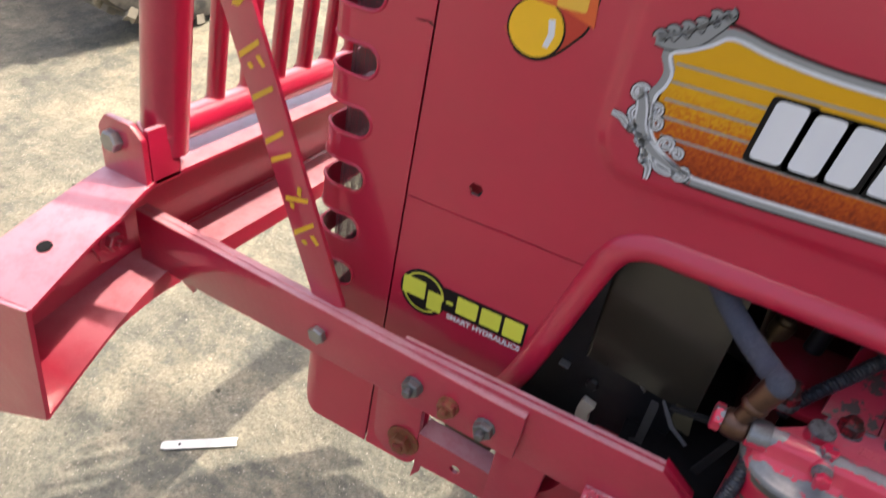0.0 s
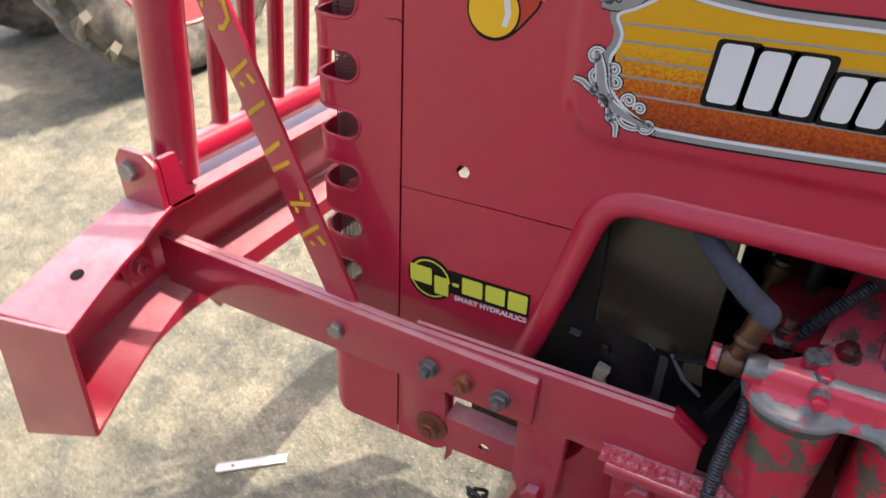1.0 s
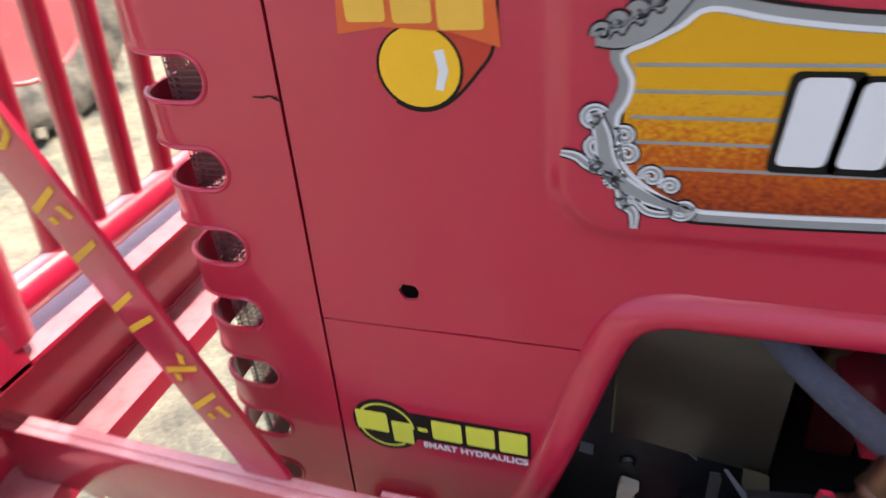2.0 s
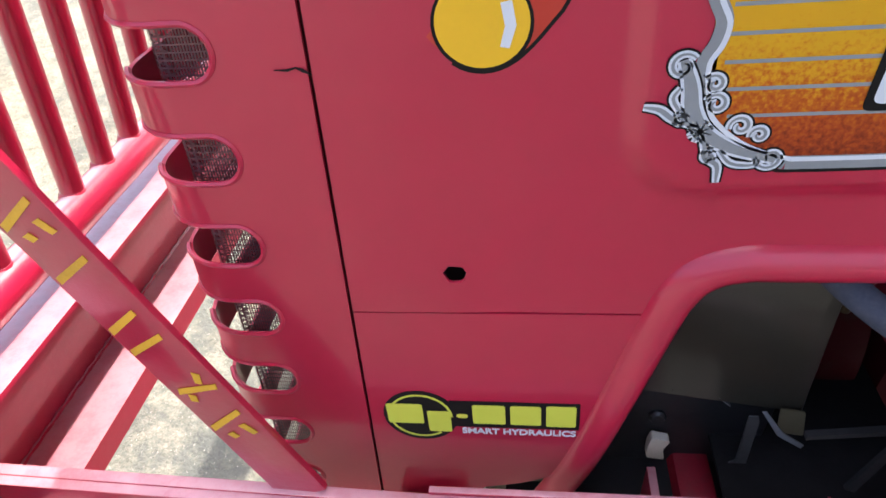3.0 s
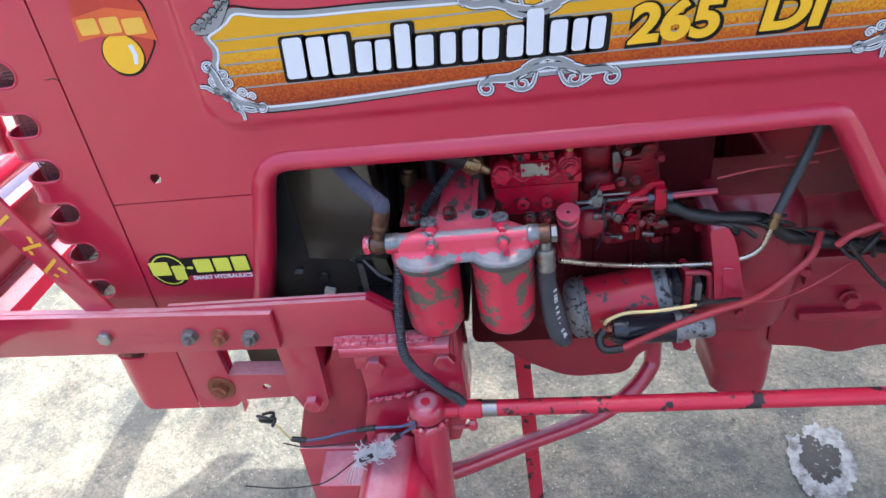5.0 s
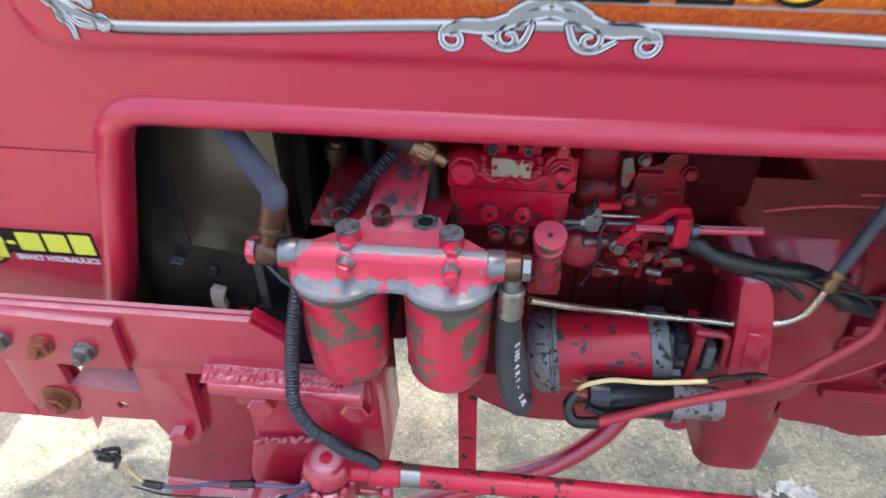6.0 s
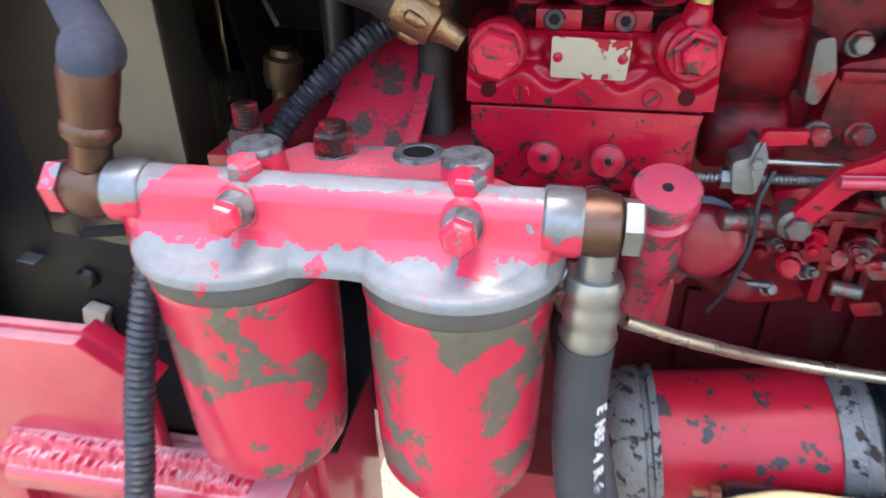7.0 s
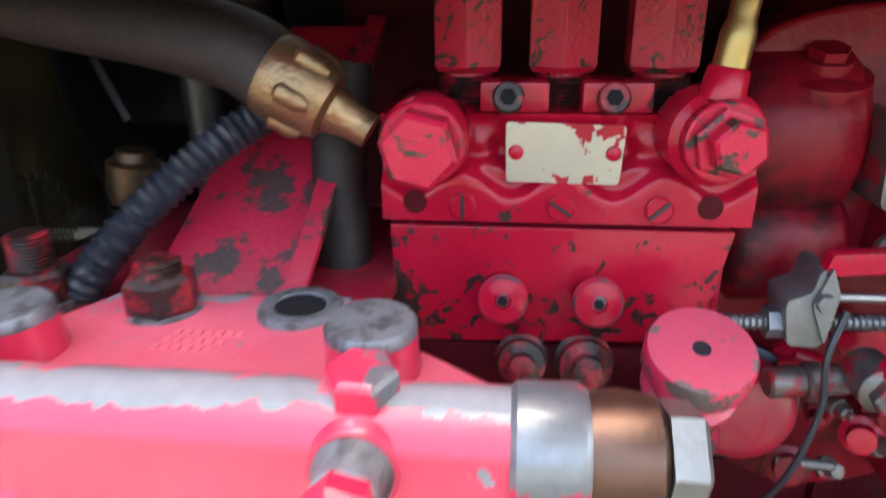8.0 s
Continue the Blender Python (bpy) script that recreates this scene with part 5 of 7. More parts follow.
    lathe(bm, [(0.0, 0.0095), (0.003, 0.0118), (0.007, 0.0118), (0.009, 0.0105), (0.011, 0.0108), (0.030, 0.0118), (0.033, 0.0108)], p + d * 0.012, d, 22)
    part("crimp_sleeve", bm, copper, un, "oxidised copper crimp sleeve")
    bm = bmesh.new()
    tube(bm, [p + d * 0.042, p + d * 0.050, (0.3960, -0.037, 1.0265), (0.3655, -0.003, 1.0335), (0.3365, 0.024, 1.0505), (0.308, 0.047, 1.075), (0.283, 0.072, 1.115)], 0.0109, 18)
    part("woven_hose", bm, braid, un, "dusty blue-black woven fuel hose")
    # right union and looping black hose
    bm = bmesh.new()
    lathe(bm, [(0, 0.0095), (0.002, 0.0125), (0.010, 0.0135), (0.017, 0.0125), (0.019, 0.0095)], (0.589, -0.0535, 0.9705), (1, 0, 0), 22)
    un = part("banjo_union", bm, copper, tractor, "oxidised copper banjo union")
    bm = bmesh.new()
    hexbolt(bm, (0.608, -0.0535, 0.9705), (1, 0, 0), 0.0205, 0.0075, up=(0, 0.3, 1))
    part("union_bolt", bm, zinc, un, "bright hexagon banjo bolt", smooth=False)
    bm = bmesh.new()
    lathe(bm, [(0, 0.0082), (0.016, 0.0078)], (0.6000, -0.0535, 0.962), (0.0, 0, -1), 18)
    part("union_neck", bm, zinc, un)
    bm = bmesh.new()
    crimp(bm, (0.6000, -0.0535, 0.948), (0.6000, -0.0535, 0.912), 0.0118)
    part("crimp_sleeve", bm, zinc, un, "bright zinc crimp sleeve with ribs")
    path = [(0.6000, -0.0535, 0.914), (0.6000, -0.0535, 0.888), (0.602, -0.056, 0.850), (0.608, -0.061, 0.815), (0.617, -0.058, 0.791), (0.620, -0.040, 0.783), (0.613, -0.012, 0.805), (0.602, 0.004, 0.850), (0.597, 0.008, 0.875), (0.600, 0.006, 0.890)]
    bm = bmesh.new()
    tube(bm, path, 0.0122, 20)
    hose = part("rubber_hose", bm, rubber, un, "black looping rubber fuel hose with white print")
    bm = bmesh.new()
    crimp(bm, (0.602, 0.006, 0.886), (0.590, 0.002, 0.908), 0.0105)
    part("crimp_sleeve", bm, zinc, un, "bright zinc crimp sleeve with ribs")
    bm = bmesh.new()
    cyl(bm, (0.590, 0.002, 0.907), (0.580, 0.004, 0.925), 0.0065)
    part("union_neck", bm, zinc, un)
    # print on the hose
    sp = smooth_path(path, 8)
    word = "EN854 R6 - SAE"
    a = 9
    s, idx = 0.0, a
    for ch in word:
        if ch != " ":
            pnt = sp[idx]
            nxt = sp[min(idx + 1, len(sp) - 1)]
            d = (nxt - pnt).normalized()
            out = (V((0.75, -0.65, 0.25)) - d * V((0.75, -0.65, 0.25)).dot(d)).normalized()
            up = out.cross(d).normalized()
            me = text_mesh(ch, 0.0090, white_vinyl, 0.00012, 0.95, 0, 0.0003)
            ob = part("hose_print", me, None, hose)
            mm = Matrix((d, up, out)).transposed().to_4x4()
            mm.translation = pnt + out * 0.01225 - up * 0.0025
            ob.matrix_basis = mm
        s += 0.0062
        while idx < len(sp) - 2 and (sp[idx] - sp[a]).length < 0.0 + s and idx - a < 60:
            if sum((sp[i + 1] - sp[i]).length for i in range(a, idx)) >= s:
                break
            idx += 1
    for ob in tractor.children:
        if ob.name.startswith("banjo_union"):
            ob.location = (-0.0005, -0.0120, 0.0045) if ob == un else (-0.0085, -0.0120, 0.0045)
    # large oily hose with brass end running to the pump
    bm = bmesh.new()
    tube(bm, [(0.505, 0.032, 1.034), (0.488, 0.036, 1.043), (0.455, 0.046, 1.050), (0.41, 0.058, 1.056), (0.36, 0.07, 1.066), (0.30, 0.09, 1.085)], 0.0135, 18)
    oh = part("oily_hose", bm, oily_hose, tractor, "thick oily brown-black hose with brass end")
    bm = bmesh.new()
    p, q = V((0.500, 0.031, 1.037)), V((0.5265, 0.030, 1.0215))
    d = (q - p).normalized()
    lathe(bm, [(0, 0.0130), (0.003, 0.0140), (0.015, 0.0132), (0.021, 0.0112), (0.0225, 0.0080), (0.029, 0.0060), (0.036, 0.0056)], p, d, 20)
    part("hose_nut", bm, brass, oh, "greasy brass swaged nut")
    for k in range(6):
        t = 2 * math.pi * k / 6
        o = frame_of(d) @ V((0.0120 * math.cos(t), 0.0120 * math.sin(t), 0.0))
        bm = bmesh.new()
        lathe(bm, [(0.006, 0.0015), (0.008, 0.0034), (0.015, 0.0032), (0.018, 0.0015)], p + o, d, 10)
        part("nut_rib", bm, brass, oh)
    oh.location = (0.0, -0.0060, 0.0040)
    # upright dark hose behind the filter
    bm = bmesh.new()
    tube(bm, [(0.514, 0.062, 1.040), (0.512, 0.055, 1.00), (0.514, 0.050, 0.95), (0.524, 0.05, 0.90), (0.54, 0.05, 0.85)], 0.0105, 16)
    part("return_hose", bm, oily_hose, tractor, "dark upright hose behind the filter")
    # corrugated conduit behind the filter head
    bm = bmesh.new()
    tube(bm, [(0.424, 0.008, 0.950), (0.433, 0.010, 0.972), (0.447, 0.018, 0.990), (0.463, 0.030, 1.006), (0.483, 0.050, 1.021), (0.515, 0.075, 1.034)], 0.0064, 14, ridge=0.0009, pitch=0.0036)
    part("corrugated_conduit", bm, conduit_mat, tractor, "black corrugated cable conduit")
    # conduit in front of the bowls
    bm = bmesh.new()
    tube(bm, [(0.400, -0.045, 0.960), (0.403, -0.075, 0.938), (0.397, -0.092, 0.893), (0.395, -0.106, 0.852), (0.397, -0.118, 0.824), (0.411, -0.120, 0.790), (0.424, -0.116, 0.770), (0.440, -0.106, 0.735), (0.455, -0.092, 0.705), (0.463, -0.086, 0.682), (0.466, -0.080, 0.655)], 0.0066, 14, ridge=0.0007, pitch=0.0036)
    part("corrugated_conduit", bm, conduit_mat, tractor, "black corrugated conduit hanging before the bowls")


build_hoses()


# ---- injection pump ----
def build_pump():
    bm = bmesh.new()
    box(bm, (0.532, 0.050, 0.900), (0.652, 0.135, 0.986), 0.003)
    body = part("injection_pump", bm, pump_red, tractor, "red in-line injection pump with worn name plate", angle=30)
    # side cover
    bm = bmesh.new()
    prism(bm, [(0.5325, 0.983), (0.652, 0.983), (0.644, 0.940), (0.5345, 0.936)], 0.0445, 0.050, bev=0.0015)
    part("side_cover", bm, cover_red, body, "red side cover with black oily stains", angle=30)
    # gallery body with waves cast into it
    bm = bmesh.new()
    xs = np.linspace(0.531, 0.655, 95)
    zs = np.linspace(0.986, 1.0222, 32)
    cols = []
    for x in xs:
        col = []
        for z in zs:
            dip = 0.0
            for c in (0.5585, 0.5755, 0.5925, 0.6095, 0.6265):
                low = c in (0.5755, 0.6095)
                zc = 0.9965 if not low else 1.010
                d = math.hypot((x - c) / 0.0062, (z - zc) / 0.0060)
                dip += 0.0045 * math.exp(-d ** 4) * (0.0 if not low else 1.0)
            wave = 0.0042 / (1 + math.exp(((z - 0.9995) - 0.0044 * math.cos((x - 0.5585) / 0.034 * 2 * math.pi)) / 0.0007))
            for c in (0.5635, 0.6215):          # cast pockets beside the plate
                d = max(abs(x - c) / 0.0085, abs(z - 1.0135) / 0.0075)
                dip += 0.0034 / (1 + math.exp((d - 1) / 0.09)) - 0.0016 * math.exp(-(((x - c) / 0.004) ** 2 + ((z - 1.012) / 0.003) ** 2))
            wave += 0.0010 / (1 + math.exp(-(z - 1.0205) / 0.0004))
            col.append(bm.verts.new((x, 0.0455 - wave + dip, z)))
        col.append(bm.verts.new((x, 0.060, 1.0228)))
        col.append(bm.verts.new((x, 0.125, 1.0228)))
        cols.append(col)
    for a, b in zip(cols, cols[1:]):
        for i in range(len(a) - 1):
            bm.faces.new((a[i], b[i], b[i + 1], a[i + 1]))
    for c in (cols[0], cols[-1]):
        bm.faces.new(c + [bm.verts.new((c[0].co.x, 0.125, 0.986))])
    part("gallery", bm, pump_red, body, "cast red gallery with wavy relief", angle=60)
    bm = bmesh.new()
    prism(bm, rounded([(0.5735, 1.0005), (0.6105, 1.0000), (0.6115, 1.0195), (0.5730, 1.0205)], 0.0015, 3), 0.0405, 0.0416)
    npl = part("name_plate", bm, worn_white, body, "small whitish name plate with red paint left on it", smooth=False)
    for x, z in ((0.5765, 1.0105), (0.6080, 1.0105)):
        bm = bmesh.new()
        lathe(bm, [(0, 0.0026), (0.0008, 0.0024), (0.0014, 0.0012)], (x, 0.0405, z), (0, -1, 0), 12)
        part("rivet", bm, pump_red, npl)
    # slotted screws under the plate
    for k, x in enumerate((0.5590, 0.5920, 0.6245)):
        bm = bmesh.new()
        lathe(bm, [(0, 0.0047), (0.0016, 0.0047), (0.0022, 0.0040)], (x, 0.0418, 0.9915), (0, -1, 0), 20)
        sc = part("slotted_screw", bm, pump_red, body)
        # black bar laid in as the dark of the slot
        bm = bmesh.new()
        box(bm, (-0.0043, -0.0001, -0.0006), (0.0043, 0.0012, 0.0006), 0, Matrix.Translation((x, 0.0392, 0.9915)) @ Matrix.Rotation((1.55, 0.6, -0.75)[k], 4, "Y"))
        part("screw_slot", bm, black_sheet, sc, smooth=False)
    # dark discs stand for the shade inside two blind holes
    for x in (0.5425, 0.641):
        bm = bmesh.new()
        lathe(bm, [(0, 0.0042), (0.0006, 0.0042)], (x, 0.0418, 0.9925), (0, -1, 0), 16)
        part("blind_hole_dark", bm, shade_red, body)
    # delivery valve holders with clamps
    for x in (0.559, 0.592, 0.626):
        bm = bmesh.new()
        lathe(bm, [(0, 0.0098), (0.010, 0.0095), (0.0105, 0.0085), (0.0125, 0.0085), (0.013, 0.0095)], (x, 0.070, 1.0210), (0, 0, 1), 22)
        lathe(bm, [(0.0125, 0.0118), (0.0145, 0.0132), (0.036, 0.0132), (0.040, 0.0120), (0.048, 0.0085), (0.070, 0.0075)], (x, 0.070, 1.0210), (0, 0, 1), 6, up=(1, 0.0, 0), square=6)
        part("valve_holder", bm, hex_red, body, "red hexagonal delivery valve holder", smooth=False)
        bm = bmesh.new()
        for q in range(7):
            lathe(bm, [(0.0, 0.0100), (0.0007, 0.0107), (0.0014, 0.0100)], (x, 0.070, 1.0222 + 0.0014 * q), (0, 0, 1), 20)
        part("holder_thread", bm, oily_red, body)
        bm = bmesh.new()
        tube(bm, [(x, 0.070, 1.095), (x, 0.070, 1.12), (x + 0.01, 0.085, 1.15), (x + 0.05, 0.12, 1.18), (x + 0.10, 0.16, 1.19)], 0.0033, 8)
        part("injector_pipe", bm, rod_steel, body, "thin steel injector pipe")
    for x in (0.5755, 0.6090):
        bm = bmesh.new()
        box(bm, (x - 0.0115, 0.047, 1.0222), (x + 0.0115, 0.070, 1.0322), 0.0015)
        part("valve_clamp", bm, pump_red, body)
        bm = bmesh.new()
        lathe(bm, [(0, 0.0052), (0.0055, 0.0052), (0.0062, 0.0045)], (x - 0.002, 0.047, 1.0268), (0, -1, 0.25), 16)
        cs = part("cap_screw", bm, oily_red, body, "greasy socket cap screw")
        # black hexagon stands for the shade in the socket
        bm = bmesh.new()
        lathe(bm, [(0.0058, 0.0028), (0.0066, 0.0028)], (x - 0.002, 0.047, 1.0268), (0, -1, 0.25), 6, square=6)
        part("socket", bm, greasy_black, cs)
    # banjo bolts
    bm = bmesh.new()
    lathe(bm, [(0, 0.0130), (0.003, 0.0142), (0.020, 0.0142), (0.022, 0.0130)], (0.5475, 0.048, 1.0160), (0, -1, 0), 26)
    bj = part("inlet_union", bm, pump_red, body)
    bm = bmesh.new()
    hexbolt(bm, (0.5475, 0.026, 1.0160), (0, -1, 0.0), 0.0212, 0.0105, 0.0130, up=(0.25, 0, 1))
    part("banjo_bolt", bm, hex_red, bj, "worn red hexagon banjo bolt", smooth=False)
    bm = bmesh.new()
    lathe(bm, [(0, 0.0150), (0.004, 0.0155), (0.016, 0.0150), (0.018, 0.0125), (0.022, 0.0122)], (0.6360, 0.050, 1.0170), (0.10, -1, 0), 26)
    bj = part("return_union", bm, pump_red, body)
    bm = bmesh.new()
    hexbolt(bm, (0.6380, 0.0285, 1.0175), (0.10, -1, 0), 0.0190, 0.0040, 0.0125, up=(0.3, 0, 1))
    hexbolt(bm, (0.6387, 0.0225, 1.0178), (0.10, -1, 0), 0.0145, 0.0075, up=(0.3, 0, 1))
    part("banjo_bolt", bm, hex_red, bj, "red hexagon banjo bolt", smooth=False)
    bm = bmesh.new()
    cyl(bm, (0.6375, 0.036, 1.028), (0.6390, 0.036, 1.0385), 0.0072, 0.0062, bev=0.001)
    part("union_neck", bm, pump_red, bj)
    bm = bmesh.new()
    tube(bm, [(0.6388, 0.036, 1.037), (0.6415, 0.037, 1.060), (0.645, 0.042, 1.085), (0.65, 0.06, 1.13)], lambda s: 0.0042 if s > 0.014 else 0.0052, 14)
    part("return_pipe", bm, pipe_gold, bj, "yellow passivated steel return pipe")
    # bleed plugs in the cover
    for x in (0.5735, 0.6065):
        bm = bmesh.new()
        lathe(bm, [(0, 0.0082), (0.002, 0.0088), (0.008, 0.0086), (0.0105, 0.0078), (0.0112, 0.0030), (0.0090, 0.0022)], (x, 0.0445, 0.9570), (0, -1, 0.22), 22)
        pl = part("cover_plug", bm, pump_red, body)
        bm = bmesh.new()
        lathe(bm, [(0.0076, 0.0089), (0.0092, 0.0088), (0.0106, 0.0080), (0.0100, 0.0076)], (x, 0.0445, 0.9570), (0, -1, 0.22), 22)
        part("worn_chamfer", bm, bolt_red, pl, "edge worn to bare metal")
        # socket's dark inside drawn by a black hexagon
        bm = bmesh.new()
        lathe(bm, [(0.0112, 0.0020), (0.0118, 0.0020)], (x, 0.0445, 0.9570), (0, -1, 0.22), 6, square=6)
        part("socket", bm, greasy_black, pl)
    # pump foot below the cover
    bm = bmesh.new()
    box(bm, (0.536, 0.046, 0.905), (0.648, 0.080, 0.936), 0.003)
    part("cam_housing", bm, shade_red, body, angle=30)
    for x, r in ((0.581, 0.010), (0.604, 0.011)):
        bm = bmesh.new()
        lathe(bm, [(0, r * 0.85), (0.002, r), (0.006, r), (0.007, r * 0.72), (0.009, r * 0.72), (0.010, r * 0.9), (0.014, r * 0.86), (0.015, r * 0.5), (0.022, r * 0.5), (0.0225, r * 0.3)], (x, 0.048, 0.930), (0, -0.9, 0.25), 18)
        part("feed_union", bm, oily_red, body, "greasy dark union below the cover")
    # hand primer
    ax = V((-0.02, -0.42, 0.92)).normalized()
    top = V((0.634, 0.000, 0.9635))
    bm = bmesh.new()
    lathe(bm, [(-0.110, 0.0145), (-0.060, 0.0145), (-0.058, 0.0155), (-0.045, 0.0150), (-0.038, 0.0130), (-0.026, 0.0128), (-0.022, 0.0150), (-0.0195, 0.0152), (-0.0175, 0.0128), (-0.0125, 0.0120), (-0.0105, 0.0150), (-0.0090, 0.0166), (-0.0015, 0.0167), (0.0, 0.0158)], top, ax, 36)
    kn = part("hand_primer", bm, knob_red, tractor, "round red hand primer knob with chipped rim")
    # thin black disc drawn as the dark of the knob's hole
    bm = bmesh.new()
    lathe(bm, [(-0.0005, 0.0028), (0.0002, 0.0028)], top, ax, 14)
    part("knob_hole_dark", bm, black_sheet, kn)
    bm = bmesh.new()
    box(bm, (0.618, 0.030, 0.858), (0.654, 0.070, 0.895), 0.006)
    part("feed_pump_body", bm, engine_red, kn, angle=40)
    body.location = (0.0005, -0.0060, 0.0040)


def build_governor():
    """Governor housing, levers and linkage behind the pump."""
    bm = bmesh.new()
    prism(bm, rounded([(0.655, 0.880), (0.656, 1.05), (0.700, 1.062), (0.762, 1.050), (0.768, 0.985), (0.764, 0.905), (0.750, 0.862), (0.700, 0.850)], 0.02, 4), 0.074, 0.15, bev=0.010, seg=3)
    gov = part("governor_housing", bm, gov_red, tractor, "greasy dark red governor housing", angle=50)
    bm = bmesh.new()
    cyl(bm, (0.655, 0.088, 1.012), (0.700, 0.088, 1.013), 0.034, n=36, bev=0.006)
    cyl(bm, (0.659, 0.082, 0.968), (0.703, 0.082, 0.970), 0.024, n=30, bev=0.005)
    part("barrel_cover", bm, gov_red, gov, angle=50)
    bm = bmesh.new()
    prism(bm, rounded([(0.698, 1.024), (0.706, 1.026), (0.711, 1.008), (0.706, 0.992), (0.700, 0.994)], 0.003, 3), 0.046, 0.075, bev=0.002)
    part("alloy_flange", bm, oily_metal, gov, "worn alloy flange edge")
    bm = bmesh.new()
    prism(bm, rounded([(0.711, 0.966), (0.714, 1.012), (0.736, 1.016), (0.740, 1.028), (0.757, 1.030), (0.765, 0.972), (0.750, 0.958)], 0.005, 3), 0.052, 0.08, bev=0.004, seg=3)
    box(bm, (0.714, 0.046, 1.004), (0.738, 0.06, 1.010), 0.002)
    box(bm, (0.742, 0.047, 0.984), (0.756, 0.06, 0.990), 0.003)
    part("governor_cover", bm, gov_red, gov, angle=50)
    bm = bmesh.new()
    for x0, x1, z0, z1, y0 in ((0.725, 0.775, 0.920, 0.930, 0.058), (0.720, 0.770, 0.902, 0.908, 0.060), (0.735, 0.742, 0.870, 0.925, 0.056), (0.752, 0.758, 0.862, 0.915, 0.060), (0.762, 0.768, 0.870, 0.935, 0.062)):
        box(bm, (x0, y0, z0), (x1, 0.09, z1), 0.002)
    part("casting_ribs", bm, gov_red, gov, angle=50)
    bm = bmesh.new()
    lathe(bm, [(0, 0.0165), (0.003, 0.0175), (0.007, 0.0165), (0.008, 0.0145), (0.0085, 0.009), (0.0125, 0.0085)], (0.684, 0.074, 1.030), (0.0, -0.35, 1), 30)
    lathe(bm, [(0.012, 0.007), (0.016, 0.007)], (0.684, 0.074, 1.030), (0.0, -0.35, 1), 6, square=6)
    part("oil_filler", bm, gov_red, gov, "round oily red filler plug")
    # stop screw with clamp
    bm = bmesh.new()
    cyl(bm, (0.648, 0.036, 0.9545), (0.722, 0.036, 0.9570), 0.0026, n=12)
    n = 34
    for i in range(n):
        x = 0.649 + 0.072 * i / n
        lathe(bm, [(0, 0.0027), (0.0005, 0.0033), (0.0010, 0.0027)], (x, 0.036, 0.9545 + 0.0025 * i / n), (1, 0, 0.03), 10)
    sc = part("stop_screw", bm, old_zinc, gov, "threaded stop screw, dull steel")
    bm = bmesh.new()
    lathe(bm, [(0, 0.0058), (0.0055, 0.0058)], (0.6655, 0.036, 0.9552), (1, 0, 0.03), 6, square=6)
    part("lock_nut", bm, old_zinc, sc, smooth=False)
    bm = bmesh.new()
    prism(bm, rounded([(0.671, 0.950), (0.682, 0.950), (0.6845, 0.968), (0.681, 0.979), (0.677, 0.978), (0.676, 0.970), (0.668, 0.967)], 0.0025, 3), 0.028, 0.046, bev=0.0015)
    prism(bm, rounded([(0.676, 0.966), (0.682, 0.952), (0.684, 0.970), (0.680, 0.980)], 0.001, 2), 0.0262, 0.0278)
    part("screw_clamp", bm, old_zinc, sc, "worn forged clamp")
    bm = bmesh.new()
    hexbolt(bm, (0.679, 0.0262, 0.968), (0, -1, 0), 0.0056, 0.003)
    part("hex_bolt", bm, old_zinc, sc, smooth=False)
    bm = bmesh.new()
    prism(bm, rounded([(0.678, 0.976), (0.700, 0.978), (0.700, 0.985), (0.680, 0.984)], 0.001, 2), 0.028, 0.034, bev=0.0008)
    part("clamp_arm", bm, pump_red, sc)
    bm = bmesh.new()
    cyl(bm, (0.684, 0.034, 0.9665), (0.722, 0.036, 0.9655), 0.0018, n=10)
    part("steel_pin", bm, zinc, sc)
    # throttle lever
    bm = bmesh.new()
    prism(bm, rounded([(0.700, 0.942), (0.709, 0.936), (0.724, 0.956), (0.736, 0.963), (0.748, 0.979), (0.764, 0.980), (0.765, 0.988), (0.745, 0.988), (0.732, 0.974), (0.719, 0.969)], 0.004, 3), 0.022, 0.028, bev=0.001)
    box(bm, (0.7515, 0.012, 0.949), (0.7665, 0.028, 0.982), 0.002)
    lv = part("throttle_lever", bm, pump_red, gov, "bent red throttle lever")
    bm = bmesh.new()
    lathe(bm, [(-0.010, 0.0085), (0.006, 0.0085), (0.008, 0.006)], (0.704, 0.030, 0.936), (0, -1, 0), 20)
    hexbolt(bm, (0.704, 0.022, 0.936), (0, -1, 0), 0.011, 0.005)
    part("lever_pivot", bm, oily_metal, lv)
    bm = bmesh.new()
    cyl(bm, (0.716, 0.019, 0.9635), (0.778, 0.020, 0.9660), 0.0036, n=12)
    cyl(bm, (0.776, 0.020, 0.9658), (0.834, 0.021, 0.9675), 0.0046, n=12)
    part("throttle_rod", bm, bar_red, lv)
    for x in (0.7435, 0.768):
        bm = bmesh.new()
        lathe(bm, [(0, 0.0068), (0.0068, 0.0068)], (x, 0.0195, 0.9650), (1, 0.01, 0.03), 6, square=6)
        part("rod_nut", bm, blue_steel, lv, smooth=False)
    # round red cap in front, on a blue-grey ring painted as its edge shadow
    bm = bmesh.new()
    lathe(bm, [(0, 0.0262), (0.003, 0.0262), (0.004, 0.0240)], (0.668, 0.062, 0.906), (-0.15, -1, 0.10), 34)
    part("cap_shade_ring", bm, blue_steel, gov, "blue-grey ring standing for the shadow at the cap's edge")
    bm = bmesh.new()
    lathe(bm, [(0, 0.0225), (0.006, 0.0225), (0.010, 0.0205), (0.0125, 0.0150), (0.0130, 0.004)], (0.670, 0.060, 0.906), (-0.15, -1, 0.10), 34)
    part("round_cap", bm, engine_red, gov, "round dark red cap")
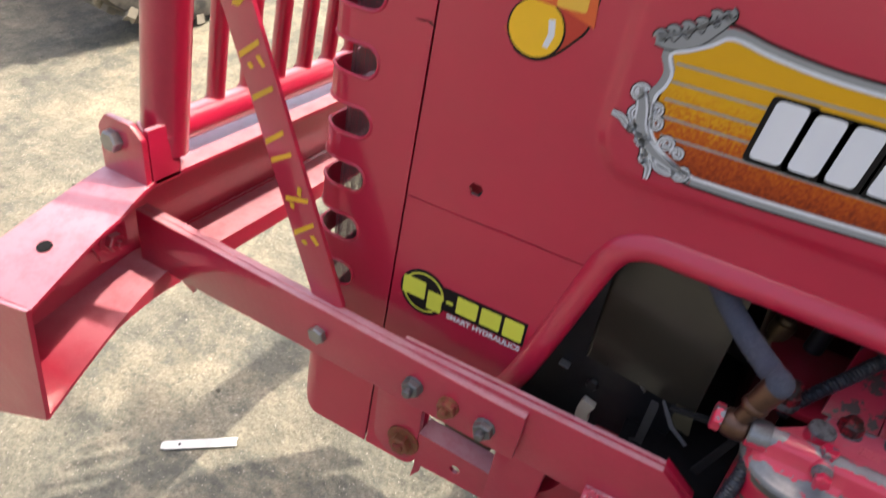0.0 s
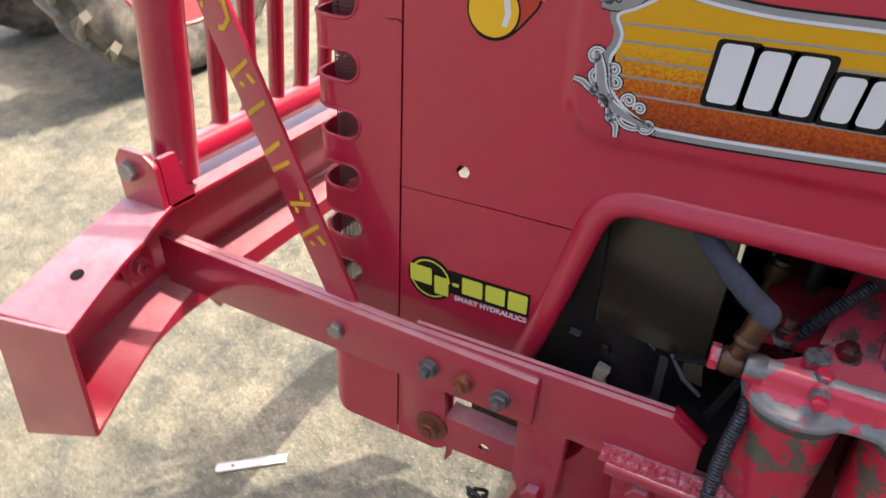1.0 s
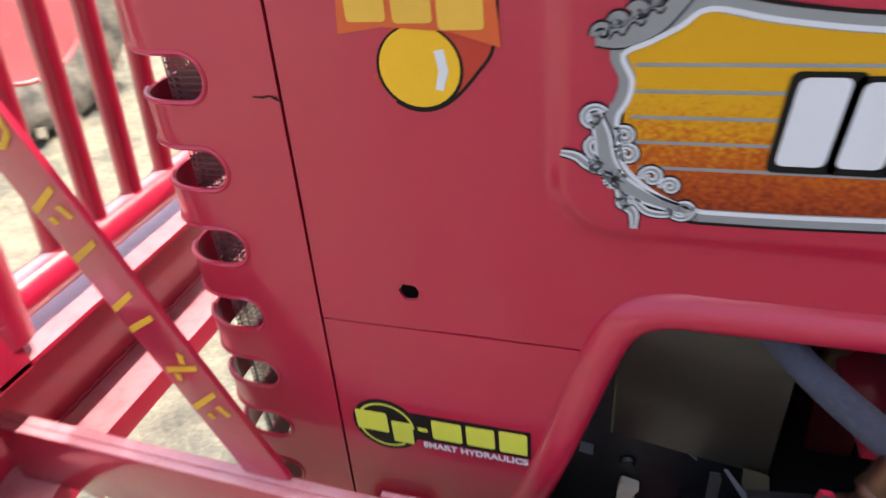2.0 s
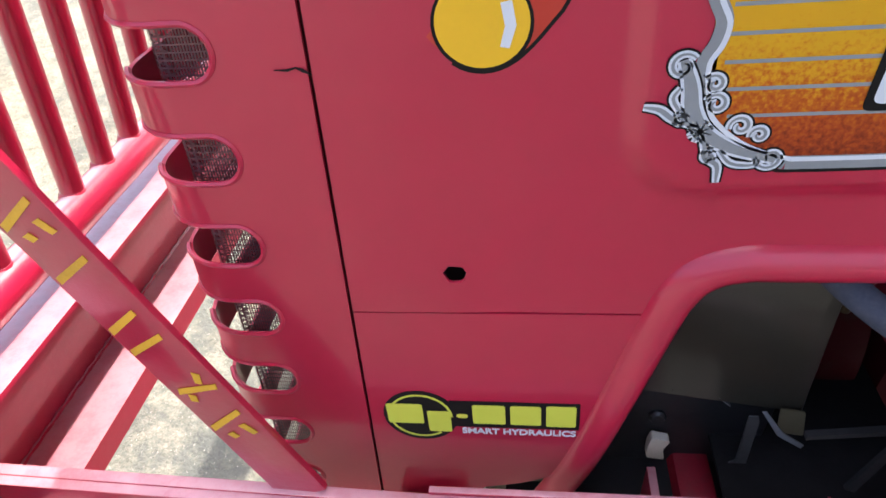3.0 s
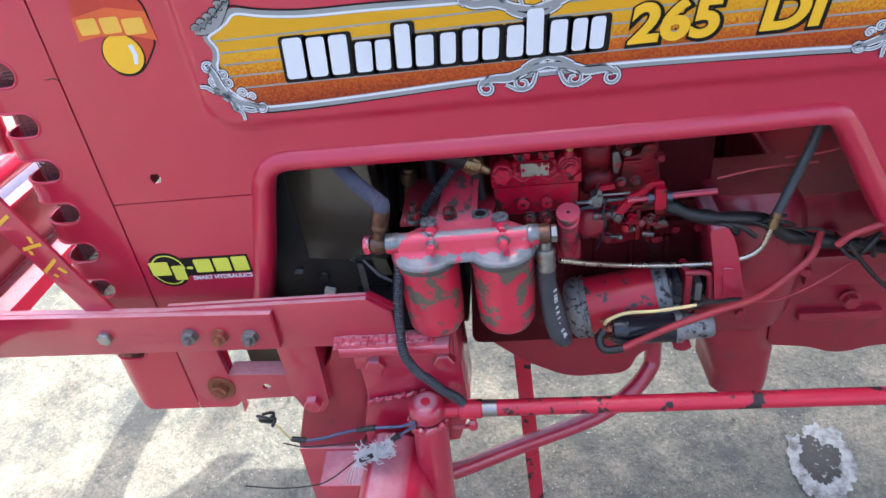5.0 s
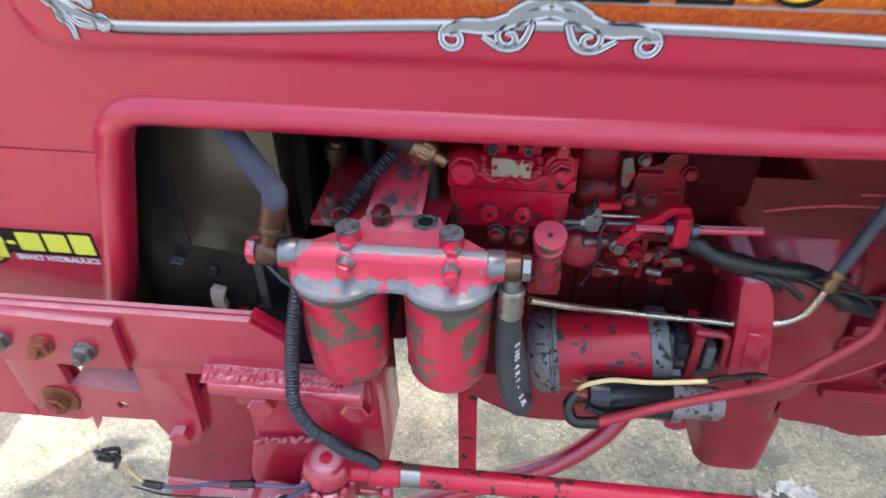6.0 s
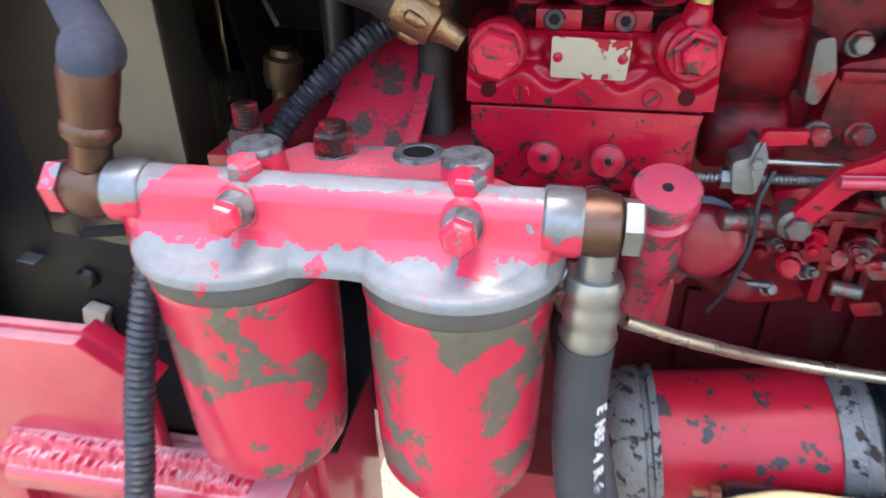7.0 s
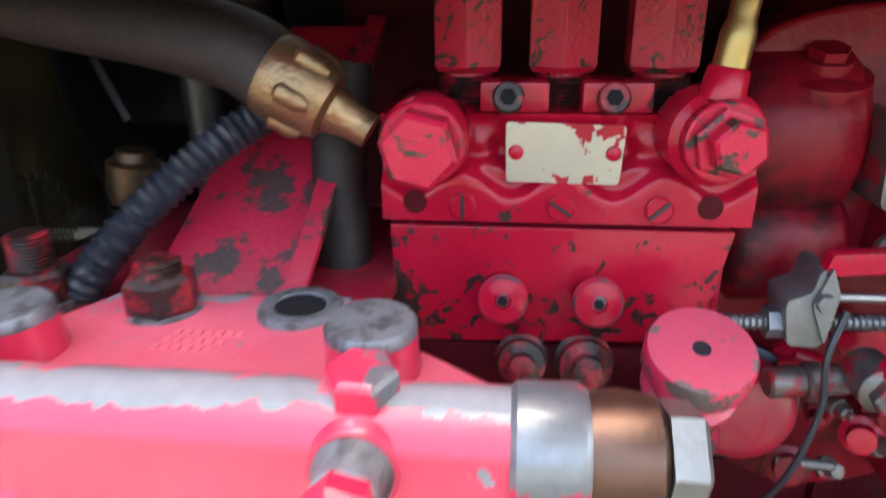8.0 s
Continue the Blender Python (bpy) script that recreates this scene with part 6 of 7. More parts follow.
    # pivot sleeve and clutter of worn fittings
    bm = bmesh.new()
    cyl(bm, (0.671, 0.038, 0.929), (0.700, 0.040, 0.931), 0.0058, n=18, bev=0.001)
    cyl(bm, (0.684, 0.038, 0.930), (0.690, 0.038, 0.9305), 0.0075, n=18, bev=0.001)
    part("pivot_sleeve", bm, oily_metal, gov, "worn red and bare pivot sleeve")
    rnd = random.Random(21)
    for k in range(26):
        x, z = rnd.uniform(0.682, 0.760), rnd.uniform(0.872, 0.944)
        a = rnd.uniform(0.005, 0.011)
        bm = bmesh.new()
        kind = k % 4
        d = V((rnd.uniform(-0.5, 0.5), -1, rnd.uniform(-0.4, 0.5)))
        if kind == 0:
            hexbolt(bm, (x, 0.058, z), d, a, a * 0.8, a * 0.75, shank=a * 0.3, up=(rnd.random(), 0, 1))
            nm = "hex_bolt"
        elif kind == 1:
            cyl(bm, (x, 0.058, z), (x + rnd.uniform(0.012, 0.024), 0.054, z + rnd.uniform(-0.006, 0.006)), a * 0.45, n=12, bev=0.0008)
            nm = "linkage_pin"
        elif kind == 2:
            lathe(bm, [(0, a * 0.9), (0.003, a * 0.9), (0.004, a * 0.6), (0.009, a * 0.55), (0.0095, 0.001)], (x, 0.062, z), d, 18)
            nm = "round_fitting"
        else:
            prism(bm, rounded([(x, z), (x + a * 1.8, z + a * 0.4), (x + a * 2.4, z - a * 0.7), (x + a * 0.6, z - a)], a * 0.25, 2), 0.052, 0.064, bev=0.0012)
            nm = "cast_lug"
        part(nm, bm, (oily_metal, gov_red, pump_red, gov_red, oily_metal)[k % 5], gov, smooth=kind != 0)
    for x, z, a in ((0.711, 0.976, 0.010), (0.731, 0.977, 0.010), (0.762, 1.010, 0.011), (0.718, 1.022, 0.009)):
        bm = bmesh.new()
        hexbolt(bm, (x, 0.052, z), (0.1, -1, 0.1), a, a * 0.6, a * 0.72)
        part("hex_bolt", bm, oily_metal if x < 0.74 else gov_red, gov, smooth=False)
    bm = bmesh.new()
    tube(bm, [(0.690, 0.032, 0.962), (0.685, 0.028, 0.946), (0.687, 0.028, 0.928), (0.685, 0.029, 0.908), (0.681, 0.032, 0.888), (0.676, 0.040, 0.868)], 0.0013, 8)
    part("thin_wire", bm, conduit_mat, gov)


blue_steel = mat("blue_steel", (0.065, 0.075, 0.095), 0.4, 0.5, scale=60, tint=0.2, grime=0.4)
build_pump()
build_governor()


# ---- starter motor ----
def build_starter():
    o, d = V((0.630, 0.050, 0.746)), V((1, 0, 0.17)).normalized()
    bm = bmesh.new()
    lathe(bm, [(0, 0.046), (0.104, 0.046)], o + d * 0.036, d, 40)
    st = part("starter_motor", bm, starter_red, tractor, "starter motor, red body with scratched paint")
    bm = bmesh.new()
    lathe(bm, [(0, 0.026), (0.004, 0.040), (0.010, 0.047), (0.016, 0.0495), (0.026, 0.0500), (0.0275, 0.0480), (0.030, 0.0480), (0.0315, 0.0505), (0.036, 0.0505)], o, d, 40)
    part("starter_nose", bm, cast_alu, st, "rough grey cast aluminium end")
    bm = bmesh.new()
    lathe(bm, [(0, 0.0480), (0.002, 0.0490), (0.012, 0.0490), (0.013, 0.0478), (0.020, 0.0478), (0.022, 0.0460)], o + d * 0.139, d, 40)
    part("starter_band", bm, cast_alu, st, "worn bright steel band")
    bm = bmesh.new()
    lathe(bm, [(0, 0.043), (0.020, 0.042), (0.022, 0.036), (0.045, 0.034), (0.060, 0.022)], o + d * 0.161, d, 32)
    part("starter_end", bm, black_paint, st, "black end housing")
    for a in (0.4, 1.5, 2.6, 4.2):
        bm = bmesh.new()
        hexbolt(bm, o + d * 0.161 + V((0, -0.040 * math.sin(a), 0.040 * math.cos(a))), d, 0.010, 0.008)
        part("hex_bolt", bm, old_zinc, st, smooth=False)
    # clamp ears between the band and the flange
    for x0, z0, z1, mm in ((0.786, 0.800, 0.826, black_paint), (0.800, 0.770, 0.836, engine_red), (0.815, 0.790, 0.822, old_zinc)):
        bm = bmesh.new()
        box(bm, (x0, 0.004, z0), (x0 + 0.010, 0.050, z1), 0.002)
        part("clamp_ear", bm, mm, st, smooth=False)
    sy, sz = -0.020, 0.762
    e = V((1, 0, 0.0))
    bm = bmesh.new()
    lathe(bm, [(0, 0.014), (0.003, 0.0215), (0.008, 0.0225), (0.020, 0.0225), (0.021, 0.0232), (0.024, 0.0232), (0.025, 0.0225), (0.090, 0.0225), (0.092, 0.0215)], (0.692, sy, sz), e, 28)
    so = part("starter_solenoid", bm, black_paint, st, "glossy black solenoid")
    bm = bmesh.new()
    lathe(bm, [(0, 0.0240), (0.010, 0.0240), (0.012, 0.020), (0.018, 0.0190), (0.040, 0.0180), (0.050, 0.0185), (0.056, 0.0150)], (0.783, sy, sz), e, 26)
    part("solenoid_cap", bm, cast_alu, so, "dull alloy solenoid end")
    bm = bmesh.new()
    prism(bm, rounded([(0.783, 0.748), (0.800, 0.742), (0.812, 0.724), (0.800, 0.716), (0.784, 0.722)], 0.005, 3), sy - 0.006, sy + 0.02, bev=0.002)
    part("solenoid_foot", bm, engine_red, so)
    for dy, dz in ((-0.010, 0.010), (0.006, 0.013), (-0.008, -0.010)):
        bm = bmesh.new()
        lathe(bm, [(0, 0.005), (0.006, 0.005), (0.0065, 0.0028), (0.016, 0.0028)], (0.692, sy + dy, sz + dz), (-1, 0, 0), 6, square=6)
        part("terminal_nut", bm, rusty, so, smooth=False)
    bm = bmesh.new()
    tube(bm, [(0.680, -0.030, 0.770), (0.672, -0.040, 0.762), (0.680, -0.052, 0.752), (0.706, -0.055, 0.757)], 0.0065, 12)
    part("cable_boot", bm, tape, so)
    # cables
    bm = bmesh.new()
    tube(bm, [(0.700, -0.055, 0.755), (0.766, -0.055, 0.792), (0.827, -0.047, 0.811), (0.881, -0.032, 0.817), (0.921, -0.012, 0.826), (0.951, -0.004, 0.850), (0.968, 0.004, 0.866), (0.985, 0.03, 0.884)], 0.0052, 12)
    part("battery_cable", bm, red_cable, tractor, "thick red battery cable")
    bm = bmesh.new()
    tube(bm, [(0.680, -0.040, 0.792), (0.683, -0.046, 0.804), (0.694, -0.047, 0.812), (0.713, -0.046, 0.817), (0.754, -0.046, 0.818), (0.806, -0.041, 0.821)], 0.0026, 10)
    part("cream_cable", bm, cream_wire, tractor, "thin cream-coloured wire")
    bm = bmesh.new()
    tube(bm, [(0.804, -0.041, 0.8205), (0.822, -0.032, 0.817), (0.841, -0.022, 0.809), (0.862, -0.010, 0.801), (0.878, -0.005, 0.796)], 0.0034, 10)
    part("black_cable", bm, tape, tractor, "black taped wire")
    bm = bmesh.new()
    tube(bm, [(0.875, -0.005, 0.796), (0.908, -0.005, 0.791), (0.936, -0.005, 0.795), (0.975, 0.0, 0.812), (1.03, 0.020, 0.834)], 0.0019, 8)
    part("thin_red_wire", bm, red_cable, tractor, "thin red wire")
    bm = bmesh.new()
    tube(bm, [(0.690, -0.045, 0.768), (0.720, -0.048, 0.760), (0.760, -0.046, 0.778), (0.790, -0.040, 0.790)], 0.0034, 8)
    part("black_cable", bm, tape, tractor, "loose black cable")


build_starter()


# ---- return rod pipe and wiring loom ----
def build_lines():
    bm = bmesh.new()
    tube(bm, [(0.619, -0.030, 0.905), (0.660, -0.008, 0.880), (0.724, 0.025, 0.847), (0.811, 0.030, 0.838), (0.852, 0.015, 0.851), (0.884, 0.013, 0.860), (0.901, 0.013, 0.875), (0.909, 0.014, 0.902), (0.911, 0.015, 0.911)], 0.0038, 12)
    pipe = part("steel_pipe", bm, rod_steel, tractor, "thin bare steel fuel pipe")
    bm = bmesh.new()
    crimp(bm, (0.9105, 0.015, 0.906), (0.916, 0.017, 0.930), 0.0072, 2)
    part("hose_clip", bm, brass, pipe, "brass hose end")
    bm = bmesh.new()
    tube(bm, [(0.9155, 0.017, 0.927), (0.921, 0.020, 0.942), (0.936, 0.030, 0.977), (0.952, 0.038, 1.02), (0.965, 0.045, 1.07), (0.98, 0.06, 1.12)], 0.0066, 14)
    part("fuel_hose", bm, rubber, pipe, "black rubber hose")
    bm = bmesh.new()
    pts = [(0.772, 0.035, 0.944), (0.804, 0.024, 0.931), (0.844, 0.024, 0.921), (0.904, 0.034, 0.907), (0.941, 0.034, 0.879), (0.987, 0.034, 0.866), (1.04, 0.032, 0.856), (1.12, 0.030, 0.842)]
    tube(bm, pts, lambda s: 0.0102 + 0.003 * noise.noise(V((s * 60, 0, 0))), 14)
    loom = part("taped_loom", bm, tape, tractor, "black taped wiring loom")
    rnd = random.Random(12)
    for k in range(9):
        u = rnd.uniform(0.80, 1.06)
        bm = bmesh.new()
        p = V((u, 0.022, 0.915 - 0.30 * max(0, u - 0.88)))
        q = p + V((rnd.uniform(0.02, 0.06), rnd.uniform(-0.012, 0.0), rnd.uniform(-0.03, 0.03)))
        tube(bm, [p, (p + q) / 2 + V((0, -0.008, 0.010)), q], rnd.uniform(0.0016, 0.0040), 7)
        part("loom_tail", bm, tape, loom)
    bm = bmesh.new()
    tube(bm, [(0.990, -0.008, 0.886), (1.005, -0.010, 0.904), (1.038, -0.010, 0.918), (1.057, -0.010, 0.923), (1.12, 0.0, 0.93)], 0.0050, 10)
    part("red_hose", bm, red_cable, tractor, "short red hose")
    for p in ([(0.845, 0.06, 0.965), (0.90, 0.06, 0.975), (0.97, 0.05, 0.985)], [(0.93, 0.06, 0.99), (0.98, 0.05, 1.00), (1.03, 0.04, 1.02)]):
        bm = bmesh.new()
        tube(bm, p, 0.0018, 8)
        part("thin_red_wire", bm, red_cable, tractor)
    for p in ([(0.955, 0.05, 1.06), (0.985, 0.04, 1.02), (1.02, 0.03, 0.965), (1.06, 0.03, 0.90)], [(1.010, 0.004, 0.880), (1.038, 0.0, 0.843), (1.067, 0.0, 0.810), (1.098, 0.0, 0.785), (1.15, 0.0, 0.76)],
              [(1.005, 0.02, 0.868), (1.025, 0.01, 0.850), (1.035, 0.005, 0.865), (1.050, 0.008, 0.885)]):
        bm = bmesh.new()
        tube(bm, p, 0.0033, 8)
        part("black_cable", bm, tape, tractor, "loose black cable")


build_lines()


# ---- engine, housing, sump ----
def build_engine():
    bm = bmesh.new()
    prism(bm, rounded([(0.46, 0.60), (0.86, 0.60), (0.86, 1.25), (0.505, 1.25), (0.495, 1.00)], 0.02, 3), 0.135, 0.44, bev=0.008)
    eng = part("engine_block", bm, shade_red, tractor, "greasy red engine block, darkened to look shaded", angle=40)
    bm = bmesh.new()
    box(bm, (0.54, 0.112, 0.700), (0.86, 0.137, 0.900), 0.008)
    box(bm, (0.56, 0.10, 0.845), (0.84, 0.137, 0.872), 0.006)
    part("crankcase_side", bm, shade_red, eng, angle=40)
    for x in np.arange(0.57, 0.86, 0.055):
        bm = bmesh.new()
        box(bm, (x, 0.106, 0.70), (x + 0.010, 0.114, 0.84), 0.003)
        part("crankcase_rib", bm, shade_red, eng, smooth=False)
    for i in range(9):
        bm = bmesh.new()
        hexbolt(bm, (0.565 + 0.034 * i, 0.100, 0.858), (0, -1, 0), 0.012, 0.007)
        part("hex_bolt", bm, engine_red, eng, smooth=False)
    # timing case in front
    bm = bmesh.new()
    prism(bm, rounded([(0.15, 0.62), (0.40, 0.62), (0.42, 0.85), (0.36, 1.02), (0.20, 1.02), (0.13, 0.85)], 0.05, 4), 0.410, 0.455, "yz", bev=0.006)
    part("timing_case", bm, shade_red, eng, angle=40)
    # sump
    bm = bmesh.new()
    prism(bm, rounded([(0.470, 0.62), (0.800, 0.62), (0.800, 0.560), (0.768, 0.542), (0.752, 0.492), (0.640, 0.486), (0.560, 0.530), (0.50, 0.585)], 0.03, 4), 0.15, 0.40, bev=0.012, seg=3)
    part("oil_sump", bm, engine_red, eng, "red oil sump", angle=40)
    # bell housing: a rounded bulge on a narrower foot
    bm = bmesh.new()
    nx, nz = 26, 40
    grid = []
    for j in range(nz + 1):
        z = 0.50 + 0.42 * j / nz
        lo_x = 0.842 if z > 0.70 else 0.842 + 0.045 * min(1.0, (0.70 - z) / 0.16)
        bulge = max(0.0, 1 - ((z - 0.785) / 0.125) ** 2) ** 0.5 if abs(z - 0.785) < 0.125 else 0.0
        hi_x = 0.978 + 0.026 * bulge + 0.012 * (z < 0.60)
        row = []
        for i in range(nx + 1):
            u = i / nx
            x = lo_x + (hi_x - lo_x) * u
            edge = 1 - abs(2 * u - 1) ** 5
            y = 0.112 - 0.030 * edge - 0.036 * bulge * (1 - abs(2 * u - 1.1) ** 2.4) + 0.002 * noise.noise(V((x * 22, z * 22, 0)))
            if i in (0, nx):
                y = 0.20
            row.append(bm.verts.new((x, y, z)))
        grid.append(row)
    for j in range(nz):
        for i in range(nx):
            bm.faces.new((grid[j][i], grid[j][i + 1], grid[j + 1][i + 1], grid[j + 1][i]))
    for rr in (grid[0][::-1], grid[-1]):
        bm.faces.new(rr)
    back = [g[0] for g in grid] + [g[-1] for g in grid[::-1]]
    bm.faces.new(back)
    bell = part("bell_housing", bm, engine_red, tractor, "red cast bell housing", angle=60)
    bm = bmesh.new()
    prism(bm, rounded([(0.826, 0.914), (0.850, 0.918), (0.862, 0.895), (0.872, 0.860), (0.887, 0.790), (0.882, 0.780), (0.846, 0.782), (0.838, 0.85)], 0.006, 3), 0.006, 0.10, bev=0.003)
    fl = part("bell_flange", bm, bar_red, bell, "bright red cast flange", angle=40)
    bm = bmesh.new()
    prism(bm, rounded([(0.850, 0.848), (0.866, 0.846), (0.876, 0.790), (0.856, 0.790)], 0.004, 3), 0.0035, 0.0062, bev=0.001)
    part("raised_pad", bm, bar_red, fl)
    bm = bmesh.new()
    tube(bm, [(0.800, 0.012, 0.838), (0.828, 0.012, 0.836), (0.836, 0.012, 0.826), (0.838, 0.012, 0.790)], 0.0045, 10)
    part("flange_lug", bm, engine_red, bell)
    bm = bmesh.new()
    prism(bm, rounded([(0.864, 0.868), (0.886, 0.862), (0.890, 0.895), (0.878, 0.902)], 0.006, 3), 0.060, 0.085, bev=0.002)
    part("vent_cover", bm, black_paint, bell)
    for x, z in ((0.960, 0.852), (0.985, 0.800), (0.900, 0.725)):
        bm = bmesh.new()
        hexbolt(bm, (x, 0.060 if z > 0.8 else 0.052, z), (0, -1, 0), 0.014, 0.008, 0.011)
        part("hex_bolt", bm, engine_red, bell, smooth=False)
    bm = bmesh.new()
    prism(bm, rounded([(0.975, 0.90), (1.5, 0.92), (1.5, 0.575), (1.195, 0.592), (1.141, 0.588), (1.110, 0.576), (1.080, 0.577), (1.044, 0.592), (0.975, 0.60)], 0.015, 4), 0.100, 0.45, bev=0.022, seg=3)
    part("gearbox_housing", bm, engine_red, tractor, "greasy red gearbox housing", angle=50)
    bm = bmesh.new()
    box(bm, (1.003, 0.080, 0.74), (1.12, 0.102, 0.80), 0.010)
    box(bm, (1.010, 0.086, 0.66), (1.14, 0.102, 0.68), 0.006)
    part("gearbox_rib", bm, engine_red, bell, angle=50)
    for x, z in ((1.083, 0.705), (1.12, 0.83), (1.03, 0.83)):
        bm = bmesh.new()
        hexbolt(bm, (x, 0.09, z), (0, -1, 0), 0.022, 0.012, 0.016)
        part("hex_bolt", bm, engine_red, bell, smooth=False)
    # unseen dark plate added to hide bright ground beyond the gearbox
    bm = bmesh.new()
    box(bm, (0.84, 0.500, 0.55), (1.30, 0.512, 0.98), 0.003)
    part("far_gap_block", bm, shade_red, eng)
    # unseen black panel added to close the bay behind and keep it dark
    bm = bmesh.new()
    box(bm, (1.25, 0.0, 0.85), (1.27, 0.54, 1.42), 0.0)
    part("bay_back_block", bm, black_sheet, tractor, smooth=False)


build_engine()


# ---- radiator and shroud ----
def build_radiator():
    bm = bmesh.new()
    box(bm, (0.078, 0.03, 0.66), (0.15, 0.51, 1.36), 0.004)
    rad = part("radiator", bm, fin_mat, tractor, "radiator core in a black frame", angle=30)
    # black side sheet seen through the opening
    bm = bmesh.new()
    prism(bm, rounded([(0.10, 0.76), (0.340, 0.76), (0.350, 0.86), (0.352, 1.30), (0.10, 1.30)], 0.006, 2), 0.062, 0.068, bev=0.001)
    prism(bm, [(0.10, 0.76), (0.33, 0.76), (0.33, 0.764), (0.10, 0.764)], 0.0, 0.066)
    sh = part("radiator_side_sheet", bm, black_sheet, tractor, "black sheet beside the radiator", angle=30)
    bm = bmesh.new()
    lathe(bm, [(0, 0.008), (0.003, 0.0085), (0.006, 0.006)], (0.245, 0.062, 0.834), (0, -1, 0), 18)
    part("round_boss", bm, black_sheet, sh)
    # small white shape in front of the black sheet
    bm = bmesh.new()
    prism(bm, rounded([(0.238, 0.783), (0.256, 0.780), (0.253, 0.796), (0.259, 0.809), (0.241, 0.814), (0.238, 0.800)], 0.003, 3), 0.050, 0.060, bev=0.0015)
    part("white_piece", bm, dirty_white, sh, "small dirty white piece low in the bay")
    bm = bmesh.new()
    prism(bm, [(0.313, 0.876), (0.321, 0.876), (0.323, 0.868), (0.3225, 0.806), (0.300, 0.803), (0.313, 0.812)], 0.030, 0.0315)
    part("bent_tab", bm, old_zinc, sh, "bent pale tab", smooth=False)
    bm = bmesh.new()
    prism(bm, [(0.323, 0.882), (0.326, 0.883), (0.345, 0.855), (0.366, 0.838), (0.364, 0.834), (0.341, 0.851)], 0.030, 0.0312)
    part("bent_tab", bm, bare_grey, sh, smooth=False)
    bm = bmesh.new()
    prism(bm, rounded([(0.338, 0.884), (0.359, 0.880), (0.364, 0.848), (0.341, 0.852)], 0.002, 2), 0.033, 0.0345)
    part("cover_plate", bm, fin_mat, sh, "dull grey cover plate", smooth=False)
    for x, z, dx, dz in ((0.200, 0.850, 0.013, -0.002), (0.293, 0.874, 0.011, -0.010)):
        bm = bmesh.new()
        prism(bm, [(x, z), (x + dx, z + dz), (x + dx, z + dz + 0.0016), (x, z + 0.0016)], 0.050, 0.0615)
        part("sheet_edge", bm, bare_grey, sh, smooth=False)
    # fan shroud: curved panel
    bm = bmesh.new()
    prof = [(0.222, 0.075), (0.226, 0.0615), (0.240, 0.0585), (0.290, 0.0505), (0.335, 0.0435), (0.355, 0.0405), (0.3605, 0.0445), (0.3610, 0.078)]
    prof = smooth2(prof, 4)
    lo, hi = [], []
    for x, y in prof:
        lo.append(bm.verts.new((x, y, 0.872)))
        hi.append(bm.verts.new((x, y, 1.30)))
    for i in range(len(prof) - 1):
        bm.faces.new((lo[i], lo[i + 1], hi[i + 1], hi[i]))
    fs = part("fan_shroud", bm, shroud_mat, tractor, "curved dusty brown-black fan shroud")
    so = fs.modifiers.new("thickness", "SOLIDIFY")
    so.thickness = 0.004
    # fins on the back of the core
    bm = bmesh.new()
    for i in range(112):
        y = 0.045 + 0.0040 * i
        box(bm, (0.150, y, 0.70), (0.1535, y + 0.0014, 1.32))
    tagged(part("fin_pack", bm, fin_mat, rad, "fine upright cooling fins", smooth=False), kind="stuff")
    # unseen black plates added to block light behind the bonnet's drilled hole
    bm = bmesh.new()
    box(bm, (-0.10, 0.03, 0.792), (0.076, 0.50, 0.798), 0.001)
    box(bm, (-0.112, 0.260, 0.796), (0.076, 0.266, 0.905))
    part("hole_light_block", bm, black_sheet, rad, "black plates added to keep the drilled hole dark", smooth=False)
    # black floor added to darken the bay; its slit lets one bright spot show
    bm = bmesh.new()
    for x0, x1, y0, y1 in ((0.155, 0.352, 0.082, 0.188), (0.155, 0.296, 0.188, 0.206), (0.312, 0.352, 0.188, 0.206), (0.155, 0.352, 0.206, 0.52)):
        box(bm, (x0, y0, 0.862), (x1, y1, 0.868))
    part("bay_floor_block", bm, black_sheet, fs, smooth=False)
    # black wall added to block the bright view past the shroud
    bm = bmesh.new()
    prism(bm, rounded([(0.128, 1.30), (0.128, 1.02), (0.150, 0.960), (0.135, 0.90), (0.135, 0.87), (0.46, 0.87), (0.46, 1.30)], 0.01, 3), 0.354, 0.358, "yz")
    part("bay_view_block", bm, greasy_black, fs, smooth=False)
    # unseen black sheet added to darken the bay; its gap leaves a bright spot
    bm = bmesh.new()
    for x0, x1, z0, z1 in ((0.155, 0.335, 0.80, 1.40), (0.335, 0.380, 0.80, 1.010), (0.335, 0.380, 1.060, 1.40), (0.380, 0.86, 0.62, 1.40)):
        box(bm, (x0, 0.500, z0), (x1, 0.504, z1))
    part("far_side_block", bm, greasy_black, tractor, "black sheet added to close off the bay's far side", smooth=False)
    # fan blades at rest
    for a in (0.3, 1.35, 2.4, 3.5, 4.5, 5.6):
        bm = bmesh.new()
        m = Matrix.Translation((0.385, 0.27, 1.00)) @ Matrix.Rotation(a, 4, "X") @ Matrix.Rotation(0.5, 4, "Z")
        box(bm, (-0.002, -0.03, 0.03), (0.002, 0.03, 0.16), 0.001, m)
        part("fan_blade", bm, black_sheet, fs, smooth=False)
    # thermostat pipe and fittings
    bm = bmesh.new()
    tube(bm, [(0.445, 0.10, 1.10), (0.443, 0.10, 1.05), (0.441, 0.105, 1.00), (0.44, 0.11, 0.95)], 0.010, 14)
    part("coolant_pipe", bm, black_sheet, tractor)
    bm = bmesh.new()
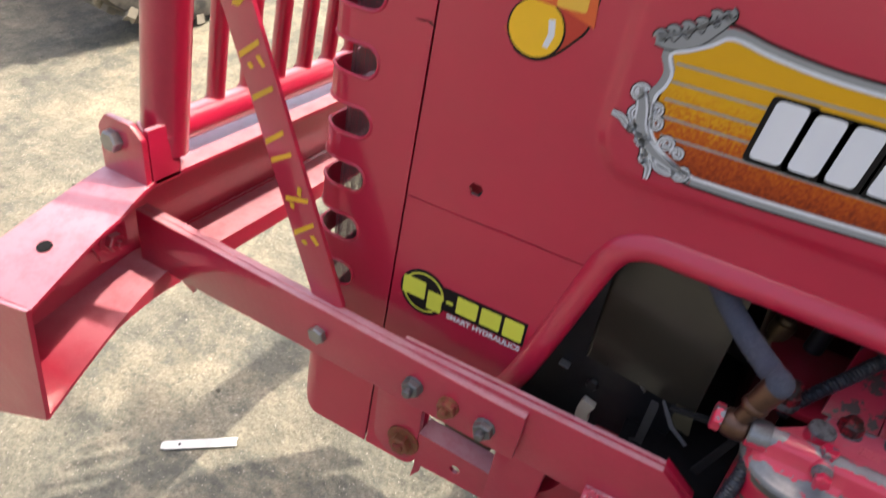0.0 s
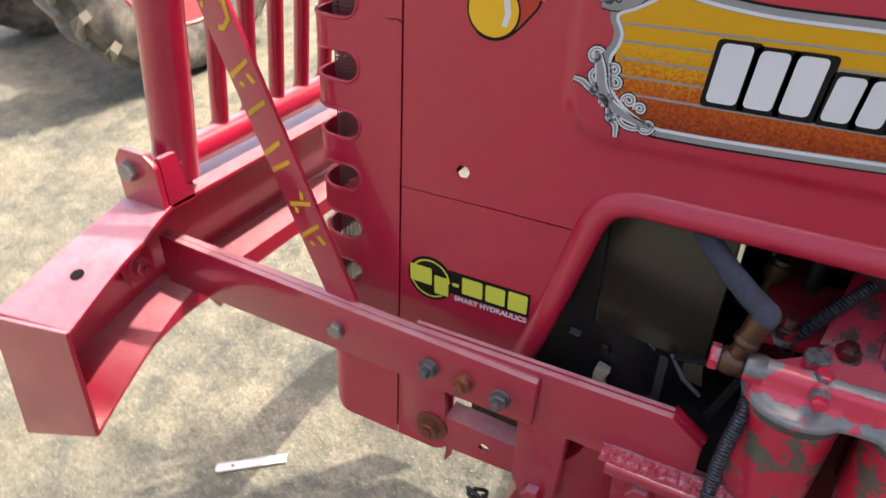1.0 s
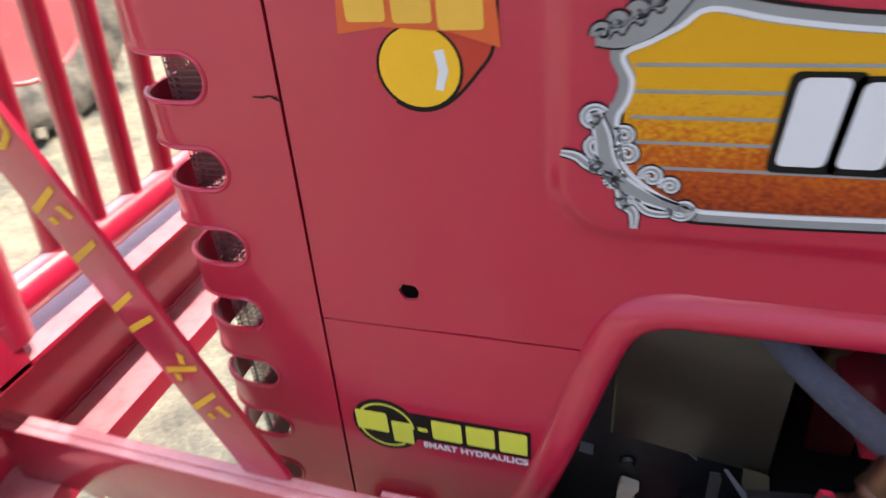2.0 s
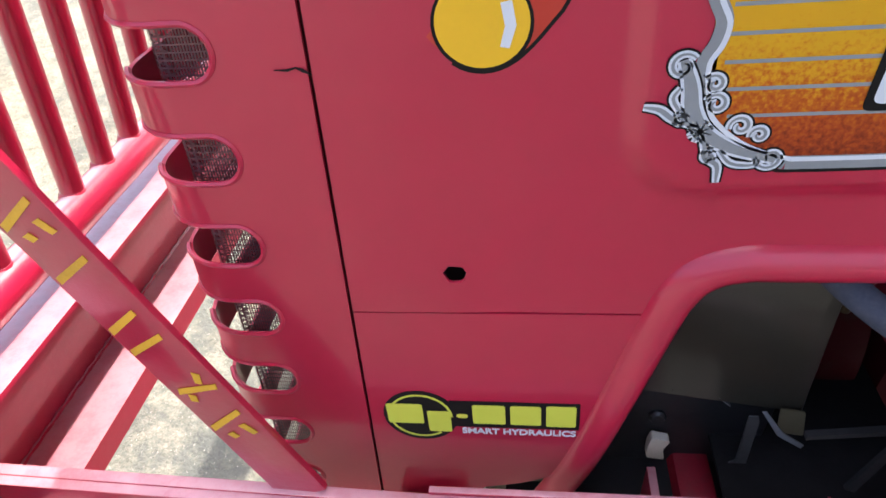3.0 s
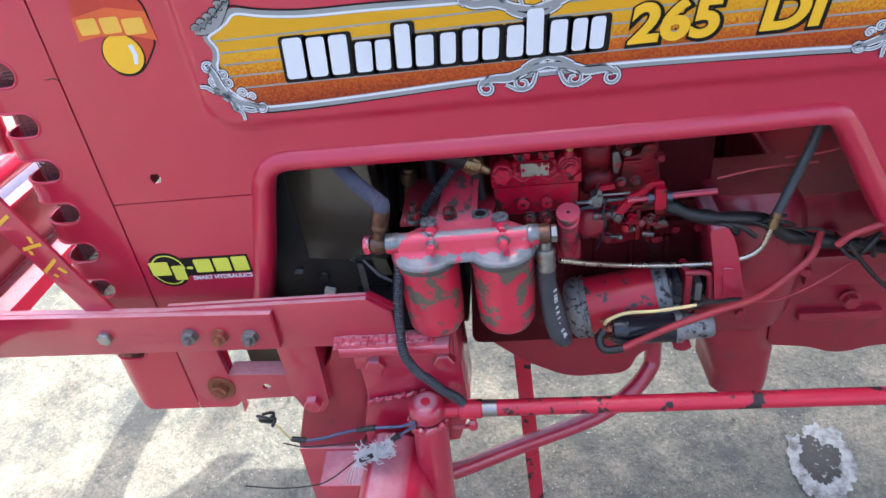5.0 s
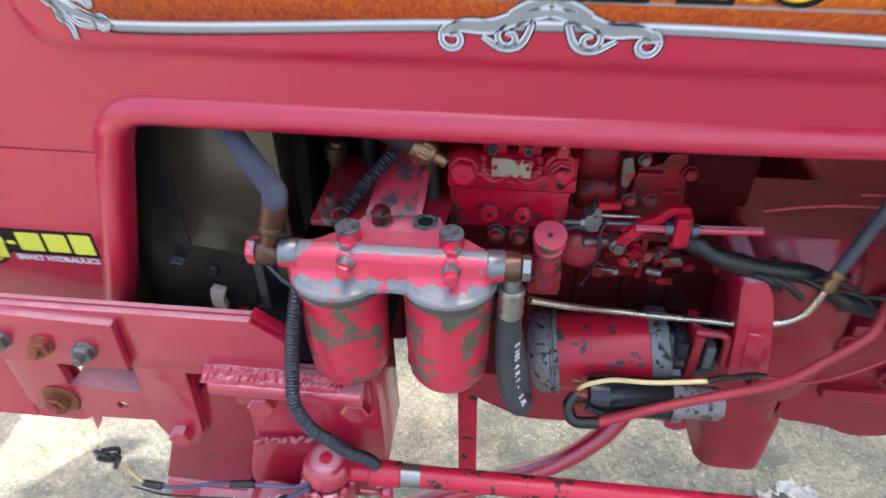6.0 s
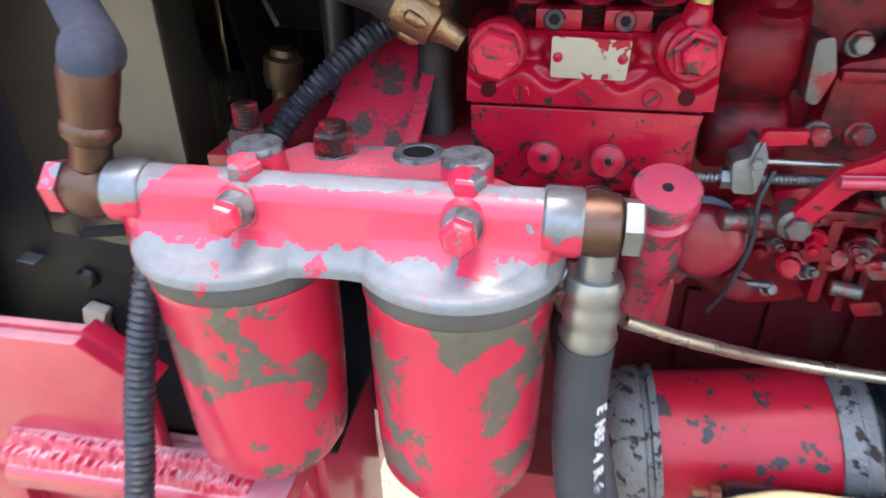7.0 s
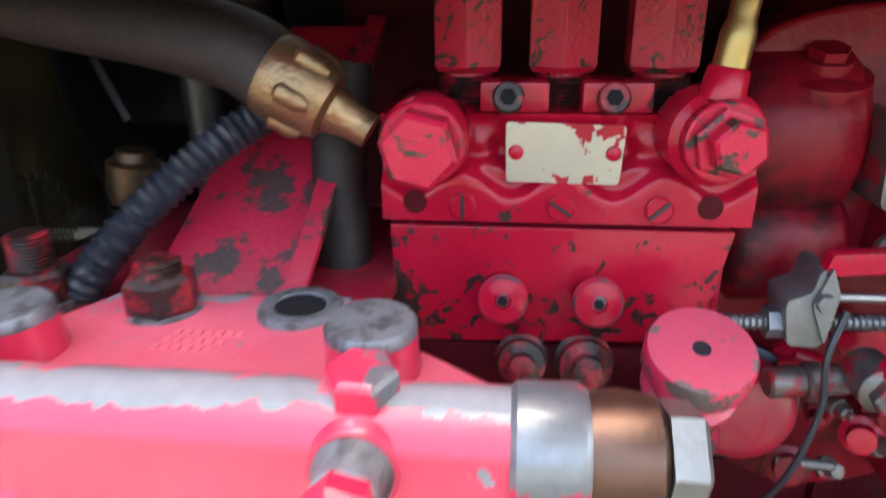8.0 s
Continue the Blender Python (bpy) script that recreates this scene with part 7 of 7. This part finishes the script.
    lathe(bm, [(-0.046, 0.0060), (-0.012, 0.0066), (-0.011, 0.0105), (-0.004, 0.0125), (0.008, 0.0125), (0.010, 0.0090), (0.014, 0.0080)], (0.4030, 0.100, 0.984), (0.16, 0, 1), 20)
    part("sender_unit", bm, oily_brass, tractor, "greasy brown brass drain cock")
    # cream strip painted in for bright ground seen through a gap
    bm = bmesh.new()
    prism(bm, rounded([(0.342, 0.955), (0.347, 0.955), (0.351, 0.915), (0.346, 0.872), (0.338, 0.872), (0.342, 0.915)], 0.0015, 3), 0.248, 0.251, bev=0.0008)
    part("bright_gap_strip", bm, cream_wire, tractor, "pale cream strip standing for bright ground seen through a gap")
    # upright wires of a guard beside the fan
    bm = bmesh.new()
    for k in range(17):
        x = 0.286 + 0.0029 * k
        top = 0.972 if x < 0.320 else 0.972 - 1.45 * (x - 0.320)
        low = 0.880 if x < 0.302 else 0.880 + 2.1 * (x - 0.302)
        if top > low:
            box(bm, (x, 0.1500, low), (x + 0.0011, 0.1512, top))
    for k in range(22):
        z = 0.884 + 0.0040 * k
        hi = min(0.334, 0.302 + (z - 0.880) / 2.1) if z < 0.948 else 0.320 + (0.972 - z) / 1.45
        box(bm, (0.286, 0.1496, z), (hi, 0.1502, z + 0.0006))
    part("mesh_guard", bm, fin_mat, fs, "olive wire guard beside the fan", smooth=False)
    # black box and tube added to block bright gaps behind the filter
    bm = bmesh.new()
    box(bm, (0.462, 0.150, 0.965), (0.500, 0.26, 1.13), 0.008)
    part("gap_block_box", bm, greasy_black, tractor, "greasy black box added to block a bright gap", angle=40)
    bm = bmesh.new()
    tube(bm, [(0.425, 0.20, 0.93), (0.428, 0.20, 1.00), (0.430, 0.20, 1.06), (0.425, 0.21, 1.14)], 0.018, 18)
    part("gap_block_tube", bm, oily_hose, tractor, "thick black tube added to block a bright gap")
    # thin brackets low behind the beam
    bm = bmesh.new()
    prism(bm, [(0.372, 0.865), (0.400, 0.955), (0.406, 0.955), (0.380, 0.862)], -0.030, -0.026)
    prism(bm, [(0.330, 0.928), (0.404, 0.940), (0.404, 0.935), (0.330, 0.924)], -0.028, -0.022)
    part("thin_bracket", bm, greasy_black, tractor, smooth=False)


build_radiator()


# ---- front axle and steering ----
def build_axle():
    # rounded bar welded under the chassis plate
    bm = bmesh.new()
    prism(bm, rounded([(-0.0945, 0.7955), (-0.0945, 0.8120), (-0.0560, 0.8120), (-0.0560, 0.7955)], 0.0062, 5), 0.294, 0.456, "yz", bev=0.0025)
    box(bm, (0.300, -0.060, 0.740), (0.456, -0.048, 0.806), 0.002)
    pl = part("welded_ledge", bm, bar_red, tractor, "welded red angle ledge with a thick weld seam", angle=40)
    # two runs of weld with coin ripples between the plate and the bar
    bm = bmesh.new()
    grid = []
    for i in range(261):
        x = 0.285 + 0.150 * i / 260
        row = []
        wob = 0.0016 * noise.noise(V((x * 40, 0, 3.0)))
        for j in range(15):
            v = j / 14
            coin = 0.0011 * abs(math.sin(x * 560 + 2.2 * v + 3 * noise.noise(V((x * 60, 0, 0)))))
            lump = 0.0030 * abs(math.sin(v * 6.28 + 0.8 * noise.noise(V((x * 50, 4.0, 0))))) + coin + 0.0026 * noise.noise(V((x * 300, v * 4.0, 2.0)))
            lump *= min(1.0, 5 * v, 5 * (1 - v)) * min(1.0, i / 10, (260 - i) / 10)
            row.append(bm.verts.new((x, -0.0722 - 0.0185 * v - lump * 0.5 - wob * v, 0.8215 - 0.0105 * v + lump * 0.9 + wob * (1 - v))))
        grid.append(row)
    for p, q in zip(grid, grid[1:]):
        for j in range(14):
            bm.faces.new((p[j], q[j], q[j + 1], p[j + 1]))
    for row in (grid[0], grid[-1]):
        bm.faces.new([*row, bm.verts.new((row[0].co.x, -0.0722, 0.808))])
    part("weld_bead", bm, bar_red, pl, "lumpy thick red-painted weld", angle=80)
    for x, z in ((0.334, 0.752), (0.441, 0.757)):
        bm = bmesh.new()
        hexbolt(bm, (x, -0.060, z), (0, -1, 0), 0.028, 0.014)
        part("hex_bolt", bm, bar_red, pl, smooth=False)
    bm = bmesh.new()
    prism(bm, rounded([(0.398, 0.80), (0.462, 0.80), (0.465, 0.62), (0.440, 0.55), (0.398, 0.55)], 0.006, 3), -0.047, 0.05, bev=0.004)
    part("axle_block", bm, bar_red, pl, "upright red welded block", angle=40)
    # axle support casting, curved in towards the ledge
    bm = bmesh.new()
    prism(bm, rounded([(0.298, 0.765), (0.405, 0.765), (0.405, 0.45), (0.270, 0.45), (0.278, 0.58), (0.300, 0.66)], 0.02, 4), -0.040, 0.40, bev=0.010, seg=3)
    part("axle_support", bm, bar_red, tractor, "red cast axle support", angle=50)
    bm = bmesh.new()
    tube(bm, [(0.300 + 0.10 * i / 20, -0.046 - 0.002 * math.sin(i * 1.9), 0.650 + 0.02 * i / 20 + 0.0015 * math.sin(i * 2.7)) for i in range(21)], lambda s: 0.0042 + 0.0006 * math.sin(s * 700), 8, 3)
    part("weld_bead", bm, bar_red, pl)
    bm = bmesh.new()
    prism(bm, [(0.266, 0.775), (0.300, 0.775), (0.298, 0.60), (0.258, 0.517), (0.142, 0.521), (0.187, 0.653), (0.250, 0.735)], -0.030, 0.52, bev=0.003)
    part("support_plate", bm, engine_red, tractor, angle=40)
    bm = bmesh.new()
    prism(bm, [(0.142, 0.519), (0.258, 0.515), (0.262, 0.367), (0.136, 0.367)], -0.034, 0.50, bev=0.004)
    part("support_box", bm, bar_red, tractor, angle=40)
    # black plate added to darken the lit top of the axle support
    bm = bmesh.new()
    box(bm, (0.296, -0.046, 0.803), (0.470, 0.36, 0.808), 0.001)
    part("axle_top_block", bm, greasy_black, tractor)
    # axle beam, box section, falling towards the wheel
    bm = bmesh.new()
    prism(bm, [(-0.10, 0.38), (-0.10, 0.50), (0.64, 0.62), (0.64, 0.46)], 0.190, 0.300, "yz", bev=0.006, m=Matrix.Translation((0, 0, 0)))
    ax = part("front_axle", bm, bar_red, tractor, "red box-section front axle", angle=40)
    bm = bmesh.new()
    prism(bm, rounded([(0.300, 0.60), (0.385, 0.575), (0.420, 0.42), (0.400, 0.30), (0.270, 0.30), (0.255, 0.48)], 0.03, 4), -0.20, -0.06, bev=0.015, seg=3)
    part("axle_end", bm, bar_red, ax, "red axle end casting", angle=50)
    # king pin tube and steering arm
    bm = bmesh.new()
    lathe(bm, [(0, 0.030), (0.22, 0.028), (0.235, 0.026)], (0.3935, -0.100, 0.420), (0.06, 0.03, 1), 28)
    kp = part("king_pin_tube", bm, bar_red, tractor, "upright red king pin tube")
    bm = bmesh.new()
    lathe(bm, [(0, 0.020), (0.004, 0.027), (0.012, 0.030), (0.022, 0.028), (0.028, 0.024), (0.030, 0.022), (0.033, 0.012)], (0.405, -0.085, 0.660), (0, -0.1, 1), 30)
    part("ball_joint", bm, bar_red, kp, "round red ball joint cap")
    bm = bmesh.new()
    lathe(bm, [(0, 0.0075), (0.002, 0.0075), (0.0026, 0.005)], (0.405, -0.0883, 0.6925), (0, -0.1, 1), 16)
    part("grease_cap", bm, link_red, kp)
    bm = bmesh.new()
    tube(bm, [(0.4035 + 0.027 * math.cos(a), -0.088 + 0.027 * math.sin(a), 0.654 + 0.002 * math.sin(9 * a)) for a in np.linspace(0, 6.28, 30)], lambda s: 0.0055 + 0.0015 * math.sin(s * 500), 8, 2)
    part("clamp_ring", bm, bar_red, kp)
    # drag link
    bm = bmesh.new()
    cyl(bm, (0.428, -0.086, 0.667), (0.470, -0.0865, 0.672), 0.0105, n=16)
    cyl(bm, (0.455, -0.0865, 0.671), (0.492, -0.087, 0.673), 0.0150, n=20, bev=0.002)
    cyl(bm, (0.490, -0.087, 0.673), (1.60, -0.098, 0.688), 0.0128, n=20)
    dl = part("drag_link", bm, link_red, tractor, "long red drag link with black chipped patches")
    bm = bmesh.new()
    lathe(bm, [(0, 0.0132), (0.022, 0.0132)], (0.492, -0.087, 0.673), (1, -0.01, 0.013), 20)
    part("bare_sleeve", bm, zinc, dl, "bare bright sleeve")
    bm = bmesh.new()
    box(bm, (0.468, -0.093, 0.638), (0.480, -0.081, 0.664), 0.003)
    hexbolt(bm, (0.474, -0.093, 0.644), (0, -1, 0), 0.014, 0.008)
    tube(bm, [(0.474, -0.086, 0.640), (0.462, -0.086, 0.630), (0.440, -0.086, 0.630)], 0.0036, 8)
    part("clamp_bolt", bm, bar_red, dl)
    # struts under the engine
    bm = bmesh.new()
    box(bm, (-0.016, -0.004, 0), (0.016, 0.004, 0.70), 0.001, Matrix.Translation((0.558, 0.19, -0.02)) @ Matrix.Rotation(radians(-1.0), 4, "Y"))
    part("flat_strut", bm, link_red, tractor, "upright flat red strut, paint chipped")
    bm = bmesh.new()
    tube(bm, [(0.330, -0.02, 0.405), (0.408, 0.0, 0.400), (0.545, 0.08, 0.375), (0.690, 0.14, 0.379), (0.766, 0.17, 0.421), (0.801, 0.19, 0.463), (0.807, 0.20, 0.492), (0.806, 0.20, 0.60)], 0.0165, 16)
    part("radius_rod", bm, bar_red, tractor, "bent round red radius rod")
    # blue and cream wires with a tuft of cotton waste
    bm = bmesh.new()
    tube(bm, [(0.390, -0.112, 0.676), (0.365, -0.114, 0.668), (0.311, -0.112, 0.663), (0.270, -0.11, 0.652), (0.235, -0.11, 0.640), (0.203, -0.11, 0.636), (0.180, -0.11, 0.640)], 0.0024, 8)
    w = part("blue_wire", bm, blue_wire, tractor, "loose blue wire with taped joints")
    bm = bmesh.new()
    tube(bm, [(0.390, -0.114, 0.672), (0.372, -0.116, 0.658), (0.350, -0.120, 0.645), (0.325, -0.128, 0.634)], 0.0024, 8)
    part("second_wire", bm, blue_wire, w)
    for p, q in (((0.325, -0.112, 0.665), (0.294, -0.112, 0.659)), ((0.205, -0.11, 0.636), (0.182, -0.11, 0.640)), ((0.362, -0.118, 0.652), (0.345, -0.121, 0.643))):
        bm = bmesh.new()
        cyl(bm, p, q, 0.0050, 0.0045, n=10, bev=0.001)
        part("tape_joint", bm, tape, w)
    bm = bmesh.new()
    tube(bm, [(0.182, -0.11, 0.640), (0.174, -0.11, 0.655), (0.167, -0.11, 0.675), (0.160, -0.11, 0.684)], 0.0016, 8)
    part("wire_end", bm, cream_wire, w)
    for k in range(7):
        bm = bmesh.new()
        a = k * 0.9
        tube(bm, [(0.162, -0.11, 0.682), (0.158 + 0.010 * math.cos(a), -0.11 + 0.008 * math.sin(2 * a), 0.688 + 0.008 * math.sin(a)), (0.154 + 0.014 * math.cos(a + 1), -0.11, 0.690 + 0.010 * math.sin(a + 0.6))], 0.0028, 6, 3)
        part("frayed_tape", bm, tape, w)
    bm = bmesh.new()
    rnd = random.Random(4)
    for k in range(420):
        s = rnd.uniform(-1, 1)
        p = V((0.320 + s * 0.030, -0.130 + rnd.gauss(0, 0.005), 0.629 + s * 0.013 + rnd.gauss(0, 0.0065)))
        q = p + V((rnd.gauss(0, 0.006), rnd.gauss(0, 0.004), rnd.gauss(0, 0.006)))
        r = (p + q) / 2 + V((rnd.gauss(0, 0.003), -0.003, rnd.gauss(0, 0.003)))
        tube(bm, [p, r, q], 0.0008, 4, 3)
    for k in range(5):
        tube(bm, [(0.300 - 0.002 * k, -0.132, 0.615), (0.288 - 0.004 * k, -0.134, 0.590), (0.281 - 0.006 * k, -0.134, 0.555)], 0.0008, 4, 4)
    part("cotton_waste", bm, cloth, w, "grey-white tuft of cotton waste")
    bm = bmesh.new()
    cyl(bm, (0.296, -0.137, 0.618), (0.318, -0.139, 0.632), 0.0040, n=8)
    part("tape_joint", bm, tape, w)
    bm = bmesh.new()
    tube(bm, [(0.296, -0.12, 0.612), (0.266, -0.12, 0.583), (0.230, -0.12, 0.550), (0.196, -0.12, 0.532), (0.13, -0.115, 0.518), (0.066, -0.11, 0.519)], 0.0013, 6)
    part("thin_black_wire", bm, tape, w)
    bm = bmesh.new()
    tube(bm, [(0.300, -0.118, 0.640), (0.25, -0.114, 0.628), (0.20, -0.112, 0.622), (0.165, -0.110, 0.630)], 0.0013, 6)
    part("thin_black_wire", bm, tape, w)


build_axle()


# ---- loose things on the ground ----
def scrap_strip():
    bm = bmesh.new()
    a, b = V((-0.690, 0.132)), V((-0.538, 0.240))
    d = (b - a).normalized()
    n = V((-d.y, d.x)) * 0.0125
    pts = [a + n * 0.9 + d * 0.006, a + n * 0.5, a - n * 0.7, a - n + d * 0.012, b - n, b - n * 0.2 - d * 0.004, b + n]
    vs = [(p.x, p.y) for p in pts]
    z = ground_z(a.x, a.y) + 0.006
    prism(bm, vs, z, z + 0.002, "xy")
    for v in bm.verts:
        v.co.z += GROUND_SLOPE * (v.co.y - a.y)
    ob = part("scrap_strip", bm, strip_metal, None, smooth=False)
    # black disc on top paints the dark of a punched hole
    bm = bmesh.new()
    c = a + d * 0.045
    lathe(bm, [(0, 0.0038), (0.0006, 0.0038)], (c.x, c.y, z + 0.0022 + GROUND_SLOPE * (c.y - a.y)), (0, -GROUND_SLOPE, 1), 14)
    part("strip_hole_dark", bm, black_sheet, ob)
    tagged(ob, "pale scrap strip lying on the dusty ground", "scrap")


scrap_strip()


def pebbles():
    rnd = random.Random(7)
    bm = bmesh.new()
    for k in range(420):
        x, y = rnd.uniform(-2.2, 2.0), rnd.uniform(-0.6, 2.2)
        s = rnd.choice((0.002, 0.003, 0.004, 0.007))
        z = ground_z(x, y)
        t = bmesh.new()
        bmesh.ops.create_icosphere(t, subdivisions=1, radius=s)
        for v in t.verts:
            v.co = V((v.co.x * rnd.uniform(0.8, 1.4), v.co.y * rnd.uniform(0.8, 1.3), v.co.z * 0.6)) + V((x, y, z + s * 0.3))
        absorb(bm, t)
    ob = part("pebbles", bm, ground_mat, None)
    tagged(ob, "small pebbles and crumbs scattered over the yard", "pebbles", kind="stuff")


pebbles()


def wet_spot():
    """A dark oil stain with pale froth round it."""
    rnd = random.Random(3)
    for nm, rr, mt, dz, lab in (("froth_patch", 0.086, froth_mat, 0.005, "pale dried froth round an oil stain"), ("oil_stain", 0.050, oil_mat, 0.0065, "dark wet oil stain on the ground")):
        bm = bmesh.new()
        n = 96
        cx, cy = 1.255, 0.310
        c = bm.verts.new((cx, cy, ground_z(cx, cy) + dz))
        ring = []
        for i in range(n):
            a = 2 * math.pi * i / n
            r = rr * (1 + 0.34 * noise.noise(V((math.cos(a) * 1.4, math.sin(a) * 1.4, rr * 40))) + 0.24 * noise.noise(V((math.cos(a) * 5, math.sin(a) * 5, 2))) + 0.12 * noise.noise(V((math.cos(a) * 14, math.sin(a) * 14, 5))))
            x, y = cx + r * math.cos(a) * 0.95, cy + r * math.sin(a) * 1.2
            ring.append(bm.verts.new((x, y, ground_z(x, y) + dz)))
        for i in range(n):
            bm.faces.new((c, ring[i], ring[(i + 1) % n]))
        ob = part(nm, bm, mt, None)
        tagged(ob, lab, "stain")


froth_mat = mat("dried_froth", (0.30, 0.31, 0.305), 0.8, second=(0.13, 0.13, 0.118), scale=38, lo=0.42, hi=0.66, tint=0.2, bump=0.8, bump_scale=200)
oil_mat = mat("wet_oil", (0.035, 0.036, 0.036), 0.45, second=(0.30, 0.31, 0.305), scale=75, lo=0.58, hi=0.64, tint=0.3, spec=0.25)
wet_spot()


# ---- second tractor behind ----
def build_far_tractor():
    cx, cy, r = -2.70, 2.02, 0.68
    yaw = radians(172)
    axis = V((math.cos(yaw), math.sin(yaw), 0))
    z0 = ground_z(cx, cy)
    base = (cx, cy, z0)
    ft = thing("far_tractor", base, "second red tractor parked behind, its dusty rear wheel showing", "tractor")
    c = V((cx, cy, z0 + r))
    w = 0.17
    bm = bmesh.new()
    lathe(bm, [(-w * 0.10, r * 0.58), (-w * 0.80, r * 0.62), (-w * 1.02, r * 0.72), (-w * 1.05, r * 0.84), (-w * 0.90, r * 0.945), (-w * 0.4, r * 0.965), (w * 0.4, r * 0.965), (w * 0.90, r * 0.945), (w * 1.05, r * 0.84), (w * 1.02, r * 0.72), (w * 0.80, r * 0.62), (w * 0.10, r * 0.58)], c, axis, 64)
    tyre = part("rear_tyre", bm, tyre_rubber, ft, "large dusty black lugged tyre")
    fm = frame_of(axis)
    for k in range(40):
        a = 2 * math.pi * k / 40
        sgn = 1 if k % 2 else -1
        bm = bmesh.new()
        pts = [(0.02 * sgn, -0.012), (w * 0.75 * sgn, 0.09), (w * 1.06 * sgn, 0.115), (w * 1.06 * sgn, 0.165), (w * 0.72 * sgn, 0.142), (0.02 * sgn, 0.036)]
        lo, hi = [], []
        for s, t in pts:
            ang = a + t / r
            inner = r * (0.90 if abs(s) > w else 0.955)
            outer = r * (0.975 if abs(s) > w else 1.02)
            u = fm @ V((math.cos(ang), math.sin(ang), 0))
            lo.append(bm.verts.new(c + axis * s + u * inner))
            hi.append(bm.verts.new(c + axis * s + u * outer))
        bm.faces.new(hi)
        for i in range(6):
            bm.faces.new((lo[i], lo[(i + 1) % 6], hi[(i + 1) % 6], hi[i]))
        part("tyre_lug", bm, tyre_mud, tyre, smooth=False)
    bm = bmesh.new()
    lathe(bm, [(-0.13, r * 0.63), (-0.14, r * 0.60), (-0.11, r * 0.56), (-0.06, r * 0.52), (-0.05, r * 0.30), (-0.06, r * 0.16), (-0.12, r * 0.13), (-0.13, 0.01)], c, axis, 48)
    rim = part("wheel_rim", bm, rim_red, ft, "dusty faded red wheel rim with round holes")
    for k in range(8):
        u = fm @ V((math.cos(k * math.pi / 4), math.sin(k * math.pi / 4), 0))
        # black edged disc put on the rim for the dark of each hole
        bm = bmesh.new()
        lathe(bm, [(0, 0.034), (0.004, 0.034), (0.005, 0.026), (0.001, 0.025)], c - axis * 0.051 + u * r * 0.42, -axis, 20)
        part("rim_hole_dark", bm, black_sheet, rim, "black disc with a raised edge, drawn as a dark hole")
        bm = bmesh.new()
        hexbolt(bm, c - axis * 0.056 + u * r * 0.24, -axis, 0.030, 0.022, 0.022)
        part("wheel_bolt", bm, rim_red, rim, smooth=False)
    bm = bmesh.new()
    cyl(bm, c + axis * 0.0, c + axis * 1.4, 0.13, n=20)
    box(bm, (-0.3, 0.3, 0.15), (0.3, 1.4, 0.75), 0.05, Matrix.Translation(c) @ Matrix.Rotation(yaw - math.pi / 2, 4, "Z") @ Matrix.Translation((0, 0, -0.35)))
    part("rear_axle_housing", bm, rim_red, ft, angle=40)
    # its far wheel, so that it stands on its own
    bm = bmesh.new()
    c2 = c + axis * 1.4
    lathe(bm, [(-w, r * 0.55), (-w, r * 0.9), (-w * 0.7, r), (w * 0.7, r), (w, r * 0.9), (w, r * 0.55)], c2, axis, 48)
    part("rear_tyre", bm, tyre_rubber, ft)
    bm = bmesh.new()
    lathe(bm, [(-0.10, r * 0.56), (-0.05, r * 0.3), (-0.1, 0.02)], c2, axis, 32)
    part("wheel_rim", bm, rim_red, ft)


build_far_tractor()


# ---- unseen shade trees ----
# out of view; last two added to dim the ground behind the camera
TREES = [(5.50, 2.45, 9.5, 2.7, 5, 9000), (3.72, 7.58, 9.5, 2.7, 5, 9000), (5.40, -0.90, 14.0, 3.2, 8, 15000), (4.60, -3.60, 12.0, 3.0, 11, 12000)]


def build_tree(x, y, h, spread, seed, count):
    rnd = random.Random(seed)
    tr = thing("unseen_shade_tree", (x, y, 0.0), "tall leafy tree, out of view, added to shade the yard", "tree", "shade trees")
    bm = bmesh.new()
    tube(bm, [(x, y, -0.05), (x + 0.1, y, h * 0.3), (x - 0.1, y + 0.1, h * 0.62)], lambda s: max(0.06, 0.22 - s * 0.035), 12)
    tips = []
    for k in range(9):
        a = k * 2.4 + rnd.random()
        z0 = h * (0.38 + 0.03 * k)
        p = V((x, y, z0))
        q = p + V((math.cos(a) * spread * rnd.uniform(0.5, 0.95), math.sin(a) * spread * rnd.uniform(0.5, 0.95), h * rnd.uniform(0.12, 0.34)))
        tube(bm, [p, (p + q) / 2 + V((0, 0, 0.25)), q], lambda s: max(0.015, 0.08 - s * 0.025), 8)
        tips.append(q)
        tips.append((p + q) / 2)
    tk = part("trunk", bm, bark_mat, tr, "brown bark")
    verts, faces = [], []
    for k in range(count):
        c = rnd.choice(tips)
        p = c + V((rnd.gauss(0, spread * 0.30), rnd.gauss(0, spread * 0.30), rnd.gauss(0, h * 0.07)))
        m = Euler((rnd.uniform(-1, 1), rnd.uniform(-1, 1), rnd.uniform(0, 6.28))).to_matrix()
        s = rnd.uniform(0.07, 0.16)
        b = len(verts)
        for u, w in ((-1, 0), (0, -0.45), (1, 0), (0, 0.45)):
            verts.append(tuple(p + m @ V((u * s, w * s, 0.15 * s * (u * u)))))
        faces.append((b, b + 1, b + 2, b + 3))
    me = bpy.data.meshes.new("crown")
    me.from_pydata(verts, [], faces)
    me.materials.append(leaf_mat)
    cr = part("crown", me, None, tr, "loose green crown of many leaves")
    tagged(cr, kind="stuff")


bark_mat = mat("bark", (0.12, 0.085, 0.06), 0.9, scale=14, tint=0.3, bump=0.8, bump_scale=30)
leaf_mat = mat("leaf", (0.06, 0.11, 0.03), 0.55, scale=3, tint=0.4)
for args in TREES:
    build_tree(*args)
